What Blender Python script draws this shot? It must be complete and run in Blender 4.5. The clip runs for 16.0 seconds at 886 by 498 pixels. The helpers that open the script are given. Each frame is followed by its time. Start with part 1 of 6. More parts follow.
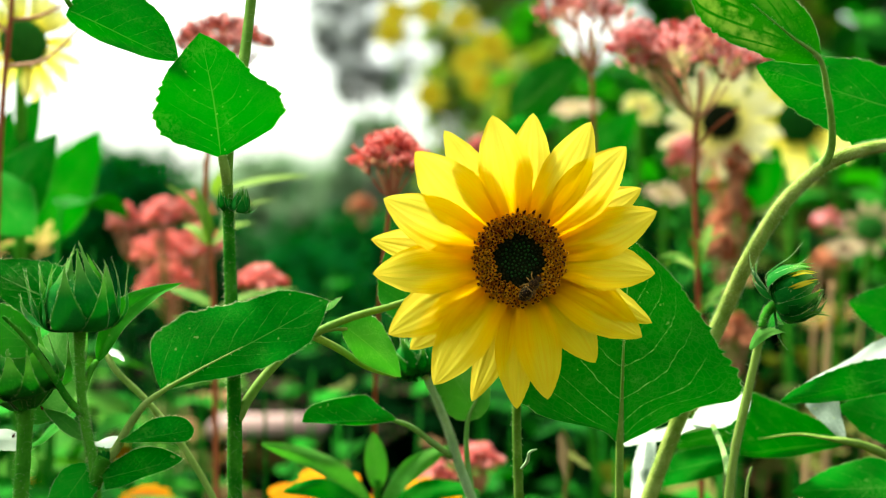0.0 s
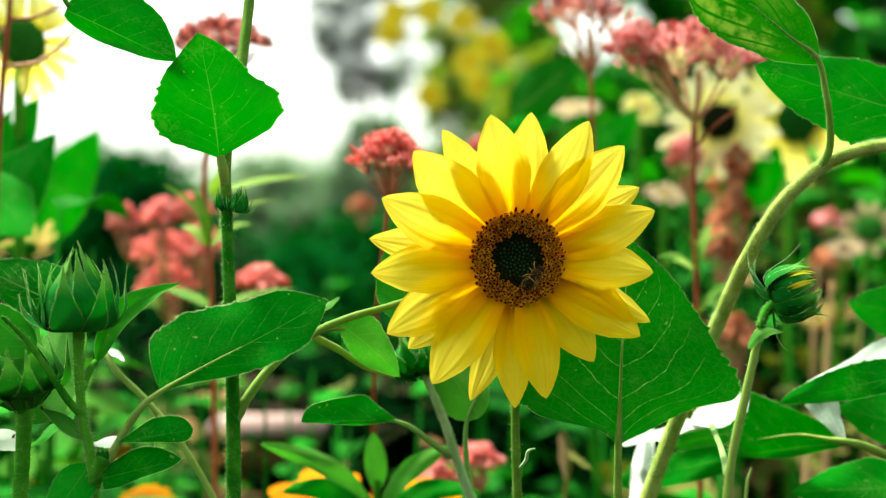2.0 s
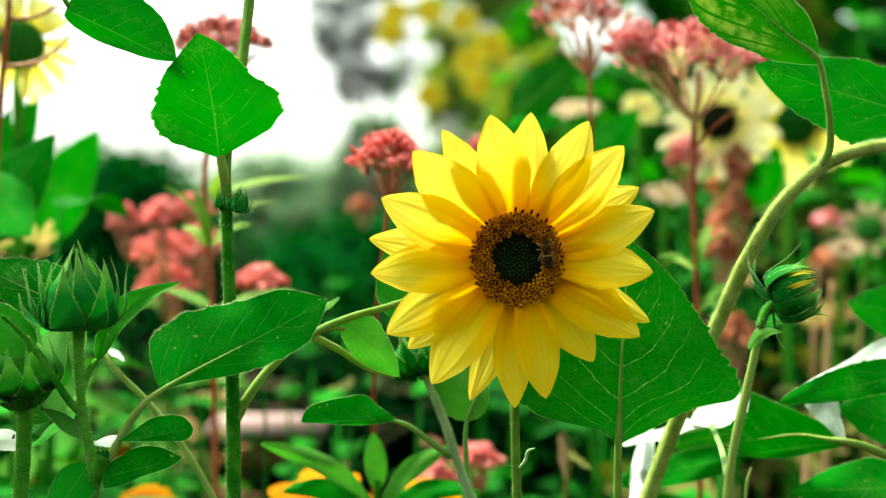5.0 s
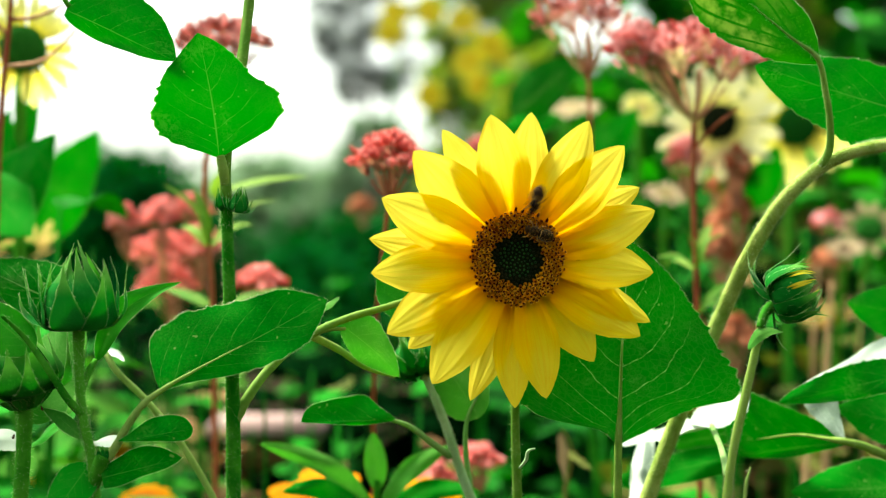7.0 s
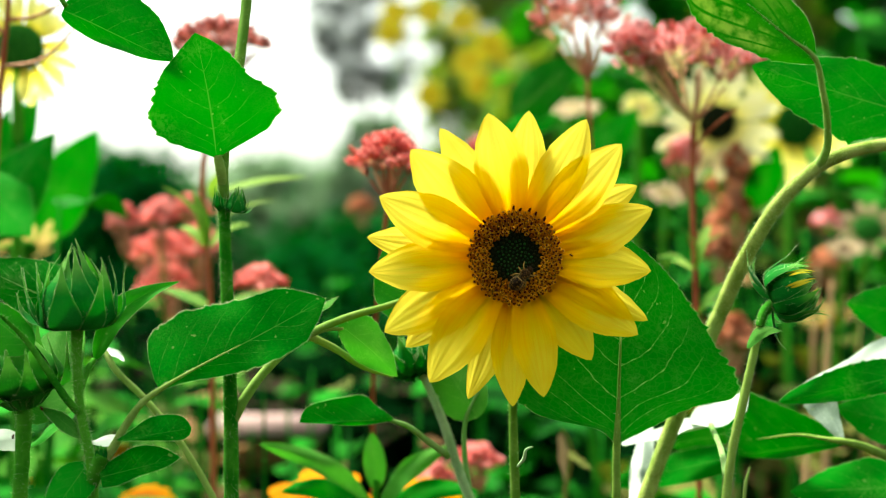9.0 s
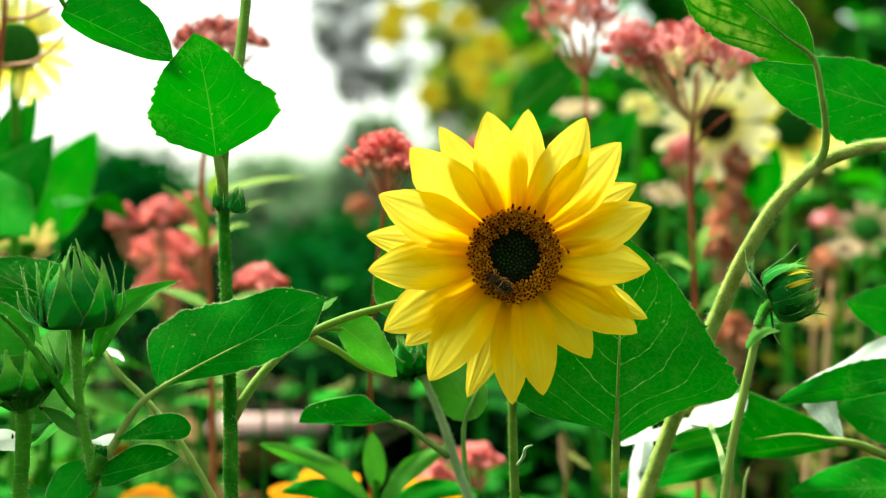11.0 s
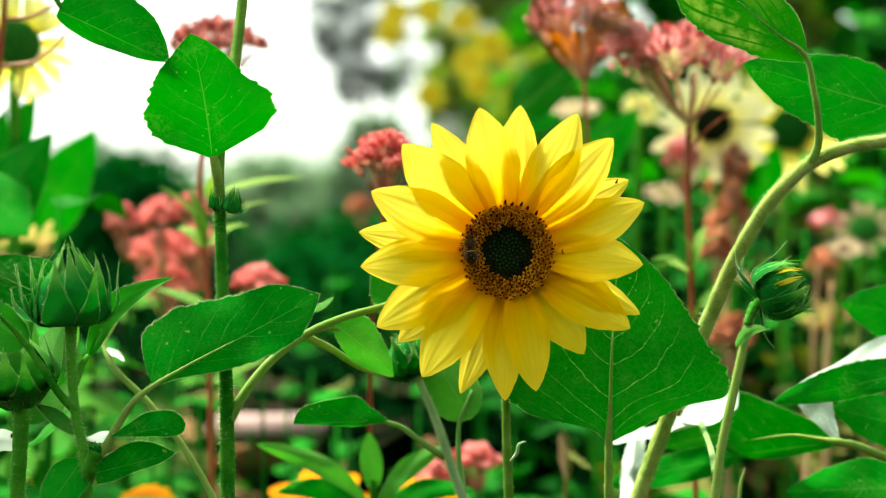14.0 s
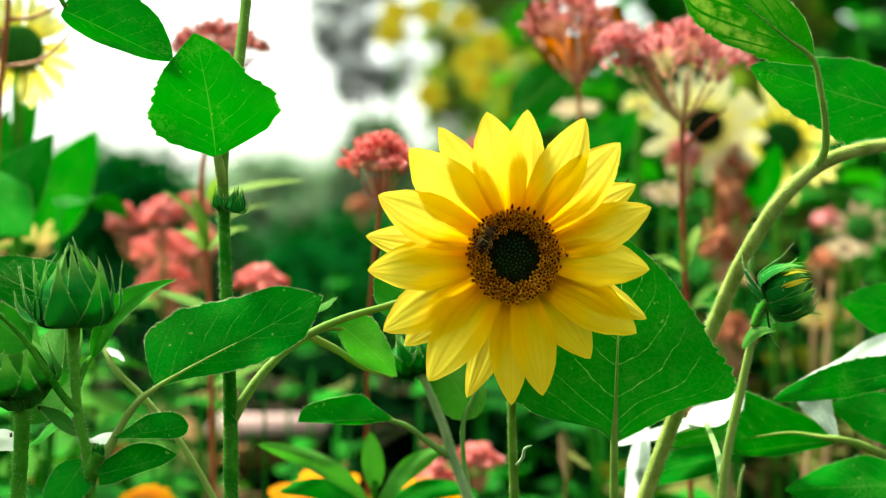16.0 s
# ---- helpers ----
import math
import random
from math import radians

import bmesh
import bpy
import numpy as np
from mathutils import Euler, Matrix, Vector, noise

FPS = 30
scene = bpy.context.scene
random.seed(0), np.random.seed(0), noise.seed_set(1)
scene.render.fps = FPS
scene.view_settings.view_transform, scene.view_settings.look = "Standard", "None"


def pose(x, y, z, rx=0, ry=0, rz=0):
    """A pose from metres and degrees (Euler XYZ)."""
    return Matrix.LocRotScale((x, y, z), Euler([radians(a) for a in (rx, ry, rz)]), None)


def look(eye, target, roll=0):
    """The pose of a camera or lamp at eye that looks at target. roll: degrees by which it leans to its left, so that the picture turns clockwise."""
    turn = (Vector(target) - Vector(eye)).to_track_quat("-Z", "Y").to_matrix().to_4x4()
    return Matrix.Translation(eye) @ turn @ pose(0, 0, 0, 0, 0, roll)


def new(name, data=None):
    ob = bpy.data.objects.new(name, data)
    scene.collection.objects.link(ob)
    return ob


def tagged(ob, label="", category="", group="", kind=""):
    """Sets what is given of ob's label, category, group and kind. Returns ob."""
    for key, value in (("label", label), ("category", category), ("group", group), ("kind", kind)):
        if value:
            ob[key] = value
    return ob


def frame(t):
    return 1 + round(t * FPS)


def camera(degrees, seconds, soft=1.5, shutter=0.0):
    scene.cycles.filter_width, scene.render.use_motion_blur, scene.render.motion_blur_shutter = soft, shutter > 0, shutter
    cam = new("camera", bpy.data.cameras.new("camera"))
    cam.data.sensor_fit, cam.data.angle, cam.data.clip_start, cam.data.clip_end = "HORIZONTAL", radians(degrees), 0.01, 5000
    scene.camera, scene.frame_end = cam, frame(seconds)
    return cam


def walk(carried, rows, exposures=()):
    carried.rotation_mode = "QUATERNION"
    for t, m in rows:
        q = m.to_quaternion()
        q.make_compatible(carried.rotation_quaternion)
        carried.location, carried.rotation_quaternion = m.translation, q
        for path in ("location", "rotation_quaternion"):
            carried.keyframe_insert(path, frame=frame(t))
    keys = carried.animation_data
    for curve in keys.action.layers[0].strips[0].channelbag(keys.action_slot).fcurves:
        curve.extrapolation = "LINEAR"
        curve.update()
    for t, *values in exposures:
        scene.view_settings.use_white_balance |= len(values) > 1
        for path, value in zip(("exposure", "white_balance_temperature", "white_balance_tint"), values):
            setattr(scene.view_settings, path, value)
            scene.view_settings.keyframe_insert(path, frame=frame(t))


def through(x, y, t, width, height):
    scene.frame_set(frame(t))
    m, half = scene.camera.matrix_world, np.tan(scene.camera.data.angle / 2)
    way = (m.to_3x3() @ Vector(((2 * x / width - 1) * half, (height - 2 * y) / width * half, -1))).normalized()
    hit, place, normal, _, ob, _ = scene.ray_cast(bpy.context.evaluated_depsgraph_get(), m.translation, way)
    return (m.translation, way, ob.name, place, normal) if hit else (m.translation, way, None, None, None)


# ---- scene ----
cam = camera(36, 16.0, soft=1.1, shutter=0.5)
cam.data.dof.use_dof = True
cam.data.dof.focus_distance = 0.63
cam.data.dof.aperture_fstop = 5.6
cam.data.dof.aperture_blades = 0
walk(cam, [(0, pose(0, 0, 1.05, 90)), (16, pose(0, 0, 1.05, 90))], [(0, 1.76, 7050, -4), (16, 1.76, 7050, -4)])

# ---- light: a bright veiled sky, soft sun high behind the flowers ----
world = bpy.data.worlds.new("sky")
scene.world = world
world.use_nodes = True
wn, wl = world.node_tree.nodes, world.node_tree.links
sky = wn.new("ShaderNodeTexSky")
sky.sky_type = "NISHITA"
sky.sun_disc = False
sky.sun_elevation = radians(60)
sky.sun_rotation = radians(-56)
sky.air_density, sky.dust_density, sky.ozone_density = 1.0, 3.0, 1.0
veil = wn.new("ShaderNodeHueSaturation")
veil.inputs["Saturation"].default_value = 0.25
wl.new(sky.outputs[0], veil.inputs["Color"])
wl.new(veil.outputs[0], wn["Background"].inputs[0])
wn["Background"].inputs[1].default_value = 0.115
sun = new("sun", bpy.data.lights.new("sun", "SUN"))
sun.data.energy, sun.data.angle, sun.data.color = 3.6, radians(12), (1.0, 0.95, 0.86)
sun.matrix_world = look((-4.4, 3.0, 9.4), (0, 0, 0))


# ---- materials ----
def mat_nodes(name):
    m = bpy.data.materials.new(name)
    m.use_nodes = True
    nt = m.node_tree
    return m, nt, nt.nodes["Principled BSDF"], nt.nodes["Material Output"]


def node(nt, kind, **values):
    n = nt.nodes.new("ShaderNode" + kind)
    for key, value in values.items():
        if key == "op":
            n.operation = value
        else:
            n.inputs[key.replace("_", " ")].default_value = value
    return n


def math_node(nt, op, a, b=0.0, clamp=False):
    n = nt.nodes.new("ShaderNodeMath")
    n.operation, n.use_clamp = op, clamp
    for i, v in enumerate((a, b)):
        if isinstance(v, (int, float)):
            n.inputs[i].default_value = v
        else:
            nt.links.new(v, n.inputs[i])
    return n.outputs[0]


def mix_color(nt, fac, a, b, blend="MIX"):
    n = nt.nodes.new("ShaderNodeMix")
    n.data_type, n.blend_type = "RGBA", blend
    for i, v in ((0, fac), (6, a), (7, b)):
        if isinstance(v, (int, float)):
            n.inputs[i].default_value = v
        elif isinstance(v, tuple):
            n.inputs[i].default_value = (*v, 1)
        else:
            nt.links.new(v, n.inputs[i])
    return n.outputs[2]


def noise_fac(nt, scale, detail=3.0, vector=None):
    n = nt.nodes.new("ShaderNodeTexNoise")
    n.inputs["Scale"].default_value, n.inputs["Detail"].default_value = scale, detail
    if vector is None:
        c = nt.nodes.new("ShaderNodeTexCoord")
        vector = c.outputs["Object"]
    nt.links.new(vector, n.inputs["Vector"])
    return n.outputs["Fac"]


def ramp(nt, fac, low, high):
    n = nt.nodes.new("ShaderNodeMapRange")
    n.inputs[1].default_value, n.inputs[2].default_value = low, high
    n.interpolation_type = "SMOOTHSTEP"
    nt.links.new(fac, n.inputs[0])
    return n.outputs[0]


def bump(nt, height, bsdf, strength, distance=0.0006):
    b = nt.nodes.new("ShaderNodeBump")
    b.inputs["Strength"].default_value, b.inputs["Distance"].default_value = strength, distance
    nt.links.new(height, b.inputs["Height"])
    nt.links.new(b.outputs[0], bsdf.inputs["Normal"])
    return b


def sheer(nt, bsdf, out, color, amount, tint):
    """Lets light through a thin blade."""
    t = nt.nodes.new("ShaderNodeBsdfTranslucent")
    nt.links.new(mix_color(nt, 1.0, color, tint, "MULTIPLY"), t.inputs[0])
    m = nt.nodes.new("ShaderNodeMixShader")
    m.inputs[0].default_value = amount
    nt.links.new(bsdf.outputs[0], m.inputs[1])
    nt.links.new(t.outputs[0], m.inputs[2])
    nt.links.new(m.outputs[0], out.inputs[0])


def leaf_material(name, dark, light, vein, through=0.3, gloss=0.55, mottle=0.0, spec=0.025, margin=0.0, sides=6.5, rise=0.36, show=0.5, rim_light=0.45, thin=0.975, lace_show=0.1, wear=0.22):
    m, nt, b, out = mat_nodes(name)
    uv = nt.nodes.new("ShaderNodeUVMap").outputs[0]
    sep = nt.nodes.new("ShaderNodeSeparateXYZ")
    nt.links.new(uv, sep.inputs[0])
    u, v = sep.outputs[0], sep.outputs[1]
    off = math_node(nt, "MULTIPLY", math_node(nt, "ABSOLUTE", math_node(nt, "SUBTRACT", v, 0.5)), 2.0)
    wob = math_node(nt, "MULTIPLY", math_node(nt, "SUBTRACT", noise_fac(nt, 7, 2, uv), 0.5), 0.06)
    width = math_node(nt, "ADD", math_node(nt, "MULTIPLY", math_node(nt, "SUBTRACT", 1.0, u), 0.013), 0.005)
    mid = math_node(nt, "SUBTRACT", 1.0, ramp(nt, math_node(nt, "DIVIDE", off, width), 0.5, 1.3))
    run = math_node(nt, "SUBTRACT", u, math_node(nt, "MULTIPLY", math_node(nt, "POWER", off, 1.15), rise))
    run = math_node(nt, "ADD", run, wob)
    saw = math_node(nt, "ABSOLUTE", math_node(nt, "SUBTRACT", math_node(nt, "FRACT", math_node(nt, "MULTIPLY", run, sides)), 0.5))
    side = math_node(nt, "SUBTRACT", 1.0, ramp(nt, saw, 0.006, 0.028))
    side = math_node(nt, "MULTIPLY", side, math_node(nt, "SUBTRACT", 1.0, ramp(nt, off, 0.35, 0.95)))
    cells = nt.nodes.new("ShaderNodeTexVoronoi")
    cells.feature = "DISTANCE_TO_EDGE"
    cells.inputs["Scale"].default_value = 32
    nt.links.new(uv, cells.inputs["Vector"])
    net = math_node(nt, "SUBTRACT", 1.0, ramp(nt, cells.outputs["Distance"], 0.0, 0.14))
    broken = math_node(nt, "ADD", math_node(nt, "MULTIPLY", ramp(nt, noise_fac(nt, 420, 2), 0.4, 0.62), 0.75), 0.2)
    veins = math_node(nt, "MAXIMUM", mid, math_node(nt, "MULTIPLY", side, broken))
    lace = nt.nodes.new("ShaderNodeTexVoronoi")
    lace.feature = "DISTANCE_TO_EDGE"
    lace.inputs["Scale"].default_value = 1100
    nt.links.new(nt.nodes.new("ShaderNodeTexCoord").outputs["Object"], lace.inputs["Vector"])
    mesh = math_node(nt, "MULTIPLY", math_node(nt, "SUBTRACT", 1.0, ramp(nt, lace.outputs["Distance"], 0.0, 0.16)), ramp(nt, noise_fac(nt, 95, 2), 0.42, 0.66))
    broad = noise_fac(nt, 45, 3)
    fine = noise_fac(nt, 900, 3)
    info = nt.nodes.new("ShaderNodeObjectInfo")
    tone = math_node(nt, "ADD", math_node(nt, "MULTIPLY", broad, 0.75), math_node(nt, "MULTIPLY", info.outputs["Random"], 0.35))
    col = mix_color(nt, ramp(nt, tone, 0.25, 0.85), dark, light)
    col = mix_color(nt, math_node(nt, "MULTIPLY", ramp(nt, fine, 0.52, 0.68), 0.6), col, light)
    if mottle:
        spots = ramp(nt, noise_fac(nt, 170, 2), 0.3, 0.66)
        between = math_node(nt, "MULTIPLY", ramp(nt, saw, 0.04, 0.16), 1.0)
        inner = math_node(nt, "MULTIPLY", ramp(nt, off, 0.1, 0.25), math_node(nt, "SUBTRACT", 1.0, ramp(nt, off, 0.75, 0.98)))
        half = math_node(nt, "SUBTRACT", 1.0, math_node(nt, "MULTIPLY", ramp(nt, v, 0.5, 0.56), 0.75))
        keep = math_node(nt, "MULTIPLY", math_node(nt, "MULTIPLY", between, inner), math_node(nt, "MULTIPLY", half, ramp(nt, u, 0.18, 0.34)))
        col = mix_color(nt, math_node(nt, "MULTIPLY", math_node(nt, "MULTIPLY", spots, keep), mottle), col, (0.4, 0.48, 0.09))
    specks = ramp(nt, noise_fac(nt, 330, 1), 0.75, 0.775)
    col = mix_color(nt, math_node(nt, "MULTIPLY", specks, 0.35), col, (0.45, 0.55, 0.2))
    worn = math_node(nt, "MULTIPLY", ramp(nt, noise_fac(nt, 55, 4), 0.56, 0.72), ramp(nt, noise_fac(nt, 700, 2), 0.4, 0.6))
    col = mix_color(nt, math_node(nt, "MULTIPLY", worn, wear), col, vein)
    col = mix_color(nt, math_node(nt, "MULTIPLY", net, 0.03), col, vein)
    col = mix_color(nt, math_node(nt, "MULTIPLY", mesh, lace_show), col, vein)
    col = mix_color(nt, math_node(nt, "MULTIPLY", veins, show), col, vein)
    # pale edge line paints the light that rim hairs catch
    pale = math_node(nt, "MULTIPLY", ramp(nt, off, thin, thin * 0.35 + 0.65), rim_light)
    col = mix_color(nt, pale, col, (0.42, 0.62, 0.26))
    if margin:
        edge = math_node(nt, "ADD", math_node(nt, "MULTIPLY", ramp(nt, off, 0.86, 1.0), ramp(nt, u, 0.3, 0.6)), math_node(nt, "MULTIPLY", ramp(nt, u, 0.6, 0.92), 1.5), True)
        col = mix_color(nt, math_node(nt, "MULTIPLY", edge, margin), col, (0.32, 0.6, 0.14))
    nt.links.new(col, b.inputs["Base Color"])
    b.inputs["Roughness"].default_value = gloss
    b.inputs["Specular IOR Level"].default_value = spec
    h = math_node(nt, "ADD", math_node(nt, "MULTIPLY", veins, -1.0), math_node(nt, "MULTIPLY", net, -0.1))
    h = math_node(nt, "ADD", h, math_node(nt, "MULTIPLY", fine, 0.5))
    bump(nt, h, b, 0.26)
    sheer(nt, b, out, col, through, (0.5, 1.0, 0.25))
    return m


def petal_material(name, base, tip, root, through=0.4, glow=(1.0, 0.95, 0.42)):
    m, nt, b, out = mat_nodes(name)
    uv = nt.nodes.new("ShaderNodeUVMap").outputs[0]
    sep = nt.nodes.new("ShaderNodeSeparateXYZ")
    nt.links.new(uv, sep.inputs[0])
    stretch = nt.nodes.new("ShaderNodeMapping")
    stretch.inputs["Scale"].default_value = (1.0, 26, 1)
    nt.links.new(uv, stretch.inputs[0])
    info = nt.nodes.new("ShaderNodeObjectInfo")
    place = nt.nodes.new("ShaderNodeVectorMath")
    place.operation = "ADD"
    nt.links.new(stretch.outputs[0], place.inputs[0])
    nt.links.new(info.outputs["Random"], place.inputs[1])
    streak = noise_fac(nt, 1.6, 4, place.outputs[0])
    hair = nt.nodes.new("ShaderNodeMapping")
    hair.inputs["Scale"].default_value = (1.4, 48, 1)
    nt.links.new(uv, hair.inputs[0])
    thread = noise_fac(nt, 1.3, 2, hair.outputs[0])
    streak = math_node(nt, "ADD", math_node(nt, "MULTIPLY", streak, 0.7), math_node(nt, "MULTIPLY", thread, 0.3))
    col = mix_color(nt, ramp(nt, sep.outputs[0], 0.1, 0.75), base, tip)
    col = mix_color(nt, math_node(nt, "MULTIPLY", ramp(nt, streak, 0.42, 0.68), 0.34), col, root)
    col = mix_color(nt, math_node(nt, "SUBTRACT", 1.0, ramp(nt, sep.outputs[0], 0.0, 0.4)), col, root)
    col = mix_color(nt, math_node(nt, "MULTIPLY", ramp(nt, noise_fac(nt, 60, 2), 0.5, 0.75), 0.25), col, root)
    nt.links.new(col, b.inputs["Base Color"])
    b.inputs["Roughness"].default_value = 0.6
    b.inputs["Specular IOR Level"].default_value = 0.05
    bump(nt, streak, b, 0.5, 0.001)
    sheer(nt, b, out, col, through, glow)
    return m


def plain(name, a, b_col, rough=0.6, scale=60.0, through=0.0, tint=(0.8, 1, 0.3), relief=0.3, spec=0.06, depth=0.0006):
    m, nt, b, out = mat_nodes(name)
    info = nt.nodes.new("ShaderNodeObjectInfo")
    geo = nt.nodes.new("ShaderNodeNewGeometry")
    big, small = noise_fac(nt, scale, 3), noise_fac(nt, scale * 9, 3)
    t = math_node(nt, "ADD", math_node(nt, "MULTIPLY", big, 0.7), math_node(nt, "MULTIPLY", small, 0.3))
    t = math_node(nt, "ADD", t, math_node(nt, "MULTIPLY", math_node(nt, "SUBTRACT", geo.outputs["Random Per Island"], 0.5), 0.5))
    t = math_node(nt, "ADD", t, math_node(nt, "MULTIPLY", math_node(nt, "SUBTRACT", info.outputs["Random"], 0.5), 0.45))
    col = mix_color(nt, ramp(nt, t, 0.25, 0.75), a, b_col)
    nt.links.new(col, b.inputs["Base Color"])
    b.inputs["Roughness"].default_value = rough
    b.inputs["Specular IOR Level"].default_value = spec
    bump(nt, small, b, relief, depth)
    if through:
        sheer(nt, b, out, col, through, tint)
    return m


LEAF = leaf_material("leaf", (0.001, 0.165, 0.0055), (0.009, 0.285, 0.011), (0.17, 0.42, 0.08), 0.3, spec=0.014)
LEAF_PALE = leaf_material("pale_leaf", (0.015, 0.2, 0.012), (0.04, 0.29, 0.02), (0.18, 0.4, 0.08), 0.45)
LEAF_VEINED = leaf_material("veined_leaf", (0.0008, 0.11, 0.0035), (0.007, 0.22, 0.008), (0.36, 0.56, 0.2), 0.25, spec=0.012, sides=7.0, rise=0.5, show=0.85, rim_light=0.5, thin=0.988, lace_show=0.05, wear=0.08)
LEAF_LIGHT = leaf_material("light_leaf", (0.035, 0.22, 0.025), (0.1, 0.32, 0.05), (0.24, 0.46, 0.12), 0.45, lace_show=0.4)
LEAF_SICK = leaf_material("mottled_leaf", (0.008, 0.17, 0.004), (0.04, 0.26, 0.01), (0.012, 0.16, 0.006), 0.28, 0.5, 0.8, sides=3.6, rise=0.75, show=0.9)
# whitish base colour paints the sky's sheen on green leaves
LEAF_SKY_SHEEN = leaf_material("sky_sheen_leaf", (0.19, 0.26, 0.21), (0.34, 0.41, 0.35), (0.42, 0.5, 0.42), 0.1, 0.4, 0, 0.5)
STEM = plain("hairy_stem", (0.012, 0.17, 0.007), (0.09, 0.36, 0.03), 0.6, 80, 0.2, (0.5, 1, 0.2), spec=0.02)
STEM_PALE = plain("pale_stem", (0.18, 0.34, 0.06), (0.38, 0.53, 0.15), 0.65, 80, 0.3, (0.8, 1, 0.3))
STEM_MOSS = plain("moss_green_stem", (0.1, 0.24, 0.025), (0.26, 0.4, 0.08), 0.65, 80, 0.25, (0.8, 1, 0.3))
STEM_OLIVE = plain("olive_stem", (0.16, 0.26, 0.035), (0.42, 0.52, 0.14), 0.75, 110, relief=0.7, depth=0.001)
STEM_FUZZY = plain("downy_stem", (0.26, 0.44, 0.2), (0.48, 0.65, 0.38), 0.75, 140, relief=0.7, depth=0.001)
STEM_SAGE = plain("sage_stem", (0.17, 0.38, 0.09), (0.34, 0.54, 0.2), 0.7, 80, 0.3, (0.8, 1, 0.4))
STEM_RED = plain("reddish_stem", (0.17, 0.033, 0.014), (0.32, 0.095, 0.04), 0.55, 60)
DRY = plain("dry_stem", (0.3, 0.19, 0.09), (0.46, 0.32, 0.16), 0.7, 60)
HAIR = plain("plant_hair", (0.45, 0.6, 0.3), (0.7, 0.8, 0.5), 0.5, 200, 0.4, (0.9, 1, 0.7))
PETAL = petal_material("sunflower_petal", (0.9, 0.52, 0.0015), (0.9, 0.63, 0.009), (0.88, 0.38, 0.0), 0.45, (1.0, 1.27, 10.0))
PETAL_PALE = petal_material("pale_petal", (0.88, 0.83, 0.4), (0.92, 0.89, 0.58), (0.8, 0.7, 0.16), 0.5, (1, 1, 0.8))
PETAL_LEMON = petal_material("lemon_petal", (0.88, 0.8, 0.22), (0.92, 0.87, 0.4), (0.8, 0.66, 0.06), 0.5, (1, 1, 0.6))
PETAL_DULL = petal_material("dull_yellow_petal", (0.68, 0.58, 0.03), (0.76, 0.66, 0.05), (0.56, 0.44, 0.02))
PETAL_FADED = petal_material("faded_petal", (0.46, 0.36, 0.22), (0.56, 0.44, 0.29), (0.4, 0.25, 0.16))
PETAL_ORANGE = petal_material("orange_petal", (0.78, 0.26, 0.0), (0.82, 0.32, 0.0), (0.66, 0.14, 0.0), 0.3, (1, 0.9, 0.3))
DISC_DARK = plain("disc_floor", (0.006, 0.012, 0.003), (0.02, 0.02, 0.004), 0.8, 300)
FLORET_GREEN = plain("closed_floret", (0.002, 0.02, 0.003), (0.02, 0.1, 0.014), 0.5, 0.5, relief=0.0)
FLORET_BROWN = plain("brown_floret", (0.5, 0.14, 0.003), (0.88, 0.42, 0.01), 0.6, 0.5, 0.3, (1, 0.75, 0.3), relief=0.0)
FLORET_TIP = plain("anther", (0.014, 0.001, 0.001), (0.085, 0.01, 0.005), 0.5, 0.5, relief=0.0)
FLORET_GOLD = plain("stigma", (0.78, 0.32, 0.01), (1.0, 0.6, 0.045), 0.6, 0.5, 0.25, (1, 0.8, 0.3), relief=0.0)
WHORL = plain("pale_whorl_leaf", (0.08, 0.22, 0.025), (0.22, 0.36, 0.07), 0.6, 40, 0.35, (0.9, 1, 0.4))
BRACT = leaf_material("bract", (0.001, 0.09, 0.008), (0.012, 0.2, 0.02), (0.06, 0.3, 0.06), 0.22, 0.5, margin=0.32, rim_light=0.06, show=0.12)
BRACT_FRESH = leaf_material("fresh_bract", (0.004, 0.11, 0.008), (0.035, 0.23, 0.025), (0.12, 0.36, 0.08), 0.3, 0.5, margin=0.35, rim_light=0.06, show=0.2)
PINK = plain("pink_bud", (0.64, 0.12, 0.11), (1.0, 0.52, 0.49), 0.6, 0.4, 0.5, (1, 0.75, 0.75), relief=0.0)
PINK_PALE = plain("dusty_pink_bud", (0.58, 0.14, 0.12), (1.0, 0.72, 0.72), 0.6, 0.4, 0.68, (1, 0.9, 0.92), relief=0.0)
PINK_DEEP = plain("deep_pink_bud", (0.34, 0.065, 0.05), (0.98, 0.52, 0.5), 0.6, 0.4, 0.35, (1, 0.65, 0.55))
PINK_BROWN = plain("browned_pink_bud", (0.34, 0.08, 0.03), (0.8, 0.36, 0.2), 0.7, 0.4, 0.35, (1, 0.75, 0.55), relief=0.0)
STALK = plain("flower_stalk", (0.32, 0.1, 0.06), (0.55, 0.3, 0.17), 0.6, 60)
STALK_CREAM = plain("cream_stalk", (0.5, 0.42, 0.16), (0.8, 0.7, 0.36), 0.6, 60, 0.3, (1, 1, 0.6))


# ---- building tools ----
class Geo:
    def __init__(self):
        self.v, self.f, self.uv = [], [], []

    def add(self, verts, faces, uvs=None):
        n = len(self.v)
        self.v.extend(verts)
        self.f.extend(tuple(i + n for i in f) for f in faces)
        self.uv.extend(uvs or [(0.5, 0.5)] * len(verts))
        return self


def origin_of(ob):
    while ob.parent:
        ob = ob.parent
    return Vector(ob.matrix_basis.translation)


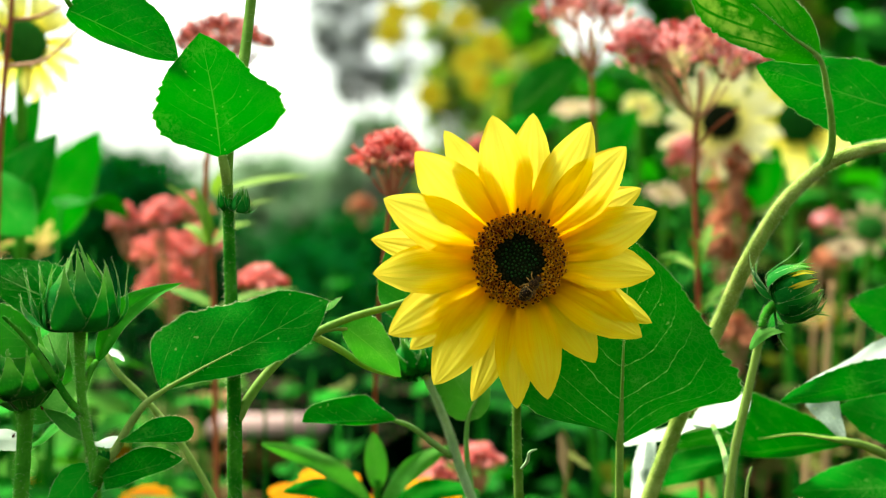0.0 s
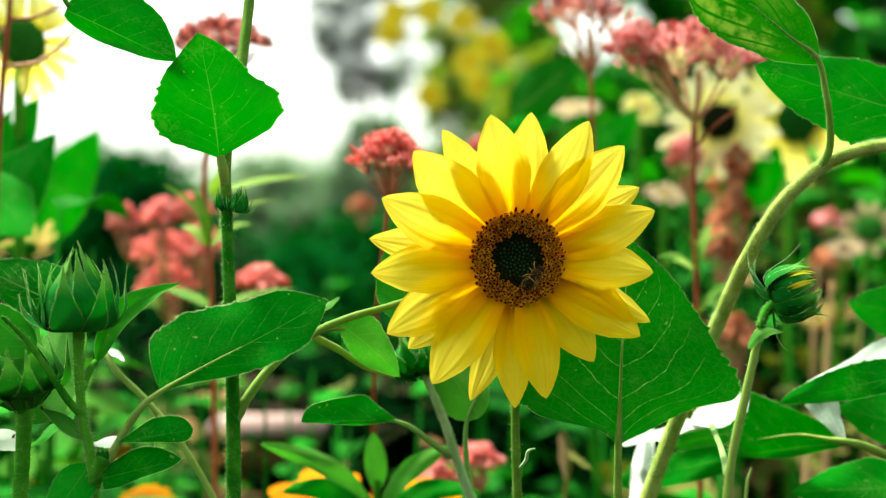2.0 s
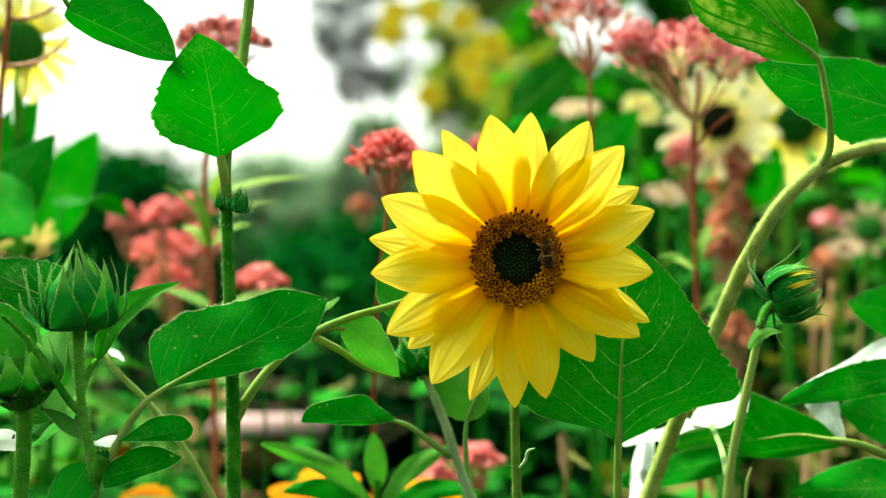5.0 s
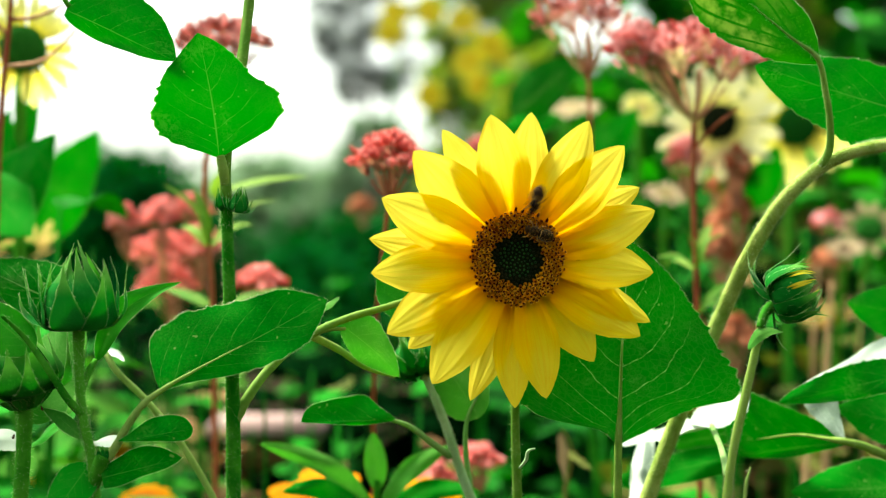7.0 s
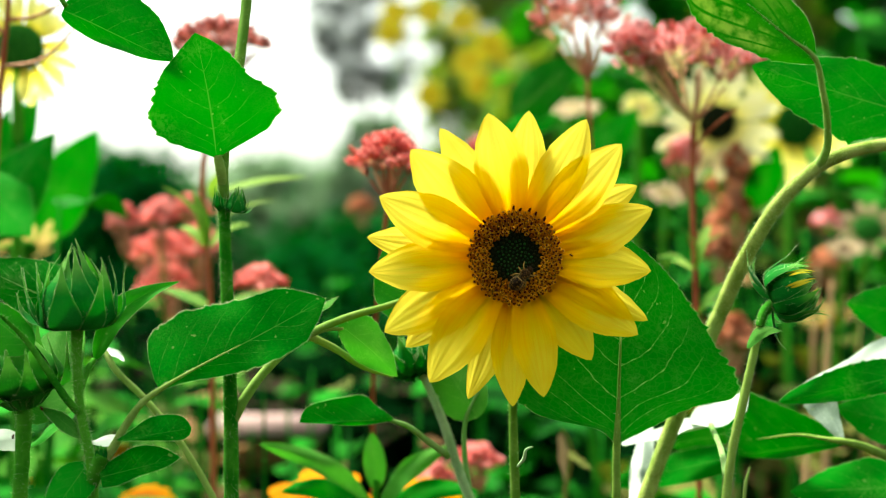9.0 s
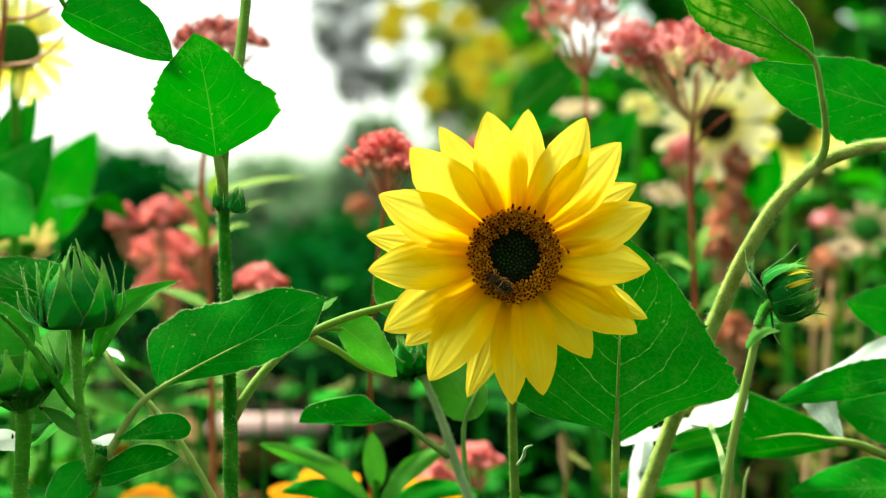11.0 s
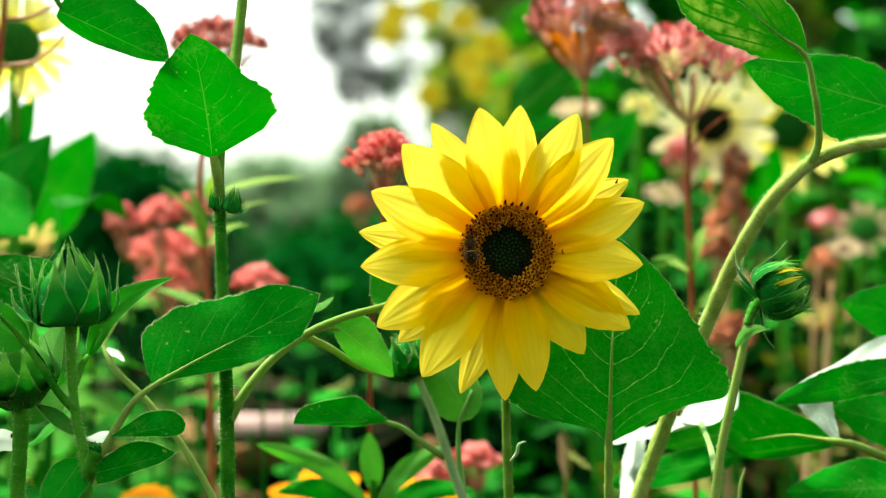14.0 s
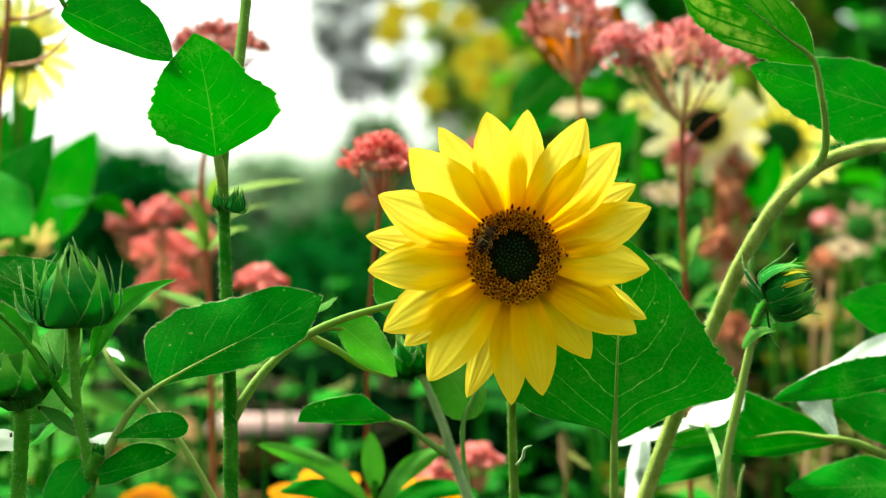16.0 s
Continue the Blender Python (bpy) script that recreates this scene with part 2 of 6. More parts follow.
def part(name, geo, material, parent=None, label="", kind=""):
    """Links a Geo in world space as one mesh under a thing or a part."""
    o = origin_of(parent) if parent else Vector()
    me = bpy.data.meshes.new(name)
    me.from_pydata([tuple(Vector(p) - o) for p in geo.v], [], geo.f)
    layer = me.uv_layers.new(name="UVMap")
    idx = np.zeros(len(me.loops), dtype=np.int32)
    me.loops.foreach_get("vertex_index", idx)
    layer.data.foreach_set("uv", np.array(geo.uv, dtype=np.float32)[idx].ravel())
    me.polygons.foreach_set("use_smooth", [True] * len(me.polygons))
    me.materials.append(material)
    ob = new(name, me)
    ob.parent = parent
    return tagged(ob, label, kind=kind)


def thing(name, base, label, category, group="", kind=""):
    e = new(name)
    e.matrix_basis = Matrix.Translation(base)
    e.empty_display_size = 0.01
    return tagged(e, label, category, group, kind)


def spline(points, steps):
    """A smooth line through points that lie at uneven distances."""
    p = [Vector(q) for q in points]
    n = len(p)
    d = [max((p[i + 1] - p[i]).length, 1e-6) for i in range(n - 1)]
    m = [(p[1] - p[0]) / d[0]] + [((p[i] - p[i - 1]) / d[i - 1] * d[i] + (p[i + 1] - p[i]) / d[i] * d[i - 1]) / (d[i] + d[i - 1]) for i in range(1, n - 1)] + [(p[-1] - p[-2]) / d[-1]]
    out = []
    for i in range(n - 1):
        for k in range(steps):
            t = k / steps
            out.append(p[i] * (2 * t ** 3 - 3 * t * t + 1) + m[i] * d[i] * (t ** 3 - 2 * t * t + t) + p[i + 1] * (3 * t * t - 2 * t ** 3) + m[i + 1] * d[i] * (t ** 3 - t * t))
    out.append(p[-1])
    return out


def radius_at(radii, t):
    x = t * (len(radii) - 1)
    i = min(int(x), len(radii) - 2)
    return radii[i] + (radii[i + 1] - radii[i]) * (x - i)


def frames_along(line):
    side = None
    for i, p in enumerate(line):
        d = (line[min(i + 1, len(line) - 1)] - line[max(i - 1, 0)]).normalized()
        if side is None:
            side = d.orthogonal().normalized()
        side = (side - d * side.dot(d)).normalized()
        yield p, d, side, d.cross(side)


def tube(points, radii, around=10, steps=6, geo=None, rng=None):
    geo = geo or Geo()
    line = spline(points, steps)
    verts, uvs = [], []
    for i, (p, d, a, b) in enumerate(frames_along(line)):
        r = radius_at(radii, i / (len(line) - 1))
        if rng:
            r *= 1 + rng.uniform(-0.05, 0.05)
        for k in range(around):
            w = math.tau * k / around
            verts.append(p + (a * math.cos(w) + b * math.sin(w)) * r)
            uvs.append((i / len(line), k / around))
    faces = [(i * around + k, i * around + (k + 1) % around, (i + 1) * around + (k + 1) % around, (i + 1) * around + k)
             for i in range(len(line) - 1) for k in range(around)]
    faces.append(tuple(range(around))[::-1])
    faces.append(tuple(range(len(verts) - around, len(verts))))
    return geo.add(verts, faces, uvs)


def spike(geo, p, q, r):
    """A fine tapering hair from p to q."""
    d = (q - p).normalized()
    a = d.orthogonal().normalized() * r
    b = d.cross(a)
    geo.add([p + a, p - a * 0.5 + b * 0.87, p - a * 0.5 - b * 0.87, q], [(0, 1, 3), (1, 2, 3), (2, 0, 3)])


def fuzz(points, radii, count, length, rng, thick=0.00006, geo=None):
    geo = geo or Geo()
    line = list(frames_along(spline(points, 8)))
    for _ in range(count):
        t = rng.random() * (len(line) - 1.001)
        i = int(t)
        p, d, a, b = line[i]
        p = p.lerp(line[i + 1][0], t - i)
        r = radius_at(radii, t / (len(line) - 1))
        w = rng.uniform(0, math.tau)
        n = a * math.cos(w) + b * math.sin(w)
        tip = n + d * rng.uniform(-0.5, 0.7) + Vector((0, 0, rng.uniform(-0.3, 0.1)))
        spike(geo, p + n * r * 0.95, p + n * r + tip * length * rng.uniform(0.4, 1.1), thick)
    return geo


def contour(knots, u):
    """A smooth outline through knots of (way along the midrib, share of the half width)."""
    for i in range(len(knots) - 1):
        if u <= knots[i + 1][0]:
            break
    (x0, y0), (x1, y1) = knots[i], knots[i + 1]
    t = (u - x0) / (x1 - x0)
    m0 = (y1 - knots[i - 1][1]) / (x1 - knots[i - 1][0]) if i else (y1 - y0) / (x1 - x0)
    m1 = (knots[i + 2][1] - y0) / (knots[i + 2][0] - x0) if i + 2 < len(knots) else (y1 - y0) / (x1 - x0)
    d = x1 - x0
    return max(0.0, (2 * t ** 3 - 3 * t * t + 1) * y0 + (t ** 3 - 2 * t * t + t) * d * m0 + (3 * t * t - 2 * t ** 3) * y1 + (t ** 3 - t * t) * d * m1)


def blade(base, tip, normal, wl, wr, rows=30, cols=8, alpha=0.6, beta=1.0, bend=0.0, bulge=0.0, curl=0.0, fold=0.0,
          teeth=0.0, ripple=0.0, ridge=0.0, root=0.0, twist=0.0, seed=0, geo=None, left=None, right=None):
    """A leaf or petal: wl and wr are its half widths to either side of the midrib."""
    rng = random.Random(seed)
    geo = geo or Geo()
    base, tip, n = Vector(base), Vector(tip), Vector(normal)
    axis = tip - base
    length = axis.length
    a = axis / length
    n = (n - a * n.dot(a)).normalized()
    s = a.cross(n)
    top = alpha / (alpha + beta)
    peak = top ** alpha * (1 - top) ** beta
    ph = [rng.uniform(0, 6.28) for _ in range(4)]
    verts, uvs = [], []
    for i in range(rows + 1):
        u = i / rows
        f = max((u ** alpha * (1 - u) ** beta) / peak, root * (1 - u) ** 0.5)
        m = base + axis * u + n * length * (bulge * math.sin(math.pi * u) + curl * u * u) + s * length * bend * math.sin(math.pi * u)
        ang = twist * u
        s2, n2 = s * math.cos(ang) + n * math.sin(ang), n * math.cos(ang) - s * math.sin(ang)
        for k in range(cols + 1):
            v = 2 * k / cols - 1
            w = (wl if v < 0 else wr) * f
            if left:
                w = wl * contour(left, u) if v < 0 else wr * contour(right, u)
            if abs(v) == 1:
                w *= 1 + teeth * (2.6 * rng.random() ** 2 - 0.9)
            off = fold * abs(v) * w
            off += ripple * length * (v * v) * f * math.sin(u * 11 + ph[0] + (2 if v > 0 else 0))
            off += ripple * 0.5 * length * f * math.sin(u * 5 + v * 3 + ph[1])
            off += ridge * length * f * (math.cos(v * 7.5 + 0.6 * math.sin(u * 3 + ph[2])) + 0.45 * math.cos(v * 19 + ph[3] + 0.5 * math.sin(u * 4 + ph[1])))
            verts.append(m + s2 * v * w + n2 * off)
            uvs.append((u, v * 0.5 + 0.5))
    c = cols + 1
    faces = [(i * c + k, i * c + k + 1, (i + 1) * c + k + 1, (i + 1) * c + k) for i in range(rows) for k in range(cols)]
    return geo.add(verts, faces, uvs)


def edge_hairs(geo_leaf, rows, cols, count, length, rng):
    """Short pale bristles along the rim of a blade made with so many rows and columns."""
    g = Geo()
    c = cols + 1
    for _ in range(count):
        i = rng.randrange(rows)
        k = rng.choice((0, cols))
        p = Vector(geo_leaf.v[i * c + k]).lerp(Vector(geo_leaf.v[(i + 1) * c + k]), rng.random())
        q = Vector(geo_leaf.v[i * c + (1 if k == 0 else cols - 1)])
        d = (p - q).normalized()
        d = d + Vector((rng.uniform(-.5, .5), rng.uniform(-.5, .5), rng.uniform(-.4, .4)))
        spike(g, p, p + d * length * rng.uniform(0.3, 1.2), 0.00004)
    return g


def pip(geo, c, d, r, length, around=6, rings=4):
    """A small closed bud at c that points along d."""
    d = Vector(d).normalized()
    a = d.orthogonal().normalized()
    b = d.cross(a)
    verts = [Vector(c) - d * length * 0.5]
    for i in range(1, rings):
        t = math.pi * i / rings
        for k in range(around):
            w = math.tau * k / around
            verts.append(Vector(c) - d * length * 0.5 * math.cos(t) + (a * math.cos(w) + b * math.sin(w)) * r * math.sin(t))
    verts.append(Vector(c) + d * length * 0.5)
    last = len(verts) - 1
    faces = [(0, 1 + (k + 1) % around, 1 + k) for k in range(around)]
    for i in range(rings - 2):
        o = 1 + i * around
        faces += [(o + k, o + (k + 1) % around, o + around + (k + 1) % around, o + around + k) for k in range(around)]
    o = 1 + (rings - 2) * around
    faces += [(o + k, o + (k + 1) % around, last) for k in range(around)]
    geo.add(verts, faces)


FRONT = (0, -1, 0.1)


def leaf(parent, base, tip, normal, wl, wr, material=None, label="", hairs=60, name="leaf", **kw):
    kw.setdefault("rows", 40)
    kw.setdefault("cols", 10)
    kw.setdefault("teeth", 0.035)
    kw.setdefault("ripple", 0.018)
    kw.setdefault("fold", -0.12)
    g = blade(base, tip, normal, wl, wr, **kw)
    ob = part(name, g, material or LEAF, parent, label)
    if hairs:
        rng = random.Random(hairs + len(label))
        part("rim_hairs", edge_hairs(g, kw["rows"], kw["cols"], hairs * 5, 0.0009, rng), HAIR, ob, "pale bristles", "stuff")
    return ob


def stem(parent, points, radii, material=None, hairs=0, length=0.0016, name="stem", label="", around=12, seed=1):
    rng = random.Random(seed)
    ob = part(name, tube(points, radii, around, 7, rng=rng), material or STEM, parent, label)
    if hairs:
        part("stem_hairs", fuzz(points, radii, hairs, length, rng), HAIR, ob, "fine pale hairs", "stuff")
    return ob


def rim(p, q, t):
    return Vector(p).lerp(Vector(q), t)


# ---- the large sunflower ----
HEAD = Vector((0.0351, 0.6300, 1.0448))


def on_head(x, z, f=0.0):
    """A point on the flower: millimetres to the right, up and to the front of the disc's centre."""
    return HEAD + Vector((x, -f, z)) / 1000


def shared_mesh(name, pieces):
    """One mesh of several Geos, each with a material of its own."""
    whole, slots = Geo(), []
    for i, (g, _) in enumerate(pieces):
        whole.add(g.v, g.f, g.uv)
        slots += [i] * len(g.f)
    ob = part(name, whole, pieces[0][1])
    for _, material in pieces[1:]:
        ob.data.materials.append(material)
    ob.data.polygons.foreach_set("material_index", slots)
    me = ob.data
    bpy.data.objects.remove(ob)
    return me


def floret_shapes():
    """Millimetre-sized disc florets that stand along +z: open stars, stars with an anther rod, tight buds, dark buds."""
    rng = random.Random(77)
    z = Vector((0, 0, 1))
    shapes = {"open": [], "rod": [], "bud": [], "dark": []}
    for i in range(8):
        cup, lobes, dark = Geo(), Geo(), Geo()
        tall = rng.uniform(2.0, 3.0)
        tube([(0, 0, -0.6), (0, 0, tall * 0.5), (0, 0, tall)], [0.58, 0.68, 0.74], 7, 1, cup)
        for j in range(5):
            q = j * math.tau / 5 + rng.uniform(-.2, .2)
            o, s = Vector((math.cos(q), math.sin(q), 0)), Vector((-math.sin(q), math.cos(q), 0))
            tip = o * rng.uniform(0.84, 1.06) + z * (tall + rng.uniform(0.4, .8))
            lobes.add([o * .58 - s * .4 + z * tall, o * .58 + s * .4 + z * tall, o * .8 + s * .26 + z * (tall + .4), tip, o * .8 - s * .26 + z * (tall + .4), o * .68 + z * (tall - .1)],
                      [(0, 5, 4), (5, 1, 2), (5, 2, 3), (5, 3, 4)])
        if i % 2:
            lean = Vector((rng.uniform(-.3, .3), rng.uniform(-.3, .3), 1))
            pip(dark, z * (tall + 0.7), lean, 0.52, 2.9, 7, 5)
            spike(lobes, z * (tall + 1.9), z * (tall + 2.7) + lean.cross(Vector((1, 0, 0))) * .5, 0.22)
            spike(lobes, z * (tall + 1.9), z * (tall + 2.6) - lean.cross(Vector((1, 0, 0))) * .5, 0.22)
        else:
            pip(dark, z * (tall - 0.02), (0, 0, 1), 0.62, 0.4, 7, 4)
            for j in range(2):
                spike(lobes, z * tall, z * (tall + rng.uniform(.7, 1.3)) + Vector((rng.uniform(-.8, .8), rng.uniform(-.8, .8), 0)), 0.13)
        shapes["rod" if i % 2 else "open"].append(shared_mesh("floret", [(cup, FLORET_BROWN), (lobes, FLORET_GOLD), (dark, FLORET_TIP)]))
    for i in range(3):
        for kind, material, r in (("bud", FLORET_GREEN, 0.56), ("dark", DISC_DARK, 0.62)):
            g = Geo()
            pip(g, (0, 0, 0.4), (0.1 * i - 0.1, 0, 1), r, 2.6, 7, 5)
            shapes[kind].append(shared_mesh("floret", [(g, material)]))
    return shapes


def sunflower_head(parent):
    rng = random.Random(5)
    g = Geo()
    rings, around = 14, 40
    verts = []
    for i in range(rings + 1):
        t = i / rings
        r = 20.8 * math.sin(t * math.pi * 0.5) if t < 1 else 20.8
        f = 1.2 + 2.2 * math.cos(t * math.pi / 2) - 2.0 * math.exp(-(r / 9) ** 2)
        for k in range(around):
            w = math.tau * k / around
            verts.append(on_head(r * math.cos(w), r * math.sin(w), f - 1.5))
    for r, f in ((21, -4), (19, -9), (11, -14), (5, -18)):
        for k in range(around):
            w = math.tau * k / around
            verts.append(on_head(r * math.cos(w), r * math.sin(w), f))
    rows = rings + 5
    faces = [(i * around + k, (i + 1) * around + k, (i + 1) * around + (k + 1) % around, i * around + (k + 1) % around)
             for i in range(rows - 1) for k in range(around)]
    faces.append(tuple(range((rows - 1) * around, rows * around)))
    head = part("flower_head", g.add(verts, faces), DISC_DARK, parent, "dark brown disc of a sunflower")
    # disc florets on a spiral: closed green ones inside, open golden-brown ones with dark anthers outside
    shapes, base, count = floret_shapes(), origin_of(head), 400
    for i in range(count):
        r = 20.2 * math.sqrt((i + 0.5) / count)
        w = i * 2.39996
        x, z = r * math.cos(w), r * math.sin(w)
        f = 0.4 + 1.7 * math.sqrt(max(0, 1 - (r / 24) ** 2)) - 2.0 * math.exp(-(r / 9) ** 2)
        out = Vector((x * 0.02, -1, z * 0.02)).normalized()
        edge = 11.2 + rng.uniform(-.5, .5)
        size = 0.001 * rng.uniform(0.98, 1.2)
        if r < 8.0 + rng.uniform(-.6, .6):
            kind, size = "bud", size * (0.72 + 0.035 * r)
        elif r < edge:
            kind, f = "dark", f - 0.5
        else:
            far = (r - edge) / 12
            out = (out + Vector((math.cos(w), 0, math.sin(w))) * (0.05 + (0.6 + 0.02 * z) * far) + Vector((rng.uniform(-.22, .22), 0, rng.uniform(-.22, .22)))).normalized()
            kind = "rod" if rng.random() < 0.2 + 0.014 * z else "open"
            f -= 0.5
        ob = new("floret", rng.choice(shapes[kind]))
        ob.parent = head
        turn = out.to_track_quat("Z", "Y").to_matrix().to_4x4() @ Matrix.Rotation(rng.uniform(0, 6.28), 4, "Z")
        ob.matrix_basis = Matrix.Translation(on_head(x, z, f) - base) @ turn @ Matrix.Scale(size, 4)
    # ray petals: angle of the tip and of the root, reach, half width, layer (2 is in front), sideways bend
    rays = ((100.6, 96, 67.2, 12.1, 2, 0), (84.6, 82, 67.9, 10.2, 0, 0), (62.9, 66, 71.1, 11.2, 1, .02), (47, 52, 71.0, 12.0, 2, .03), (30.7, 33, 64.9, 9.4, 0, 0),
            (19.6, 17, 66.4, 11.3, 1, .03), (354.6, 356, 61.5, 11.4, 2, 0), (334.6, 336, 66.9, 7.6, 0, 0), (327.8, 322, 65.6, 11.4, 1, -.02), (306.5, 308, 58.1, 10.6, 0, 0),
            (281.2, 286, 63.6, 10.4, 2, 0), (268.6, 270, 67.4, 9.0, 1, .02), (251.1, 252, 67.9, 7.8, 0, -.03), (235, 238, 68.5, 12.0, 2, .02), (219, 222, 64.8, 9.2, 0, 0),
            (209.3, 212, 68.9, 12.2, 1, .02), (185, 187, 67.1, 11.6, 2, 0), (171.9, 172, 68.8, 9.2, 0, 0), (155.8, 151, 68.4, 12.2, 2, -.02), (134, 130, 69.0, 13.0, 1, -.02), (120, 116, 68.8, 9.0, 0, 0))
    shape = ((0, .5), (.18, .74), (.42, .99), (.56, 1), (.75, .77), (.88, .46), (.965, .19), (1, 0))
    for i, (deg, root, reach, half, layer, bend) in enumerate(rays):
        ax = Vector((math.cos(math.radians(deg)), 0, math.sin(math.radians(deg))))
        rx = Vector((math.cos(math.radians(root)), 0, math.sin(math.radians(root))))
        b = on_head(*(16.5 * rx.xz), -3.5 + layer * 1.4)
        t = on_head(*(reach * ax.xz), 4.5 + layer * 2.4 + rng.uniform(-1.2, 1.2) + 5.5 * max(0.0, -ax.z))
        g = blade(b, t, (rng.uniform(-.12, .12), -1, rng.uniform(-.12, .12) + 0.12), half / 1000, half / 1000, rows=30, cols=26, bend=bend + rng.uniform(-.012, .012),
                  bulge=0.02 + rng.uniform(-.012, .012), curl=rng.uniform(-.03, .02), fold=rng.uniform(0.02, 0.16), ripple=0.015, ridge=0.0065, twist=rng.uniform(-.14, .14), seed=i, teeth=0.016, left=shape, right=shape)
        part("petal", g, PETAL, head, "bright yellow ray petal" if i == 0 else "")
    # green bracts behind the head
    for i in range(18):
        w = i * math.tau / 18
        ax = Vector((math.cos(w), 0, math.sin(w)))
        g = blade(on_head(*(12 * ax.xz), -11), on_head(*(38 * ax.xz), -8), -ax + Vector((0, 1, 0)), 0.004, 0.004, rows=10, cols=4, fold=0.2, seed=i)
        part("bract", g, BRACT, head)
    return head


sunflower = thing("sunflower", (0.036, 0.66, 0), "single open yellow sunflower with a brown disc", "flower")
sunflower_head(sunflower)
stem(sunflower, [(0.036, 0.66, 0), (0.036, 0.66, 0.6), (0.0367, 0.6600, 0.9294), (0.0356, 0.6600, 0.9682), (0.0363, 0.6630, 1.0063), (0.0367, 0.6470, 1.0433)],
     [0.006, 0.005, 0.0024, 0.0021, 0.0024, 0.005], STEM_MOSS, 900, seed=3)
curl = tube([(0.0375, 0.6550, 0.9444), (0.0405, 0.6520, 0.9489), (0.0415, 0.6500, 0.9533), (0.0447, 0.6500, 0.9546)], [0.0006, 0.0009, 0.0007, 0.0003], 6)
part("withered_shoot", curl, STEM_FUZZY, sunflower, "dry curled pale shoot")

# a broad leaf of its own stalk behind the flower
broad_leaf = thing("broad_leaf_shoot", (0.085, 0.655, 0), "broad dark green sunflower leaf on an upright stalk", "plant")
leaf(broad_leaf, (0.0843, 0.6500, 0.9573), (0.0921, 0.6650, 1.0544), (0.05, -1, 0.22), 0.05522, 0.05980, LEAF_VEINED, fold=-0.06,
     left=((0, .02), (.06, .2), (.09, .6), (.18, .89), (.3, 1), (.5, .8), (.8, .4), (1, 0)),
     right=((0, .02), (.1, .32), (.2, .62), (.26, .95), (.33, 1), (.45, .86), (.6, .7), (.8, .42), (.92, .2), (1, 0)), rows=90, cols=14, teeth=0.026, hairs=260, seed=4, bend=-0.01)
stem(broad_leaf, [(0.085, 0.655, 0), (0.085, 0.655, 0.6), (0.0843, 0.6520, 0.9308), (0.0843, 0.6500, 0.9573), (0.0857, 0.6520, 0.9800), (0.0869, 0.6550, 1.0068)], [0.005, 0.004, 0.0021, 0.0018, 0.0007, 0.0003], STEM_MOSS, 160, 0.0012, seed=6)


# ---- plants beside the flower ----
def bract_blade(c, axis, o, profile, radius, height, half, seed):
    """One pointed bract that follows the bulge of its bud."""
    rng = random.Random(seed)
    side = axis.cross(o)
    lean = rng.uniform(-.12, .12)
    line = spline([c + o * r * radius + axis * h * height + side * lean * radius * h for r, h in profile], 5)
    g, n, cols = Geo(), len(line) - 1, 6
    verts, uvs = [], []
    for i, (p, d, _, _) in enumerate(frames_along(line)):
        u = i / n
        w = half * min(1.0, 0.55 + 2.2 * u) * (1 - u) ** 1.6 * 1.35 + half * 0.02
        face = (o - d * o.dot(d)).normalized()
        s = d.cross(face)
        for k in range(cols + 1):
            v = 2 * k / cols - 1
            verts.append(p + s * v * w + face * (0.18 * w * math.cos(v * 3.1) - 0.35 * w * v * v + radius * 0.012))
            uvs.append((u, v * 0.5 + 0.5))
    cc = cols + 1
    faces = [(i * cc + k, i * cc + k + 1, (i + 1) * cc + k + 1, (i + 1) * cc + k) for i in range(n) for k in range(cols)]
    return g.add(verts, faces, uvs), n


BRACT_ROWS = (((0.2, -0.04), (0.85, 0.0), (1.14, 0.2), (1.36, 0.42), (1.62, 0.66)),
              ((0.3, 0.0), (0.94, 0.14), (1.06, 0.46), (1.04, 0.76), (1.2, 1.02)),
              ((0.3, 0.1), (0.82, 0.3), (0.8, 0.62), (0.52, 0.98), (0.3, 1.34)))


def bract_bud(parent, c, axis, radius, height, bracts, seed, label=""):
    """A closed sunflower bud: a green cup in rows of pointed bracts."""
    rng = random.Random(seed)
    c, axis = Vector(c), Vector(axis).normalized()
    a = axis.orthogonal().normalized()
    b = axis.cross(a)
    g = Geo()
    pip(g, c + axis * height * 0.36, axis, radius * 0.62, height * 0.74, 16, 10)
    rows = BRACT_ROWS
    body = part("bud", g, BRACT, parent, label)
    for i in range(bracts):
        row = min(len(rows) - 1, i * len(rows) // bracts)
        w = i * 2.39996 + rng.uniform(-.15, .15)
        o = a * math.cos(w) + b * math.sin(w)
        stretch = rng.uniform(0.88, 1.12)
        prof = [(r if k < 3 else r + rng.uniform(-.1, .1), h * (stretch if k > 2 else 1)) for k, (r, h) in enumerate(rows[row])]
        bl, n = bract_blade(c, axis, o, prof, radius, height, radius * 0.72 * (1 if row else 0.62), seed + i)
        piece = part("bract", bl, BRACT, body)
        part("rim_hairs", edge_hairs(bl, n, 6, 110, 0.0014, rng), HAIR, piece, "pale bristles", "stuff")
    return body


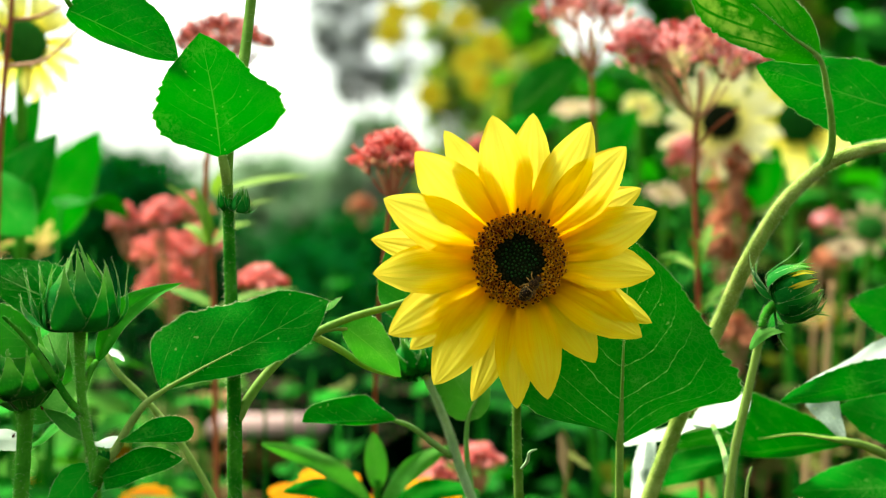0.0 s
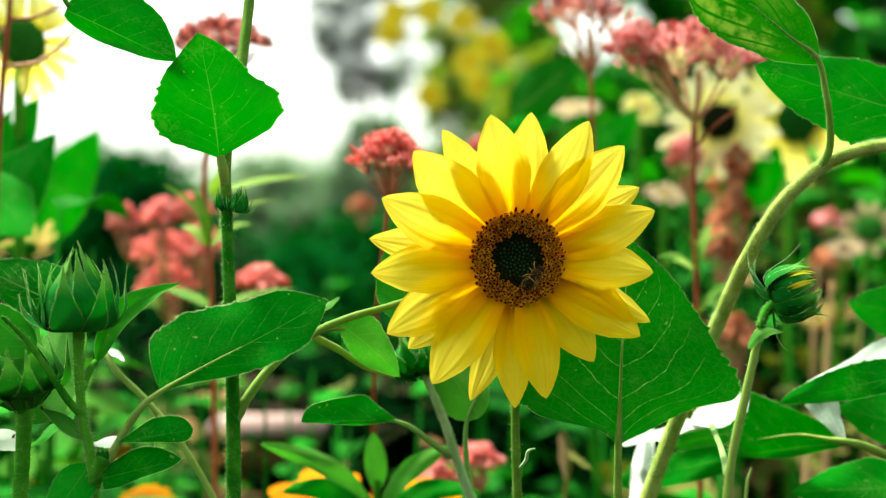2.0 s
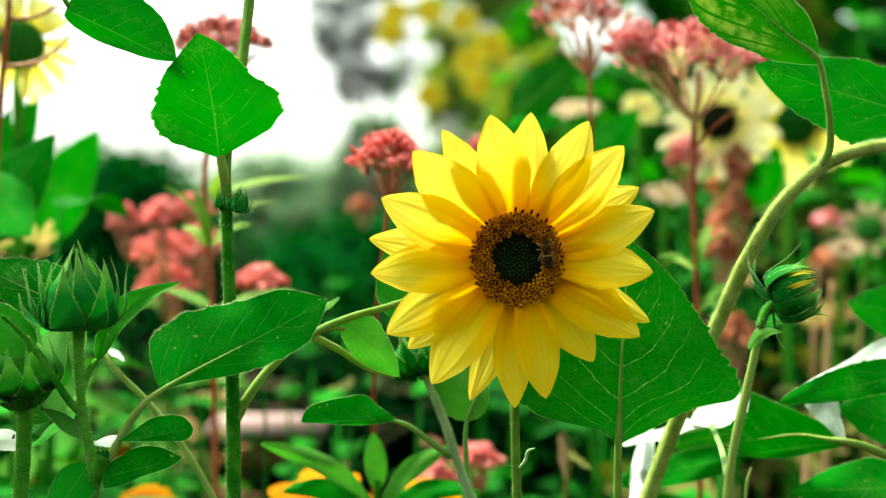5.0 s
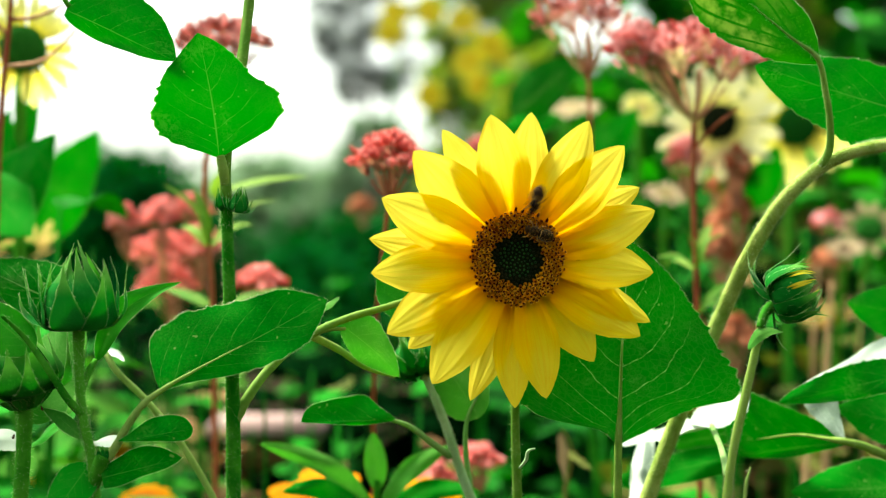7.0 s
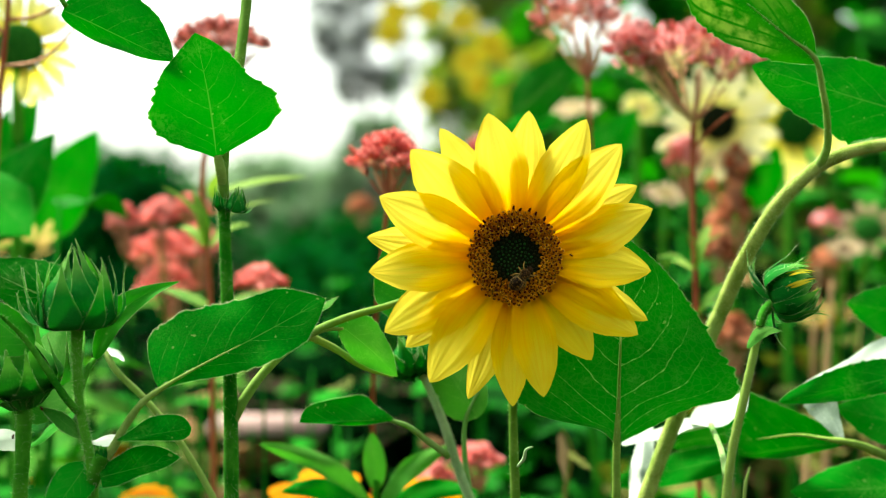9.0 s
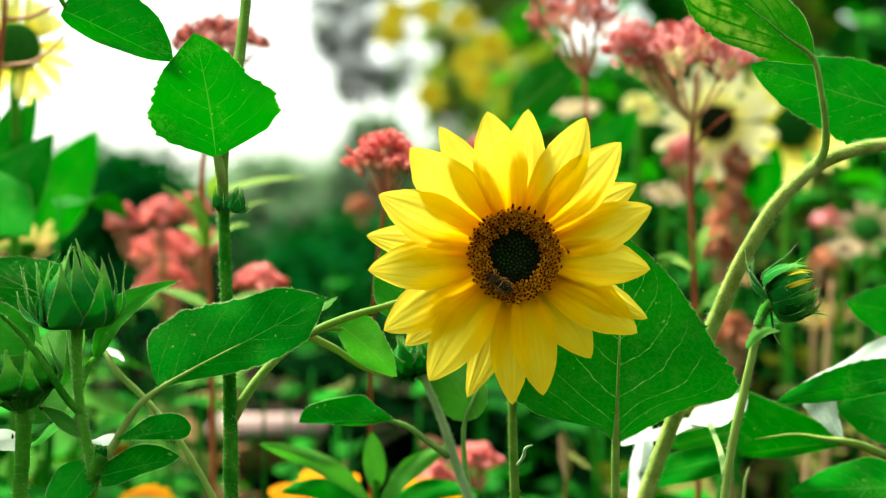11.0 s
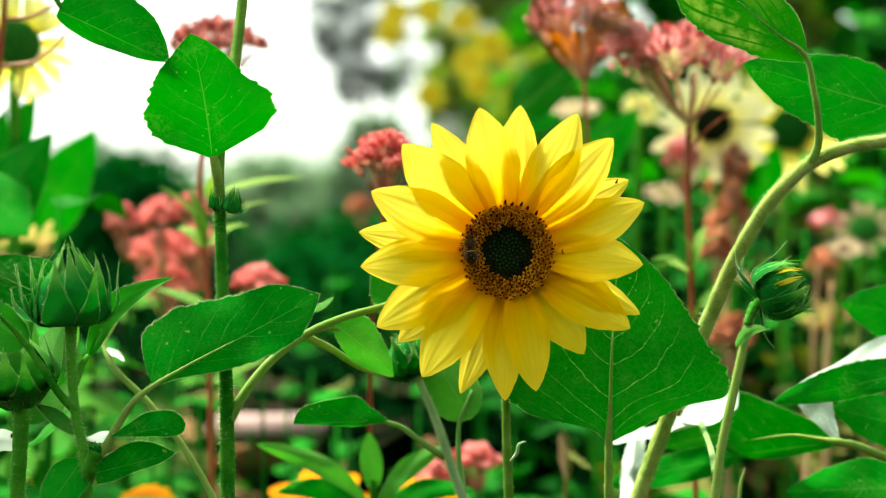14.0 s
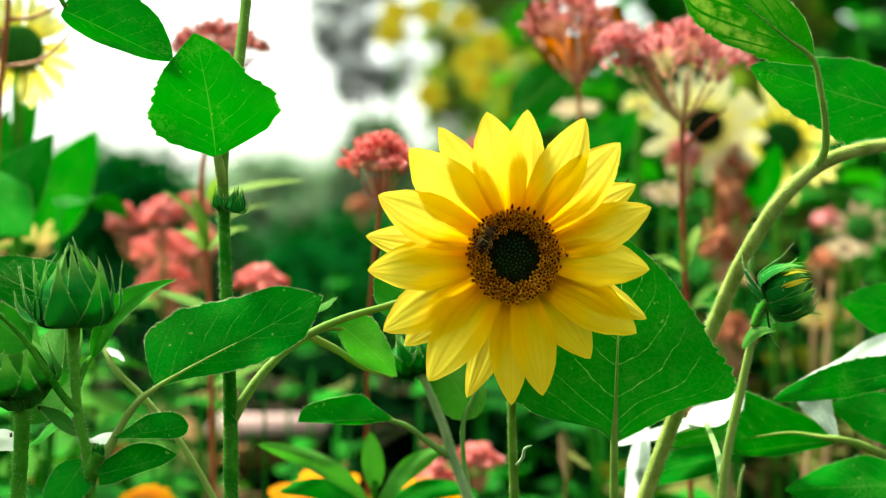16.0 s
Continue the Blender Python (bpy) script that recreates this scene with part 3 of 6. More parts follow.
def cup_bract(c, axis, o, profile, radius, height, half, seed, outline):
    """A broad bract that clasps the bud and ends in a long thin tail."""
    rng = random.Random(seed)
    side = axis.cross(o)
    lean = rng.uniform(-.14, .14)
    line = spline([c + o * r * radius + axis * h * height + side * lean * radius * h for r, h in profile], 6)
    g, n, cols = Geo(), len(line) - 1, 8
    verts, uvs = [], []
    for i, (p, d, _, _) in enumerate(frames_along(line)):
        u = i / n
        w = half * contour(outline, u)
        face = (o - d * o.dot(d)).normalized()
        s = d.cross(face)
        for k in range(cols + 1):
            v = 2 * k / cols - 1
            hug = w * w / (4.2 * radius)
            verts.append(p + s * v * w - face * (hug * v * v) + face * 0.1 * w * (1 - abs(v)) * u)
            uvs.append((u, v * 0.5 + 0.5))
    cc = cols + 1
    faces = [(i * cc + k, i * cc + k + 1, (i + 1) * cc + k + 1, (i + 1) * cc + k) for i in range(n) for k in range(cols)]
    return g.add(verts, faces, uvs), n


CLASPING = (((.25, -.05), (.92, -.02), (1.5, .08), (1.85, .3), (1.95, .52)),
            ((.25, -.06), (.98, .0), (1.3, .26), (1.48, .6), (1.58, .96)),
            ((.3, -.05), (1.02, .03), (1.14, .34), (1.06, .7), (1.04, 1.04)),
            ((.3, .0), (.96, .1), (1.0, .44), (.7, .82), (.46, 1.1)),
            ((.3, .04), (.88, .2), (.86, .54), (.46, .9), (.05, 1.28)))


TAILED = ((0, .5), (.15, .85), (.3, 1), (.45, .86), (.6, .54), (.74, .27), (.88, .11), (1, 0.02))
LANCE = ((0, .6), (.15, .85), (.35, 1), (.5, .92), (.66, .7), (.8, .42), (.9, .2), (1, 0.02))


def cup_bud(parent, c, axis, radius, height, bracts, seed, label, material=None, half=0.53, funnel=1.0, rows=CLASPING, outline=TAILED, loose=0.0, outer=0.5):
    """A closed bud: a rounded green cup in clasping bracts, each given by its turn from the front and its row."""
    rng = random.Random(seed)
    c, axis = Vector(c), Vector(axis).normalized()
    front = Vector((0, -1, 0))
    front = (front - axis * front.dot(axis)).normalized()
    right = front.cross(axis) * -1
    g = Geo()
    pip(g, c + axis * height * (0.34 + 0.2 * (1 - funnel)), axis, radius * 0.76 * (0.5 + 0.5 * funnel), height * 0.8, 20, 12)
    body = part("bud", g, material or BRACT, parent, label)
    for i, (turn, row) in enumerate(bracts):
        w = math.radians(turn)
        o = front * math.cos(w) + right * math.sin(w)
        stretch = rng.uniform(0.92, 1.08)
        prof = [(r + (rng.uniform(-.09, .09) if k > 1 else 0), h * (stretch if k > 2 else 1)) for k, (r, h) in enumerate(rows[row])]
        lift = 1 + loose * rng.uniform(-0.3, 1)
        prof = [(r * (lift if k else 1), h) for k, (r, h) in enumerate(prof)]
        prof[1] = (prof[1][0] * funnel, prof[1][1] + 0.25 * (1 - funnel))
        bl, n = cup_bract(c, axis, o, prof, radius, height, radius * half * (outer, .62, 1, 1, .9)[row], seed + i, outline)
        piece = part("bract", bl, material or BRACT, body)
        part("rim_hairs", edge_hairs(bl, n, 8, int((170 if row < 2 else 120) * min(1, radius * 80)), (0.0012 if row < 2 else 0.0009) * min(1, radius * 80), rng), HAIR, piece, "pale bristles", "stuff")
    return body


# tall stem with the heart-shaped leaf
tall = thing("tall_sunflower_shoot", (-0.099, 0.63, 0), "tall hairy green stem with a heart-shaped leaf", "plant")
stem(tall, [(-0.099, 0.63, 0), (-0.099, 0.63, 0.6), (-0.0961, 0.6300, 0.9349), (-0.0963, 0.6300, 0.9719), (-0.0976, 0.6300, 1.0189), (-0.0990, 0.6300, 1.0607), (-0.0995, 0.6300, 1.0738)],
     [0.006, 0.005, 0.0034, 0.0034, 0.003, 0.0027, 0.0026], STEM, 1900, 0.0022, seed=11)
# same stem continued in a paler colour in place of backlight
stem(tall, [(-0.0995, 0.6300, 1.0732), (-0.0997, 0.6300, 1.0894), (-0.0954, 0.6500, 1.1365), (-0.0929, 0.6650, 1.1798), (-0.0922, 0.6700, 1.2113)], [0.0026, 0.0026, 0.0026, 0.0025, 0.002], STEM_MOSS, 500, 0.0018, seed=12, label="upper stem, paled for backlight")
leaf(tall, (-0.1020, 0.6260, 1.0920), (-0.1097, 0.6140, 1.1475), (0.1, -1, 0.25), 0.03238, 0.03032, bend=0.02, fold=-0.05,
     left=((0, .02), (.05, .18), (.12, .43), (.21, .7), (.33, .86), (.54, .76), (.73, .57), (.85, .33), (1, 0)),
     right=((0, .02), (.05, .28), (.16, .8), (.31, 1.03), (.47, .95), (.61, .66), (.77, .47), (.89, .28), (1, 0)), rows=44, cols=14,
     teeth=0.03, hairs=60, seed=21, label="heart-shaped leaf with toothed rim")
stem(tall, [(-0.0997, 0.6300, 1.0790), (-0.1003, 0.6270, 1.0866), (-0.1016, 0.6270, 1.0929)], [0.0022, 0.0024, 0.002], STEM_MOSS, 60, 0.0012, name="petiole")
leaf(tall, (-0.1651, 0.6000, 1.1552), (-0.1200, 0.6200, 1.1351), (0.1, -1, 0.35), 0.02326, 0.00632, teeth=0.014, hairs=50, seed=22,
     left=((0, .2), (.04, .5), (.15, .85), (.4, 1), (.7, .82), (.9, .42), (1, 0)), right=((0, .4), (.05, .7), (.2, .9), (.5, 1), (.8, .6), (1, 0)))
stem(tall, [(-0.1639, 0.6000, 1.1567), (-0.1701, 0.6000, 1.1696), (-0.1488, 0.6150, 1.1904), (-0.1159, 0.6300, 1.1991), (-0.0891, 0.6440, 1.1971)], [0.001, 0.0016, 0.0018, 0.0018, 0.002], STEM, 40, name="petiole")
cup_bud(tall, (-0.0935, 0.6250, 1.0671), (0.18, -0.1, 1), 0.0041, 0.0102, ((0, 4), (90, 4), (180, 4), (270, 4), (45, 3), (135, 3), (225, 3), (315, 3), (20, 2), (100, 2), (190, 2), (280, 2), (80, 1), (-70, 1), (110, 0), (60, 0), (-100, 0)), 31, "tiny side bud")
cup_bud(tall, (-0.1010, 0.6280, 1.0680), (-0.15, -0.1, 1), 0.0024, 0.0088, ((0, 4), (120, 4), (240, 4), (60, 3), (180, 3), (-70, 2), (-90, 1), (-60, 0)), 35, "tiny side bud")
stem(tall, [(-0.0956, 0.6300, 0.9706), (-0.0902, 0.6330, 0.9807), (-0.0806, 0.6400, 0.9940), (-0.0617, 0.6500, 1.0093), (-0.0445, 0.6550, 1.0169), (-0.0257, 0.6600, 1.0221), (-0.0067, 0.6700, 1.0281)],
     [0.0026, 0.0024, 0.0021, 0.002, 0.0018, 0.0017, 0.0014], STEM_PALE, 160, 0.0012, name="branch", seed=13)
leaf(tall, (-0.0137, 0.6750, 1.0125), (-0.0269, 0.6900, 1.0531), (0.3, -1, 0.3), 0.01353, 0.01353, LEAF_PALE, hairs=30, seed=23)
leaf(tall, (-0.0590, 0.6650, 1.0194), (-0.0501, 0.6720, 1.0263), (-0.3, -0.7, 0.6), 0.00246, 0.00191, LEAF_LIGHT, hairs=20, seed=58, teeth=0.01)
stem(tall, [(-0.0625, 0.6500, 1.0088), (-0.0503, 0.6600, 1.0016), (-0.0371, 0.6680, 0.9921), (-0.0230, 0.6760, 0.9864)], [0.0019, 0.0018, 0.0015, 0.0006], STEM_PALE, 0, name="petiole")
leaf(tall, (-0.0483, 0.6550, 1.0139), (-0.0207, 0.6750, 0.9865), (0.35, -1, 0.45), 0.0145, 0.0085, LEAF_LIGHT, hairs=80, bulge=0.05, seed=24, teeth=0.02)
stem(tall, [(-0.0614, 0.6500, 1.0093), (-0.0538, 0.6520, 1.0114), (-0.0461, 0.6550, 1.0117)], [0.0012, 0.001, 0.0008], STEM_PALE, 0, name="petiole")

# the budded shoot
budded = thing("budded_sunflower_shoot", (-0.157, 0.61, 0), "hairy sunflower shoot with a closed spiky green bud", "plant")
stem(budded, [(-0.157, 0.61, 0), (-0.157, 0.61, 0.6), (-0.1555, 0.6100, 0.9390), (-0.1565, 0.6100, 0.9554), (-0.1590, 0.6100, 0.9668), (-0.1610, 0.6100, 0.9769), (-0.1620, 0.6100, 0.9896), (-0.1626, 0.6100, 1.0022), (-0.1623, 0.6100, 1.0144)],
     [0.006, 0.005, 0.0026, 0.0023, 0.0021, 0.0021, 0.0021, 0.0022, 0.003], STEM, 1500, 0.0022, seed=14)
cup_bud(budded, (-0.1620, 0.6100, 1.0149), (-0.03, -0.05, 1), 0.01517, 0.02831, ((-8, 4), (55, 4), (125, 4), (190, 4), (250, 4), (310, 4), (-38, 3), (26, 3), (92, 3), (160, 3), (225, 3), (285, 3),
        (-72, 2), (-4, 2), (58, 2), (112, 2), (180, 2), (250, 2), (-92, 1), (90, 1), (38, 1), (160, 1), (235, 1), (-100, 0), (-66, 1), (220, 0)), 32, "closed spiky green bud", outer=0.85)
leaf(budded, (-0.1585, 0.6250, 0.9985), (-0.1220, 0.6400, 1.0341), (0.45, -0.55, 0.75), 0.00627, 0.00574, LEAF_PALE, bulge=0.08, bend=-0.13, hairs=60, seed=25, teeth=0.02, fold=0.3)
stem(budded, [(-0.1618, 0.6120, 0.9868), (-0.1603, 0.6180, 0.9939), (-0.1590, 0.6250, 0.9985)], [0.002, 0.0016, 0.0012], STEM, 20, name="petiole")
leaf(budded, (-0.1249, 0.6050, 0.9871), (-0.0515, 0.6150, 1.0268), (-0.1, -1, 0.35), 0.02756, 0.01416, rows=60, cols=12, teeth=0.024,
     left=((0, .2), (.02, .55), (.06, .86), (.22, 1), (.45, .86), (.64, .68), (.79, .57), (.91, .3), (1, 0)),
     right=((0, .05), (.16, .27), (.33, .6), (.6, 1), (.79, .95), (.93, .4), (1, 0)), hairs=200, seed=26, fold=-0.05)
stem(budded, [(-0.1555, 0.6100, 0.9436), (-0.1535, 0.6080, 0.9507), (-0.1499, 0.6060, 0.9583)], [0.0026, 0.0032, 0.0036], STEM, 60, name="node", label="thick green fork of the stem", seed=41)
for tx, tz in ((-.0021, .0021), (-.0006, .0029), (.0009, .0024)):
    part("leaf_scale", blade(Vector((-0.1494, 0.6040, 0.9591)) + Vector((tx, 0, -.003)), Vector((-0.1494, 0.6040, 0.9591)) + Vector((tx * 1.4, -.0006, tz * 1.3)), FRONT, .0011, .0011, rows=6, cols=4, fold=.3), BRACT, budded)
stem(budded, [(-0.1487, 0.6060, 0.9568), (-0.1459, 0.6060, 0.9603), (-0.1407, 0.6050, 0.9693), (-0.1312, 0.6040, 0.9819), (-0.1242, 0.6030, 0.9870), (-0.1086, 0.6040, 0.9962), (-0.0889, 0.6060, 1.0066)], [0.0022, 0.0019, 0.0017, 0.0013, 0.0006, 0.0002], STEM_PALE, 120, 0.0014, name="petiole", seed=15)
leaf(budded, (-0.1422, 0.6000, 0.9650), (-0.1112, 0.6100, 0.9691), (0, -0.95, 0.3), 0.00852, 0.00451, hairs=50, seed=27, teeth=0.012, fold=-0.05,
     left=((0, .06), (.2, .42), (.45, .9), (.65, 1), (.85, .82), (.96, .45), (1, 0)), right=((0, .05), (.2, .3), (.5, .6), (.8, 1), (.95, .7), (1, 0)))
leaf(budded, (-0.1583, 0.6120, 0.9620), (-0.1465, 0.6500, 0.9614), (0, -0.4, 1), 0.00597, 0.00597, LEAF_SKY_SHEEN, hairs=20, seed=28, teeth=0.02)
leaf(budded, (-0.1509, 0.6050, 0.9480), (-0.1172, 0.6150, 0.9554), (0, -0.97, 0.25), 0.00961, 0.00607, hairs=50, seed=29, teeth=0.012, fold=-0.05,
     left=((0, .45), (.2, .7), (.5, 1), (.75, .78), (.92, .3), (1, 0)), right=((0, .8), (.2, .9), (.45, .62), (.75, .5), (.92, .25), (1, 0)))
leaf(budded, (-0.1578, 0.6120, 0.9534), (-0.1738, 0.6000, 0.9296), (-0.2, -0.95, 0.4), 0.01011, 0.01112, hairs=30, seed=30)
leaf(budded, (-0.1608, 0.6100, 0.9648), (-0.1817, 0.6200, 0.9773), (-0.3, -0.5, 0.8), 0.00329, 0.00379, LEAF_LIGHT, hairs=60, seed=31, bulge=0.1)
stem(budded, [(-0.1608, 0.6100, 0.9757), (-0.1648, 0.6080, 0.9802), (-0.1740, 0.6050, 0.9951), (-0.1853, 0.6050, 1.0106), (-0.1937, 0.6000, 1.0204)], [0.0022, 0.0019, 0.0016, 0.0012, 0.0008], STEM, 120, 0.0014, name="petiole", seed=16)
leaf(budded, (-0.1810, 0.6050, 1.0046), (-0.2134, 0.6100, 1.0300), (0.1, -1, 0.5), 0.01144, 0.00895, LEAF_PALE, hairs=40, seed=32, rows=36)
leaf(budded, (-0.1787, 0.6800, 1.0165), (-0.2390, 0.7000, 1.0416), (0, -1, 0.1), 0.01430, 0.01773, LEAF_VEINED, hairs=40, seed=33, alpha=0.4, beta=0.8)
stem(budded, [(-0.1623, 0.6120, 0.9995), (-0.1708, 0.6500, 1.0072), (-0.1792, 0.6800, 1.0170)], [0.002, 0.0015, 0.0012], STEM, 0, name="petiole")

low_bud = thing("low_budded_shoot", (-0.185, 0.625, 0), "hairy stem with a broad green sunflower bud", "plant")
stem(low_bud, [(-0.185, 0.625, 0), (-0.185, 0.625, 0.6), (-0.1937, 0.6250, 0.9337), (-0.1922, 0.6250, 0.9570), (-0.1912, 0.6250, 0.9764)], [0.006, 0.005, 0.0034, 0.0034, 0.0036], STEM, 420, 0.0024, seed=17)
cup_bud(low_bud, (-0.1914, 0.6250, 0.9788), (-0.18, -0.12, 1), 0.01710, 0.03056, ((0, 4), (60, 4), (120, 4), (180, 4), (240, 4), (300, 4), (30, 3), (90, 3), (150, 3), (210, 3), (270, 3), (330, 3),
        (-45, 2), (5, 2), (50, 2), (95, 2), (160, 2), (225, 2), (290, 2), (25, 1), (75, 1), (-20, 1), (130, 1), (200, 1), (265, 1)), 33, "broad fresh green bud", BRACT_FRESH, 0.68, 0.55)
leaf(low_bud, (-0.1926, 0.6300, 0.9694), (-0.1850, 0.6750, 1.0165), (0.3, -1, 0.3), 0.01293, 0.01670, LEAF_LIGHT, hairs=40, seed=34)
leaf(low_bud, (-0.1952, 0.6400, 0.9606), (-0.2143, 0.6200, 0.9639), (0, -0.7, 0.8), 0.00783, 0.00888, LEAF_SKY_SHEEN, hairs=20, seed=35)
leaf(low_bud, (-0.1942, 0.6400, 0.9569), (-0.1813, 0.6900, 0.9716), (-0.3, -0.5, 1), 0.00438, 0.00438, LEAF_PALE, hairs=20, seed=36)

slanting = thing("slanting_stem", (-0.09, 0.69, 0), "thin pale green slanting stem", "plant")
stem(slanting, [(-0.085, 0.69, 0), (-0.09, 0.69, 0.5), (-0.1, 0.69, 0.8), (-0.1132, 0.6900, 0.9173), (-0.1298, 0.6900, 0.9473), (-0.1493, 0.6900, 0.9725), (-0.1684, 0.6900, 0.9931), (-0.1725, 0.6950, 1.0013), (-0.1680, 0.7000, 1.0126)],
     [0.003, 0.003, 0.0022, 0.0017, 0.0017, 0.0017, 0.0016, 0.0013, 0.001], STEM_PALE, 160, 0.0011, seed=18)
leaf(slanting, (-0.1708, 0.6940, 1.0000), (-0.1589, 0.6800, 0.9939), (0, -0.4, 1), 0.00286, 0.00200, LEAF_SKY_SHEEN, hairs=10, seed=37)

# the thick arching stem
arch = thing("arching_sunflower_stem", (0.07, 0.7, 0), "thick hairy arching stem with two leaves", "plant")
stem(arch, [(0.07, 0.7, 0), (0.08, 0.7, 0.6), (0.1039, 0.7000, 0.9168), (0.1213, 0.6950, 0.9662), (0.1385, 0.6850, 1.0120), (0.1532, 0.6650, 1.0525), (0.1659, 0.6500, 1.0759), (0.1834, 0.6450, 1.0912), (0.2079, 0.6400, 1.0985), (0.2324, 0.6400, 1.0975), (0.2575, 0.6500, 1.0799)],
     [0.007, 0.006, 0.0041, 0.004, 0.0039, 0.0037, 0.0035, 0.0032, 0.0031, 0.0029, 0.0028], STEM_OLIVE, 6000, 0.0021, seed=19, around=16)
stem(arch, [(0.1794, 0.6450, 1.0888), (0.1817, 0.6400, 1.0954), (0.1802, 0.6320, 1.1079), (0.1761, 0.6250, 1.1228), (0.1706, 0.6180, 1.1363), (0.1578, 0.6130, 1.1448), (0.1378, 0.6090, 1.1598)], [0.0021, 0.0019, 0.0016, 0.0014, 0.0012, 0.0005, 0.0001], STEM_PALE, 420, 0.0013, name="petiole", seed=20)
leaf(arch, (0.1719, 0.6200, 1.1345), (0.1056, 0.6050, 1.1844), (0.15, -1, 0.1), 0.01937, 0.01682, LEAF_SICK, left=((0, .05), (.1, .35), (.25, .72), (.5, 1), (.75, .9), (1, 0)), right=((0, .05), (.08, .5), (.2, .85), (.4, 1), (.8, .7), (1, 0)), rows=48, cols=12, teeth=0.03, hairs=120, seed=38,
     label="yellow-mottled leaf")
leaf(arch, (0.2505, 0.6900, 1.1146), (0.1561, 0.6800, 1.1413), (0.1, -1, 0.2), 0.02431, 0.02059, alpha=0.45, beta=0.8, rows=44, cols=12, teeth=0.03, hairs=60, seed=39)
stem(arch, [(0.2422, 0.6450, 1.0957), (0.2543, 0.6700, 1.1058), (0.2491, 0.6900, 1.1149)], [0.002, 0.0016, 0.0014], STEM_OLIVE, 0, name="petiole")

# opening bud on a thin stalk
opening = thing("opening_bud_shoot", (0.13, 0.63, 0), "thin stalk with an opening sunflower bud", "plant")
stem(opening, [(0.13, 0.63, 0), (0.13, 0.63, 0.6), (0.1316, 0.6300, 0.9328), (0.1347, 0.6300, 0.9563), (0.1405, 0.6300, 0.9824), (0.1452, 0.6300, 1.0033), (0.1488, 0.6320, 1.0162), (0.1519, 0.6340, 1.0227)],
     [0.005, 0.004, 0.0021, 0.002, 0.002, 0.0018, 0.0015, 0.0012], STEM_MOSS, 1500, 0.0019, seed=22)
stem(opening, [(0.1475, 0.6300, 1.0137), (0.1491, 0.6310, 1.0189), (0.1522, 0.6330, 1.0227), (0.1561, 0.6340, 1.0245)], [0.0019, 0.0021, 0.0024, 0.003], STEM, 160, name="stalk")
OPENING = (((.2, -.04), (.7, -.12), (1.15, -.18), (1.6, -.2), (2.1, -.12)),
           ((.25, -.04), (.95, .02), (1.22, .3), (1.3, .66), (1.5, 1.0)),
           ((.3, -.04), (1.0, .05), (1.16, .38), (1.06, .74), (.8, 1.04)),
           ((.3, .0), (.96, .1), (1.08, .46), (.88, .8), (.5, 1.02)),
           ((.3, .04), (.9, .18), (1.0, .5), (.8, .82), (.34, 1.0)))
half_open = cup_bud(opening, (0.1545, 0.6350, 1.0266), (0.86, -0.3, 0.36), 0.0114, 0.0208, ((-100, 4), (-64, 4), (-28, 4), (8, 4), (46, 4), (84, 4), (130, 4), (180, 4), (230, 4),
                    (-82, 3), (-8, 3), (28, 3), (64, 3), (104, 3), (150, 3), (205, 3), (-115, 2), (-62, 2), (20, 2), (58, 2), (98, 2), (145, 2),
                    (-90, 1), (-48, 1), (40, 1), (78, 1), (112, 1), (170, 1), (-98, 0), (-72, 0), (-135, 0), (-40, 0), (70, 0), (140, 0)), 41, "half-open bud showing yellow", BRACT, 0.26, rows=OPENING, outline=LANCE, loose=0.1, outer=1.0)
for turn, h0, h1, r1 in ((-50, .5, 1.12, .5), (-42, .55, 1.05, .62), (-20, .42, 1.08, .56), (-14, .5, 1.0, .7), (16, .6, 1.04, .6)):
    ax = Vector((0.86, -0.3, 0.36)).normalized()
    fr = (Vector((0, -1, 0)) + ax * ax.y).normalized()
    o = fr * math.cos(math.radians(turn)) - fr.cross(ax) * math.sin(math.radians(turn))
    c = Vector((0.1545, 0.6350, 1.0266))
    part("petal", blade(c + o * 0.0122 + ax * 0.0208 * h0, c + o * 0.0122 * r1 + ax * 0.0208 * h1, o, 0.0006, 0.0006, rows=8, cols=4, bulge=0.14, seed=turn + 90), PETAL_DULL, half_open, "yellow petal still furled")
leaf(opening, (0.1411, 0.6280, 1.0039), (0.1557, 0.6220, 1.0121), (-0.3, -0.8, 0.5), 0.00339, 0.00287, LEAF_LIGHT, hairs=20, seed=42, bend=-0.22, teeth=0.01)
stem(opening, [(0.1319, 0.6300, 0.9453), (0.1359, 0.6600, 0.9518), (0.1387, 0.7000, 0.9592)], [0.0017, 0.0015, 0.0013], STEM_SAGE, 60, name="petiole")
leaf(opening, (0.1375, 0.7000, 0.9583), (0.0995, 0.7500, 0.9434), (0.0, -0.5, 1), 0.00895, 0.01850, LEAF_SKY_SHEEN, hairs=40, seed=43, fold=0.03, teeth=0.006,
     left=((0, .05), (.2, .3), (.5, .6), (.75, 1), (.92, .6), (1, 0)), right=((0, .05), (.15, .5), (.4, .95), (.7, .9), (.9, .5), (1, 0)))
leaf(opening, (0.1375, 0.7000, 0.9583), (0.1704, 0.7600, 0.9709), (-0.3, -0.6, 1), 0.01691, 0.00958, LEAF_SKY_SHEEN, hairs=20, seed=44)

leaf(opening, (0.1176, 0.7750, 0.9540), (0.0990, 0.7150, 0.9021), (-0.3, -0.5, 0.9), 0.00600, 0.00560, LEAF_SKY_SHEEN, hairs=20, seed=55)

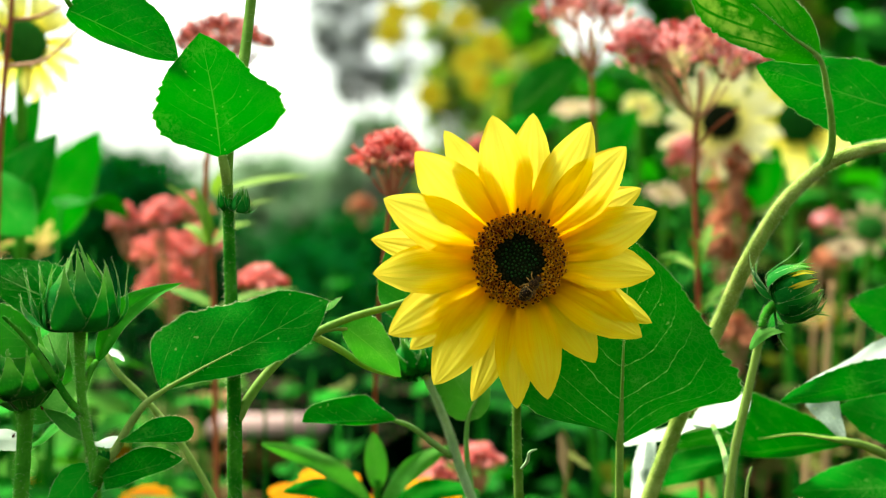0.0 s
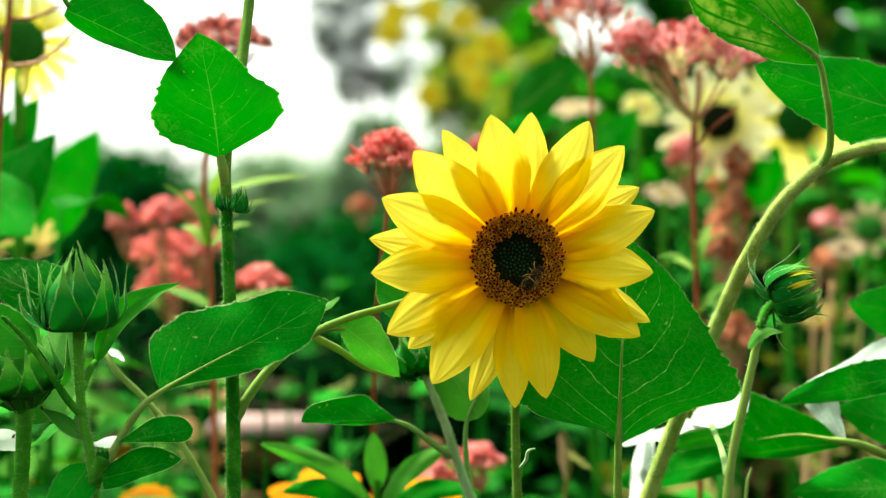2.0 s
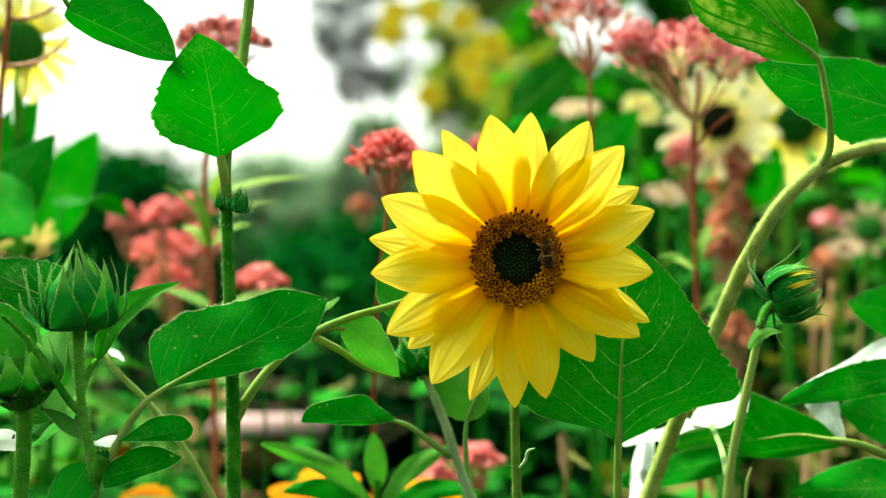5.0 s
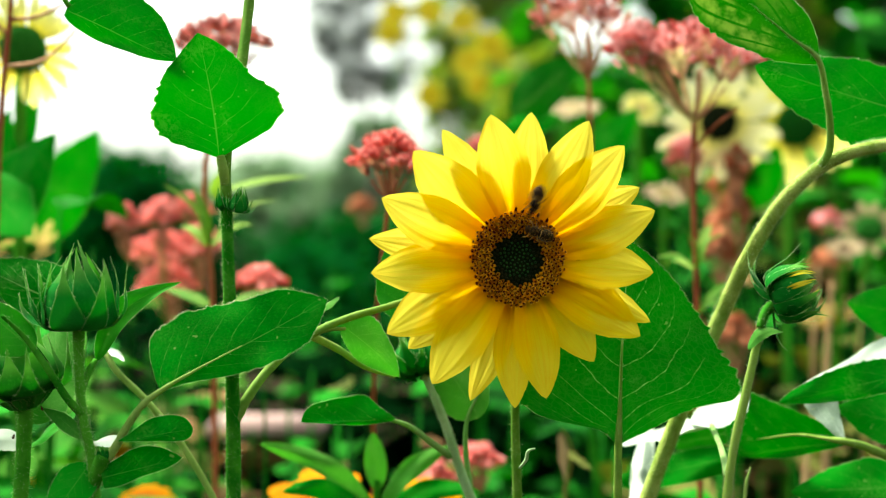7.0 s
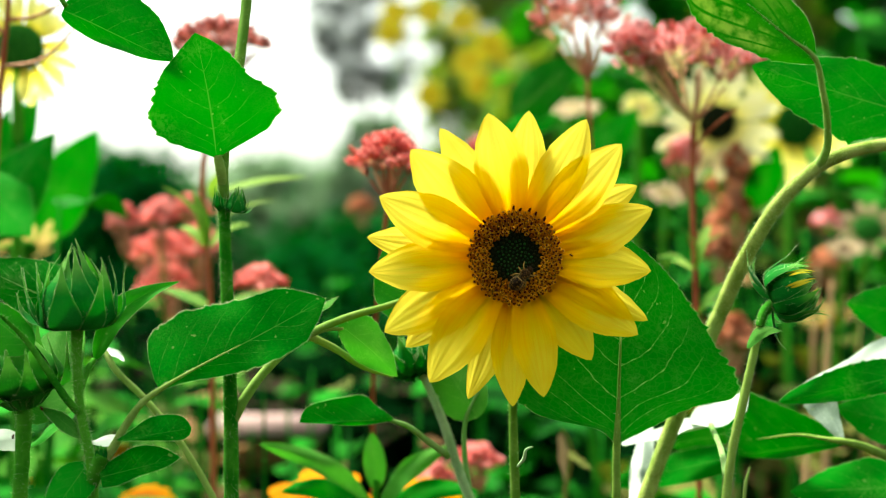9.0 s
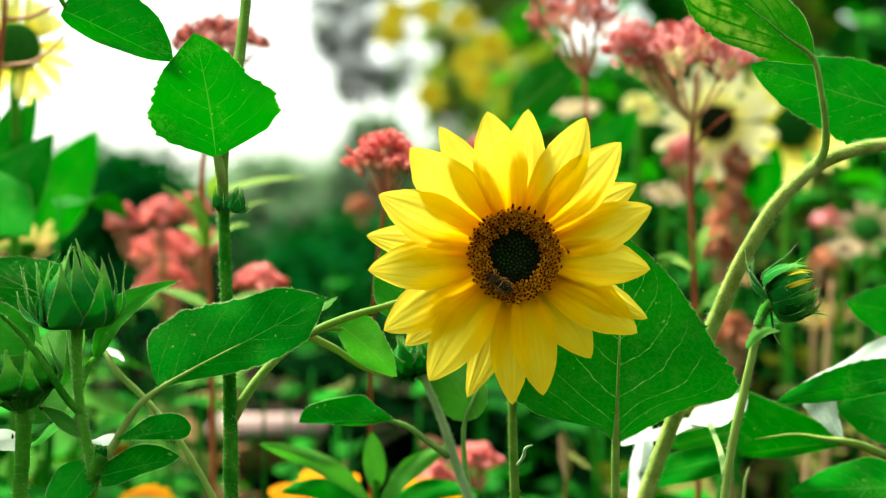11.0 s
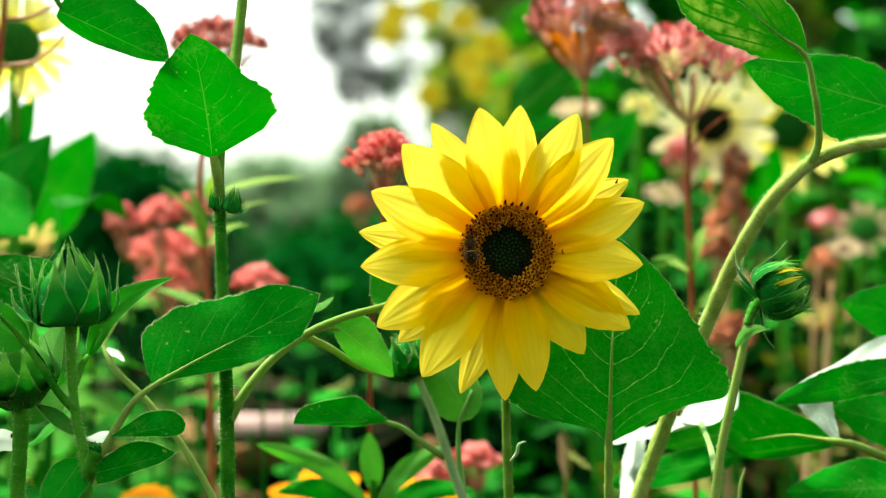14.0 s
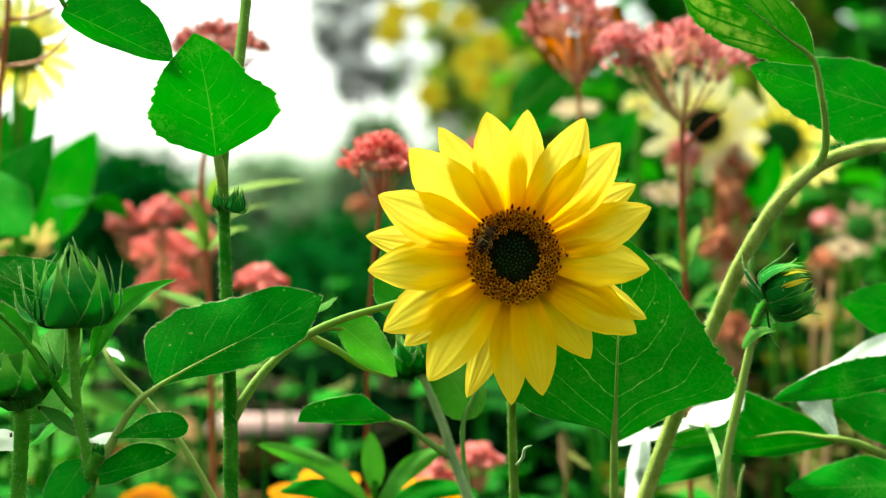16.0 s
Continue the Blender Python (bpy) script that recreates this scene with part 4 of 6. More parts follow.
# leaves low by the arching stem
flat_leaf = thing("leafy_side_shoot", (0.24, 0.72, 0), "low green shoot with broad drooping leaves", "plant")
stem(flat_leaf, [(0.24, 0.72, 0), (0.24, 0.72, 0.6), (0.2495, 0.7200, 0.9184), (0.2465, 0.7200, 0.9369), (0.2435, 0.7200, 0.9727), (0.2465, 0.7200, 0.9966)], [0.005, 0.004, 0.0026, 0.0026, 0.0024, 0.0015], STEM, 80)
leaf(flat_leaf, (0.2142, 0.7220, 0.9477), (0.1644, 0.7750, 0.9328), (0.0, -1, -0.15), 0.00477, 0.03691, rows=44, cols=12, hairs=60, seed=45, fold=-0.04, teeth=0.016,
     left=((0, .1), (.2, .7), (.5, 1), (.8, .8), (1, 0)), right=((0, .05), (.12, .3), (.3, .62), (.5, .86), (.72, 1), (.86, .8), (.95, .45), (1, 0)))
leaf(flat_leaf, (0.1679, 0.7700, 0.9338), (0.0998, 0.8000, 0.9124), (0.0, -1, 0.35), 0.00905, 0.00970, rows=36, hairs=30, seed=65, alpha=.4, beta=.6, teeth=0.015)
# the darker veined colour stands in for shade on this leaf
leaf(flat_leaf, (0.1726, 0.7700, 0.9482), (0.1313, 0.8000, 0.9343), (0.2, -1, -0.3), 0.00776, 0.01099, LEAF_VEINED, rows=36, hairs=30, seed=66, alpha=.4, beta=.5, teeth=0.015)
leaf(flat_leaf, (0.2519, 0.7100, 0.9870), (0.1729, 0.7000, 0.9714), (0.0, -1, 0.2), 0.00696, 0.01160, alpha=0.5, beta=0.8, hairs=60, seed=46, bend=0.0)
leaf(flat_leaf, (0.2687, 0.7400, 1.0086), (0.1844, 0.7200, 0.9745), (0.1, -0.5, 1), 0.0088, 0.00696, LEAF_SKY_SHEEN, hairs=20, seed=47)
leaf(flat_leaf, (0.2086, 0.7050, 0.9498), (0.1999, 0.7220, 0.9740), (-0.25, -0.45, 0.9), 0.01015, 0.00776, LEAF_SKY_SHEEN, hairs=20, seed=48, left=((0, .04), (.2, .3), (.5, .66), (.8, .95), (.95, .8), (1, 0)), right=((0, .04), (.2, .3), (.5, .6), (.8, .9), (.95, .8), (1, 0)))
stem(flat_leaf, [(0.2465, 0.7200, 0.9369), (0.2308, 0.7120, 0.9429), (0.2189, 0.7080, 0.9479), (0.2083, 0.7050, 0.9507), (0.1989, 0.7100, 0.9517), (0.1895, 0.7200, 0.9521), (0.1685, 0.7300, 0.9483)], [0.0026, 0.0024, 0.0022, 0.0019, 0.0010, 0.0008, 0.0003], STEM_MOSS, 240, 0.0012, name="petiole", seed=44)
stem(flat_leaf, [(0.1533, 0.6900, 0.9230), (0.1544, 0.6900, 0.9330), (0.1564, 0.6900, 0.9399)], [0.0009, 0.0008, 0.0003], STEM_PALE, 90, 0.0012, name="side_shoot", seed=45)
leaf(flat_leaf, (0.2767, 0.7800, 1.0115), (0.2285, 0.7700, 1.0200), (0, -1, 0.2), 0.01616, 0.01487, hairs=20, seed=49)
leaf(flat_leaf, (0.2661, 0.7500, 0.9508), (0.2163, 0.7500, 0.9633), (0, -1, 0.4), 0.01430, 0.01554, hairs=20, seed=50)
leaf(flat_leaf, (0.2559, 0.7300, 0.9232), (0.1889, 0.7400, 0.9184), (0, -1, 0.5), 0.01694, 0.01694, hairs=20, seed=51)

# downy stem behind the flower, low
downy = thing("downy_shoot", (0.02, 0.7, 0), "downy pale green shoot with oval leaves and a bud", "plant")
stem(downy, [(0.02, 0.7, 0), (0.02, 0.7, 0.6), (0.0157, 0.7000, 0.9197), (0.0081, 0.7000, 0.9400), (0.0026, 0.7000, 0.9575), (-0.0055, 0.7000, 0.9778), (-0.0114, 0.7050, 0.9889)], [0.005, 0.004, 0.0026, 0.0024, 0.0023, 0.0018, 0.0017], STEM_FUZZY, 2200, 0.0016, seed=24)
bract_bud(downy, (-0.0123, 0.7060, 0.9859), (-0.2, 0.2, 1), 0.01305, 0.01741, 24, 51, label="half-hidden green bud")
leaf(downy, (-0.0238, 0.6850, 0.9640), (-0.0699, 0.6750, 0.9644), (0.1, -0.95, 0.3), 0.00225, 0.01409, hairs=60, seed=52, fold=-0.05, teeth=0.012,
     left=((0, .1), (.3, .9), (.7, .6), (1, .1)), right=((0, .1), (.15, .5), (.3, .95), (.5, .88), (.78, .7), (.9, .56), (.97, .3), (1, 0)))
stem(downy, [(0.0046, 0.7000, 0.9435), (-0.0069, 0.6950, 0.9524), (-0.0169, 0.6900, 0.9605), (-0.0250, 0.6855, 0.9639)], [0.0018, 0.0016, 0.0013, 0.001], STEM_SAGE, 160, 0.001, name="petiole")
leaf(downy, (0.0194, 0.7100, 0.9620), (-0.0072, 0.7200, 1.0026), (0.2, -1, 0.2), 0.01471, 0.01471, LEAF_LIGHT, hairs=20, seed=53)
stem(downy, [(0.0148, 0.7000, 0.9255), (0.0123, 0.7050, 0.9451), (0.0129, 0.7100, 0.9605), (0.0196, 0.7150, 0.9762)], [0.0016, 0.0014, 0.0012, 0.001], STEM_SAGE, 60, name="petiole")


# ---- ground and far planting ----
SOIL = plain("garden_soil", (0.012, 0.009, 0.005), (0.04, 0.028, 0.016), 0.95, 6, relief=0.8, depth=0.02)
WOOD = plain("weathered_wood", (0.26, 0.17, 0.16), (0.42, 0.31, 0.3), 0.75, 12, relief=0.5, depth=0.002)
WOOD_DARK = plain("dark_wood", (0.08, 0.045, 0.016), (0.17, 0.1, 0.035), 0.8, 12)
FOLIAGE = plain("foliage", (0.001, 0.05, 0.003), (0.014, 0.23, 0.011), 0.8, 8, 0.18, (0.6, 1, 0.2))
FOLIAGE_BRIGHT = plain("bright_foliage", (0.018, 0.16, 0.012), (0.09, 0.28, 0.03), 0.8, 8, 0.32, (0.75, 1, 0.25))
FOLIAGE_WARM = plain("warm_foliage", (0.03, 0.05, 0.008), (0.16, 0.17, 0.04), 0.8, 8, 0.3, (0.8, 1, 0.3))
FOLIAGE_DRY = plain("withered_foliage", (0.13, 0.07, 0.03), (0.36, 0.22, 0.1), 0.8, 8, 0.3, (1, 0.8, 0.5))
FOLIAGE_FRESH = plain("fresh_foliage", (0.006, 0.14, 0.006), (0.035, 0.26, 0.018), 0.8, 8, 0.4, (0.5, 1, 0.2))
FOLIAGE_DARK = plain("hedge_foliage", (0.001, 0.042, 0.009), (0.006, 0.11, 0.02), 0.95, 2, 0.25, (0.5, 1, 0.2), spec=0.0)
FOLIAGE_SHRUB = plain("shrub_foliage", (0.006, 0.13, 0.008), (0.045, 0.29, 0.022), 0.8, 6, 0.45, (0.6, 1, 0.2))
# nearly black leaf colour stands in for deep shade between the plants
FOLIAGE_SHADE = plain("shade_foliage", (0.0006, 0.005, 0.001), (0.0014, 0.015, 0.003), 0.9, 4, spec=0.0)
FOLIAGE_OLIVE = plain("olive_foliage", (0.06, 0.16, 0.035), (0.22, 0.3, 0.07), 0.8, 5, 0.45, (0.9, 1, 0.2))
# grey-green leaves, paled further in place of haze
FOLIAGE_GREY_HAZE = plain("grey_green_haze_foliage", (0.36, 0.38, 0.38), (0.52, 0.54, 0.53), 0.7, 1, 0.5, (0.9, 1, 0.95))
# distance haze is mixed into this pale green leaf colour
FOLIAGE_HAZE_TINT = plain("haze_tinted_foliage", (0.18, 0.3, 0.18), (0.3, 0.42, 0.28), 0.6, 0.6, 0.2, (0.8, 1, 0.6))
BARK = plain("bark", (0.09, 0.07, 0.06), (0.2, 0.17, 0.15), 0.9, 10, relief=0.8, depth=0.01)

g = Geo()
cells = 60
gv, gf = [], []
for i in range(cells + 1):
    for k in range(cells + 1):
        x = math.copysign(abs(i / 30 - 1) ** 3, i - 30) * 400
        y = math.copysign(abs(k / 30 - 1) ** 3, k - 30) * 400 + 2
        gv.append((x, y, 0.03 * noise.noise(Vector((x * 1.5, y * 1.5, 0))) - 0.02))
for i in range(cells):
    for k in range(cells):
        a = i * (cells + 1) + k
        gf.append((a, a + cells + 1, a + cells + 2, a + 1))
tagged(part("ground", g.add(gv, gf), SOIL), "dark garden soil under the plants", "ground", kind="structure")


def loose_leaf(geo, p, d, n, length, width, bend=0.1):
    """A simple curved leaf of a few faces."""
    d = d.normalized()
    n = (n - d * n.dot(d)).normalized()
    s = d.cross(n)
    verts = []
    for u, w in ((0, 0.12), (0.3, 1), (0.65, 0.8), (1, 0.03)):
        m = p + d * length * u - n * bend * length * u * u
        verts += [m - s * width * w, m + n * width * -0.15, m + s * width * w]
    geo.add(verts, [(i * 3 + k, i * 3 + k + 1, i * 3 + k + 4, i * 3 + k + 3) for i in range(3) for k in range(2)])


LEAF_SHAPES = {}


def leaf_shapes(material, slim):
    """A few leaf meshes of unit length along x that many leaves share."""
    key = (material.name, slim)
    if key not in LEAF_SHAPES:
        made = []
        for i in range(6):
            g = blade((0, 0, 0), (1, 0, -0.1 - 0.07 * i), (0, 0, 1), slim, slim, rows=12, cols=4, alpha=.6, beta=.9, bulge=.06 + .03 * (i % 3), curl=-.08 * (i % 4), fold=.15, ripple=.03, teeth=.04, seed=i)
            ob = part("leaf", g, material)
            made.append(ob.data)
            bpy.data.objects.remove(ob)
        LEAF_SHAPES[key] = made
    return LEAF_SHAPES[key]


def leafy_plant(name, x, y, top, spread, stems, leaves, length, material, label, seed, slim=0.32, bare=0.25, stem_material=None, group="", joined=False):
    """An upright border plant: a few stems, each set with leaves."""
    rng = random.Random(seed)
    t = thing(name, (x, y, 0), label, "plant", group)
    g = Geo()
    for i in range(stems):
        w = rng.uniform(0, math.tau)
        r = spread * math.sqrt(rng.random())
        h = top * rng.uniform(0.78, 1.0)
        foot = Vector((x + r * 0.35 * math.cos(w), y + r * 0.35 * math.sin(w), -0.01))
        tip = Vector((x + r * math.cos(w), y + r * math.sin(w), h))
        mid = foot.lerp(tip, 0.5) + Vector((rng.uniform(-.02, .02), rng.uniform(-.02, .02), 0.03))
        part("stem", tube([foot, mid, tip], [0.005, 0.004, 0.0015], 6, 4), stem_material or STEM, t)
        line = spline([foot, mid, tip], 10)
        for k in range(leaves):
            u = bare + (1 - bare) * (k + rng.random()) / leaves
            p = line[min(int(u * 20), 19)].lerp(line[min(int(u * 20) + 1, 20)], u * 20 % 1)
            q = k * 2.4 + rng.uniform(-.4, .4)
            d = Vector((math.cos(q), math.sin(q), rng.uniform(-0.15, 0.6)))
            ln = length * rng.uniform(0.6, 1.15) * (1 - 0.35 * u)
            up = Vector((rng.uniform(-.3, .3), rng.uniform(-.5, .1), 1))
            if joined:
                loose_leaf(g, p, d, up, ln, ln * slim, rng.uniform(0, .35))
                continue
            ax = d.normalized()
            az = (up - ax * up.dot(ax)).normalized()
            ob = new("leaf", rng.choice(leaf_shapes(material, slim)))
            ob.parent = t
            turn = Matrix((ax, az.cross(ax), az)).transposed().to_4x4()
            ob.matrix_basis = Matrix.Translation(p - Vector((x, y, 0))) @ turn @ Matrix.Scale(ln, 4)
    if joined:
        part("leaves", g, material, t, "", "stuff")
    return t


def crown_tree(name, x, y, base, top, width, puffs, per, size, material, label, seed, gap=0.5, trunk=0.12, sparse=3):
    """A tree: tapered trunk, limbs, and a crown of leaf sprays with gaps."""
    rng = random.Random(seed)
    t = thing(name, (x, y, 0), label, "tree")
    fork = base + (top - base) * 0.35
    part("trunk", tube([(x, y, -0.1), (x + 0.05, y, base * 0.6), (x, y, fork), (x + .05, y, top * 0.95)], [trunk, trunk * 0.8, trunk * 0.55, trunk * 0.15], 8, 5), BARK, t)
    g = Geo()
    for i in range(puffs):
        w = rng.uniform(0, math.tau)
        z = rng.random()
        r = width * math.sqrt(rng.random()) * (0.35 + 0.65 * math.sin(math.pi * (0.12 + 0.85 * z)))
        c = Vector((x + r * math.cos(w), y + r * math.sin(w), base + (top - base) * z))
        s = width * gap * rng.uniform(0.35, 0.7)
        if i % sparse == 0:
            st = Vector((x, y, max(0.3, c.z - 0.5 * (c - Vector((x, y, c.z))).length - 0.1)))
            part("limb", tube([st, st.lerp(c, 0.5) + Vector((0, 0, 0.03)), c], [trunk * 0.3, trunk * 0.18, trunk * 0.05], 5, 3), BARK, t)
        for _ in range(per):
            d = Vector((rng.gauss(0, 1), rng.gauss(0, 1), rng.gauss(0, 0.8)))
            p = c + d * s * 0.5
            loose_leaf(g, p, Vector((rng.gauss(0, 1), rng.gauss(0, 1), rng.gauss(-.2, .6))), Vector((rng.gauss(0, .7), rng.gauss(0, .7), 1)), size * rng.uniform(.6, 1.3), size * 0.33)
    part("crown", g, material, t, "", "stuff")
    return t


# tall unseen hedge, added behind the viewer to cut sky light on the flowers
for i in range(9):
    crown_tree("sky_blocking_shrub", -6 + 1.5 * i, -4.2 - 0.3 * (i % 2), 0.1, 2.5 + 0.3 * math.sin(i * 2), 1.2, 60, 60, 0.2, FOLIAGE, "tall unseen hedge shrub, added to cut sky light", 170 + i, 0.6, 0.08)

# distance: hedge line, hazy trees, grey tree
for i, (px, d, top, wd) in enumerate(((-6.0, 13, 2.05, 1.5), (-3.7, 13.5, 1.82, 1.3), (-2.85, 12.5, 1.8, 0.95), (-0.9, 13, 1.25, 1.2), (0.8, 13, 1.35, 1.3), (2.6, 12, 1.9, 1.3), (4.5, 12.5, 2.2, 1.4), (6.5, 12, 2.6, 1.6))):
    crown_tree("hedge_shrub", px, d, 0.1, top, wd, 70, 70, 0.13, FOLIAGE_DARK, "dense dark green hedge shrub", 100 + i, 0.55, 0.06)
crown_tree("hazy_tree", (-5.2965, 45.0000, 3.6796)[0], 45, 0.8, 3.9, 2.6, 60, 70, 0.3, FOLIAGE_HAZE_TINT, "distant green tree with haze put into its colour", 120, 0.5, 0.2)
crown_tree("hazy_tree", (-3.2625, 48.0000, 3.4571)[0], 48, 0.8, 3.8, 3.4, 60, 70, 0.3, FOLIAGE_HAZE_TINT, "distant green tree with haze put into its colour", 121, 0.5, 0.2)
crown_tree("hazy_tree", (-8.3717, 50.0000, 3.3501)[0], 50, 0.5, 3.6, 3.0, 50, 70, 0.3, FOLIAGE_HAZE_TINT, "distant green tree with haze put into its colour", 122, 0.5, 0.2)
crown_tree("hazy_tree", (-13.1377, 50.0000, 3.3501)[0], 50, 0.5, 4.0, 4.0, 60, 70, 0.3, FOLIAGE_HAZE_TINT, "distant green tree with haze put into its colour", 123, 0.5, 0.2)
crown_tree("hazy_tree", (-0.3979, 40.0000, 4.0505)[0], 40, 0.8, 3.7, 2.6, 60, 70, 0.3, FOLIAGE_HAZE_TINT, "distant green tree with haze put into its colour", 124, 0.5, 0.2)
crown_tree("hazy_tree", (3.4017, 38.0000, 4.8454)[0], 38, 0.8, 4.5, 4.0, 90, 70, 0.3, FOLIAGE_HAZE_TINT, "distant green tree with haze put into its colour", 125, 0.5, 0.2)
crown_tree("hazy_tree", (9.7012, 38.0000, 4.8454)[0], 38, 0.8, 7.0, 5.0, 110, 70, 0.3, FOLIAGE_HAZE_TINT, "distant green tree with haze put into its colour", 126, 0.5, 0.2)
crown_tree("grey_tree", -1.22, 22, 3.55, 6.6, 0.98, 120, 46, 0.13, FOLIAGE_GREY_HAZE, "slender grey-green tree, paled for haze, against the sky", 130, 0.24, 0.04, 14)
crown_tree("hazy_tree", -1.95, 38, 1.0, 4.5, 1.2, 60, 60, 0.3, FOLIAGE_HAZE_TINT, "distant green tree with haze put into its colour", 127, 0.5, 0.2)
crown_tree("yellowing_tree", (0.2511, 6.0000, 1.9974)[0], 6, 0.9, 2.5, 0.38, 115, 46, 0.07, FOLIAGE_OLIVE, "tall garden shrub with yellowing leaves", 131, 0.5, 0.03)
crown_tree("yellowing_tree", (0.3442, 5.5000, 1.9185)[0], 5.5, 0.8, 2.0, 0.16, 60, 50, 0.07, FOLIAGE_SHRUB, "tall green leafy garden shrub", 132, 0.5, 0.03)

for i, (px, d, top, wd) in enumerate(((1190, 4.6, 2.0, .2), (1230, 5.0, 2.3, .28), (1330, 4.4, 2.1, .26), (1430, 4.8, 2.3, .28), (1540, 4.4, 2.2, .28), (940, 4.0, 1.62, .14), (1090, 3.4, 1.5, .14))):
    crown_tree("tall_shrub", (px - 784) * d / 2412.9, d, 0.3, top, wd, 72, 40, 0.075, (FOLIAGE_SHRUB, FOLIAGE_SHRUB, FOLIAGE_OLIVE)[i % 3], ("tall dense green shrub behind the border", "tall dense green shrub behind the border", "tall olive-green shrub behind the border")[i % 3], 150 + i, 0.5, 0.02)

# rows of nearly black shrubs put where only deep shade lies
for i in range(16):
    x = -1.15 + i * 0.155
    leafy_plant("shade_shrub", x, 2.9 + 0.2 * math.sin(i * 2.1), 0.92 + 0.06 * math.sin(i * 1.7), 0.16, 9, 20, 0.13, FOLIAGE_SHADE, "low dense shrub, nearly black to stand in for shade", 600 + i, bare=0.05, group="low shrubs", joined=True)

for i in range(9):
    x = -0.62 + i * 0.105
    leafy_plant("shade_shrub", x, 2.05 + 0.06 * math.sin(i * 2.7), 0.95 + 0.04 * math.sin(i * 1.3), 0.1, 14, 26, 0.1, FOLIAGE_SHADE, "low dense shrub, nearly black to stand in for shade", 630 + i, bare=0.05, group="low shrubs", joined=True, stem_material=FOLIAGE_SHADE)

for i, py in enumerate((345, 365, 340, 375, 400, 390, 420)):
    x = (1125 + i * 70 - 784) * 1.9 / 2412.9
    leafy_plant("shade_shrub", x, 1.9 + 0.05 * math.sin(i * 2.7), 1.05 + (441 - py) * 1.9 / 2412.9, 0.06, 12, 24, 0.085, FOLIAGE_SHADE, "dense shrub, nearly black to stand in for shade", 650 + i, bare=0.2, group="low shrubs", joined=True, stem_material=FOLIAGE_SHADE)

# the border in the middle distance
MIDDLE = ((-40, 1.05, 262, .07, 5, 12, .13, 0), (95, 1.25, 262, .06, 4, 10, .13, 1), (-20, 1.5, 330, .12, 7, 16, .12, 0), (230, 2.0, 520, .12, 6, 14, .11, 1), (255, 1.6, 610, .07, 6, 14, .09, 3), (340, 1.5, 650, .06, 5, 12, .08, 3), (95, 1.3, 640, .06, 5, 12, .09, 1), (270, 1.35, 585, .08, 6, 14, .1, 2), (330, 1.6, 600, .08, 5, 12, .1, 1), (170, 1.5, 600, .08, 6, 14, .1, 0), (190, 1.2, 740, .06, 5, 12, .09, 3), 
          (1275, 1.5, 330, .05, 5, 12, .07, 4), (1500, 1.45, 520, .06, 5, 12, .07, 4), (1565, 1.5, 590, .06, 5, 12, .07, 4), (1345, 1.4, 630, .05, 5, 12, .07, 4), (695, 1.3, 700, .04, 4, 9, .06, 4), (410, 1.4, 650, .05, 4, 10, .07, 4), (190, 1.3, 740, .05, 4, 10, .07, 4), (560, 1.5, 640, .06, 4, 9, .09, 0),
          (655, 1.2, 640, .04, 4, 7, .06, 3), (600, 1.3, 660, .05, 4, 7, .07, 2),
          (620, 2.3, 430, .12, 5, 12, .11, 0), (900, 1.7, 330, .12, 6, 14, .12, 0), (960, 2.6, 130, .12, 6, 14, .13, 2), (1110, 1.5, 200, .09, 5, 14, .12, 0),
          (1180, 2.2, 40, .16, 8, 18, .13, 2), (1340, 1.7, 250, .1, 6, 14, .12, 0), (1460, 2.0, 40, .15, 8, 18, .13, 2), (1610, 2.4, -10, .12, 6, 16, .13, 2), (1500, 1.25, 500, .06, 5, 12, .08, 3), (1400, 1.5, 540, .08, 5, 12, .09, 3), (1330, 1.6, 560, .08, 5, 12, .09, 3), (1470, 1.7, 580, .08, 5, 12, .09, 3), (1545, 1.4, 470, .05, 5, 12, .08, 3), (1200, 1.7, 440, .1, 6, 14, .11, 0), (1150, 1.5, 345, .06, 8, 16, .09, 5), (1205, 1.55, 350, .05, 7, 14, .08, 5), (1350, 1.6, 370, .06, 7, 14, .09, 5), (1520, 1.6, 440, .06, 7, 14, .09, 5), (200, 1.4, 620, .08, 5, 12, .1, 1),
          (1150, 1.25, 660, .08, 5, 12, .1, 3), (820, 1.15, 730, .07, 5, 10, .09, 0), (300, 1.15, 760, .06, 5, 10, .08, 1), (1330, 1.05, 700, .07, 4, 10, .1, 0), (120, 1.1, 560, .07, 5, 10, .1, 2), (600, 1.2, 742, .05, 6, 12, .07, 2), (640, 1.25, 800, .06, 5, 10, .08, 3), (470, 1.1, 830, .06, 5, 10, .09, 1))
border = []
# tone 5 carries shade in its leaf colour, nearly black
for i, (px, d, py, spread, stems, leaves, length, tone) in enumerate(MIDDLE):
    plant = leafy_plant("border_plant", (px - 784) * d / 2412.9, d, 1.05 + (441 - py) * d / 2412.9, spread, stems, leaves, length, (FOLIAGE, FOLIAGE_BRIGHT, FOLIAGE_FRESH, FOLIAGE_WARM, FOLIAGE_DRY, FOLIAGE_SHADE)[tone],
                ("dense dark green leafy border plant", "bright green leafy border plant", "fresh green leafy border plant", "olive-green leafy border plant", "withered brown border plant", "leafy border plant, nearly black to stand in for shade")[tone], 200 + i, stem_material=FOLIAGE, group="border plants")
    if d < 1.6:
        border.append(plant)


# ---- clustered pink flowers ----
BUD_SHAPES = {}


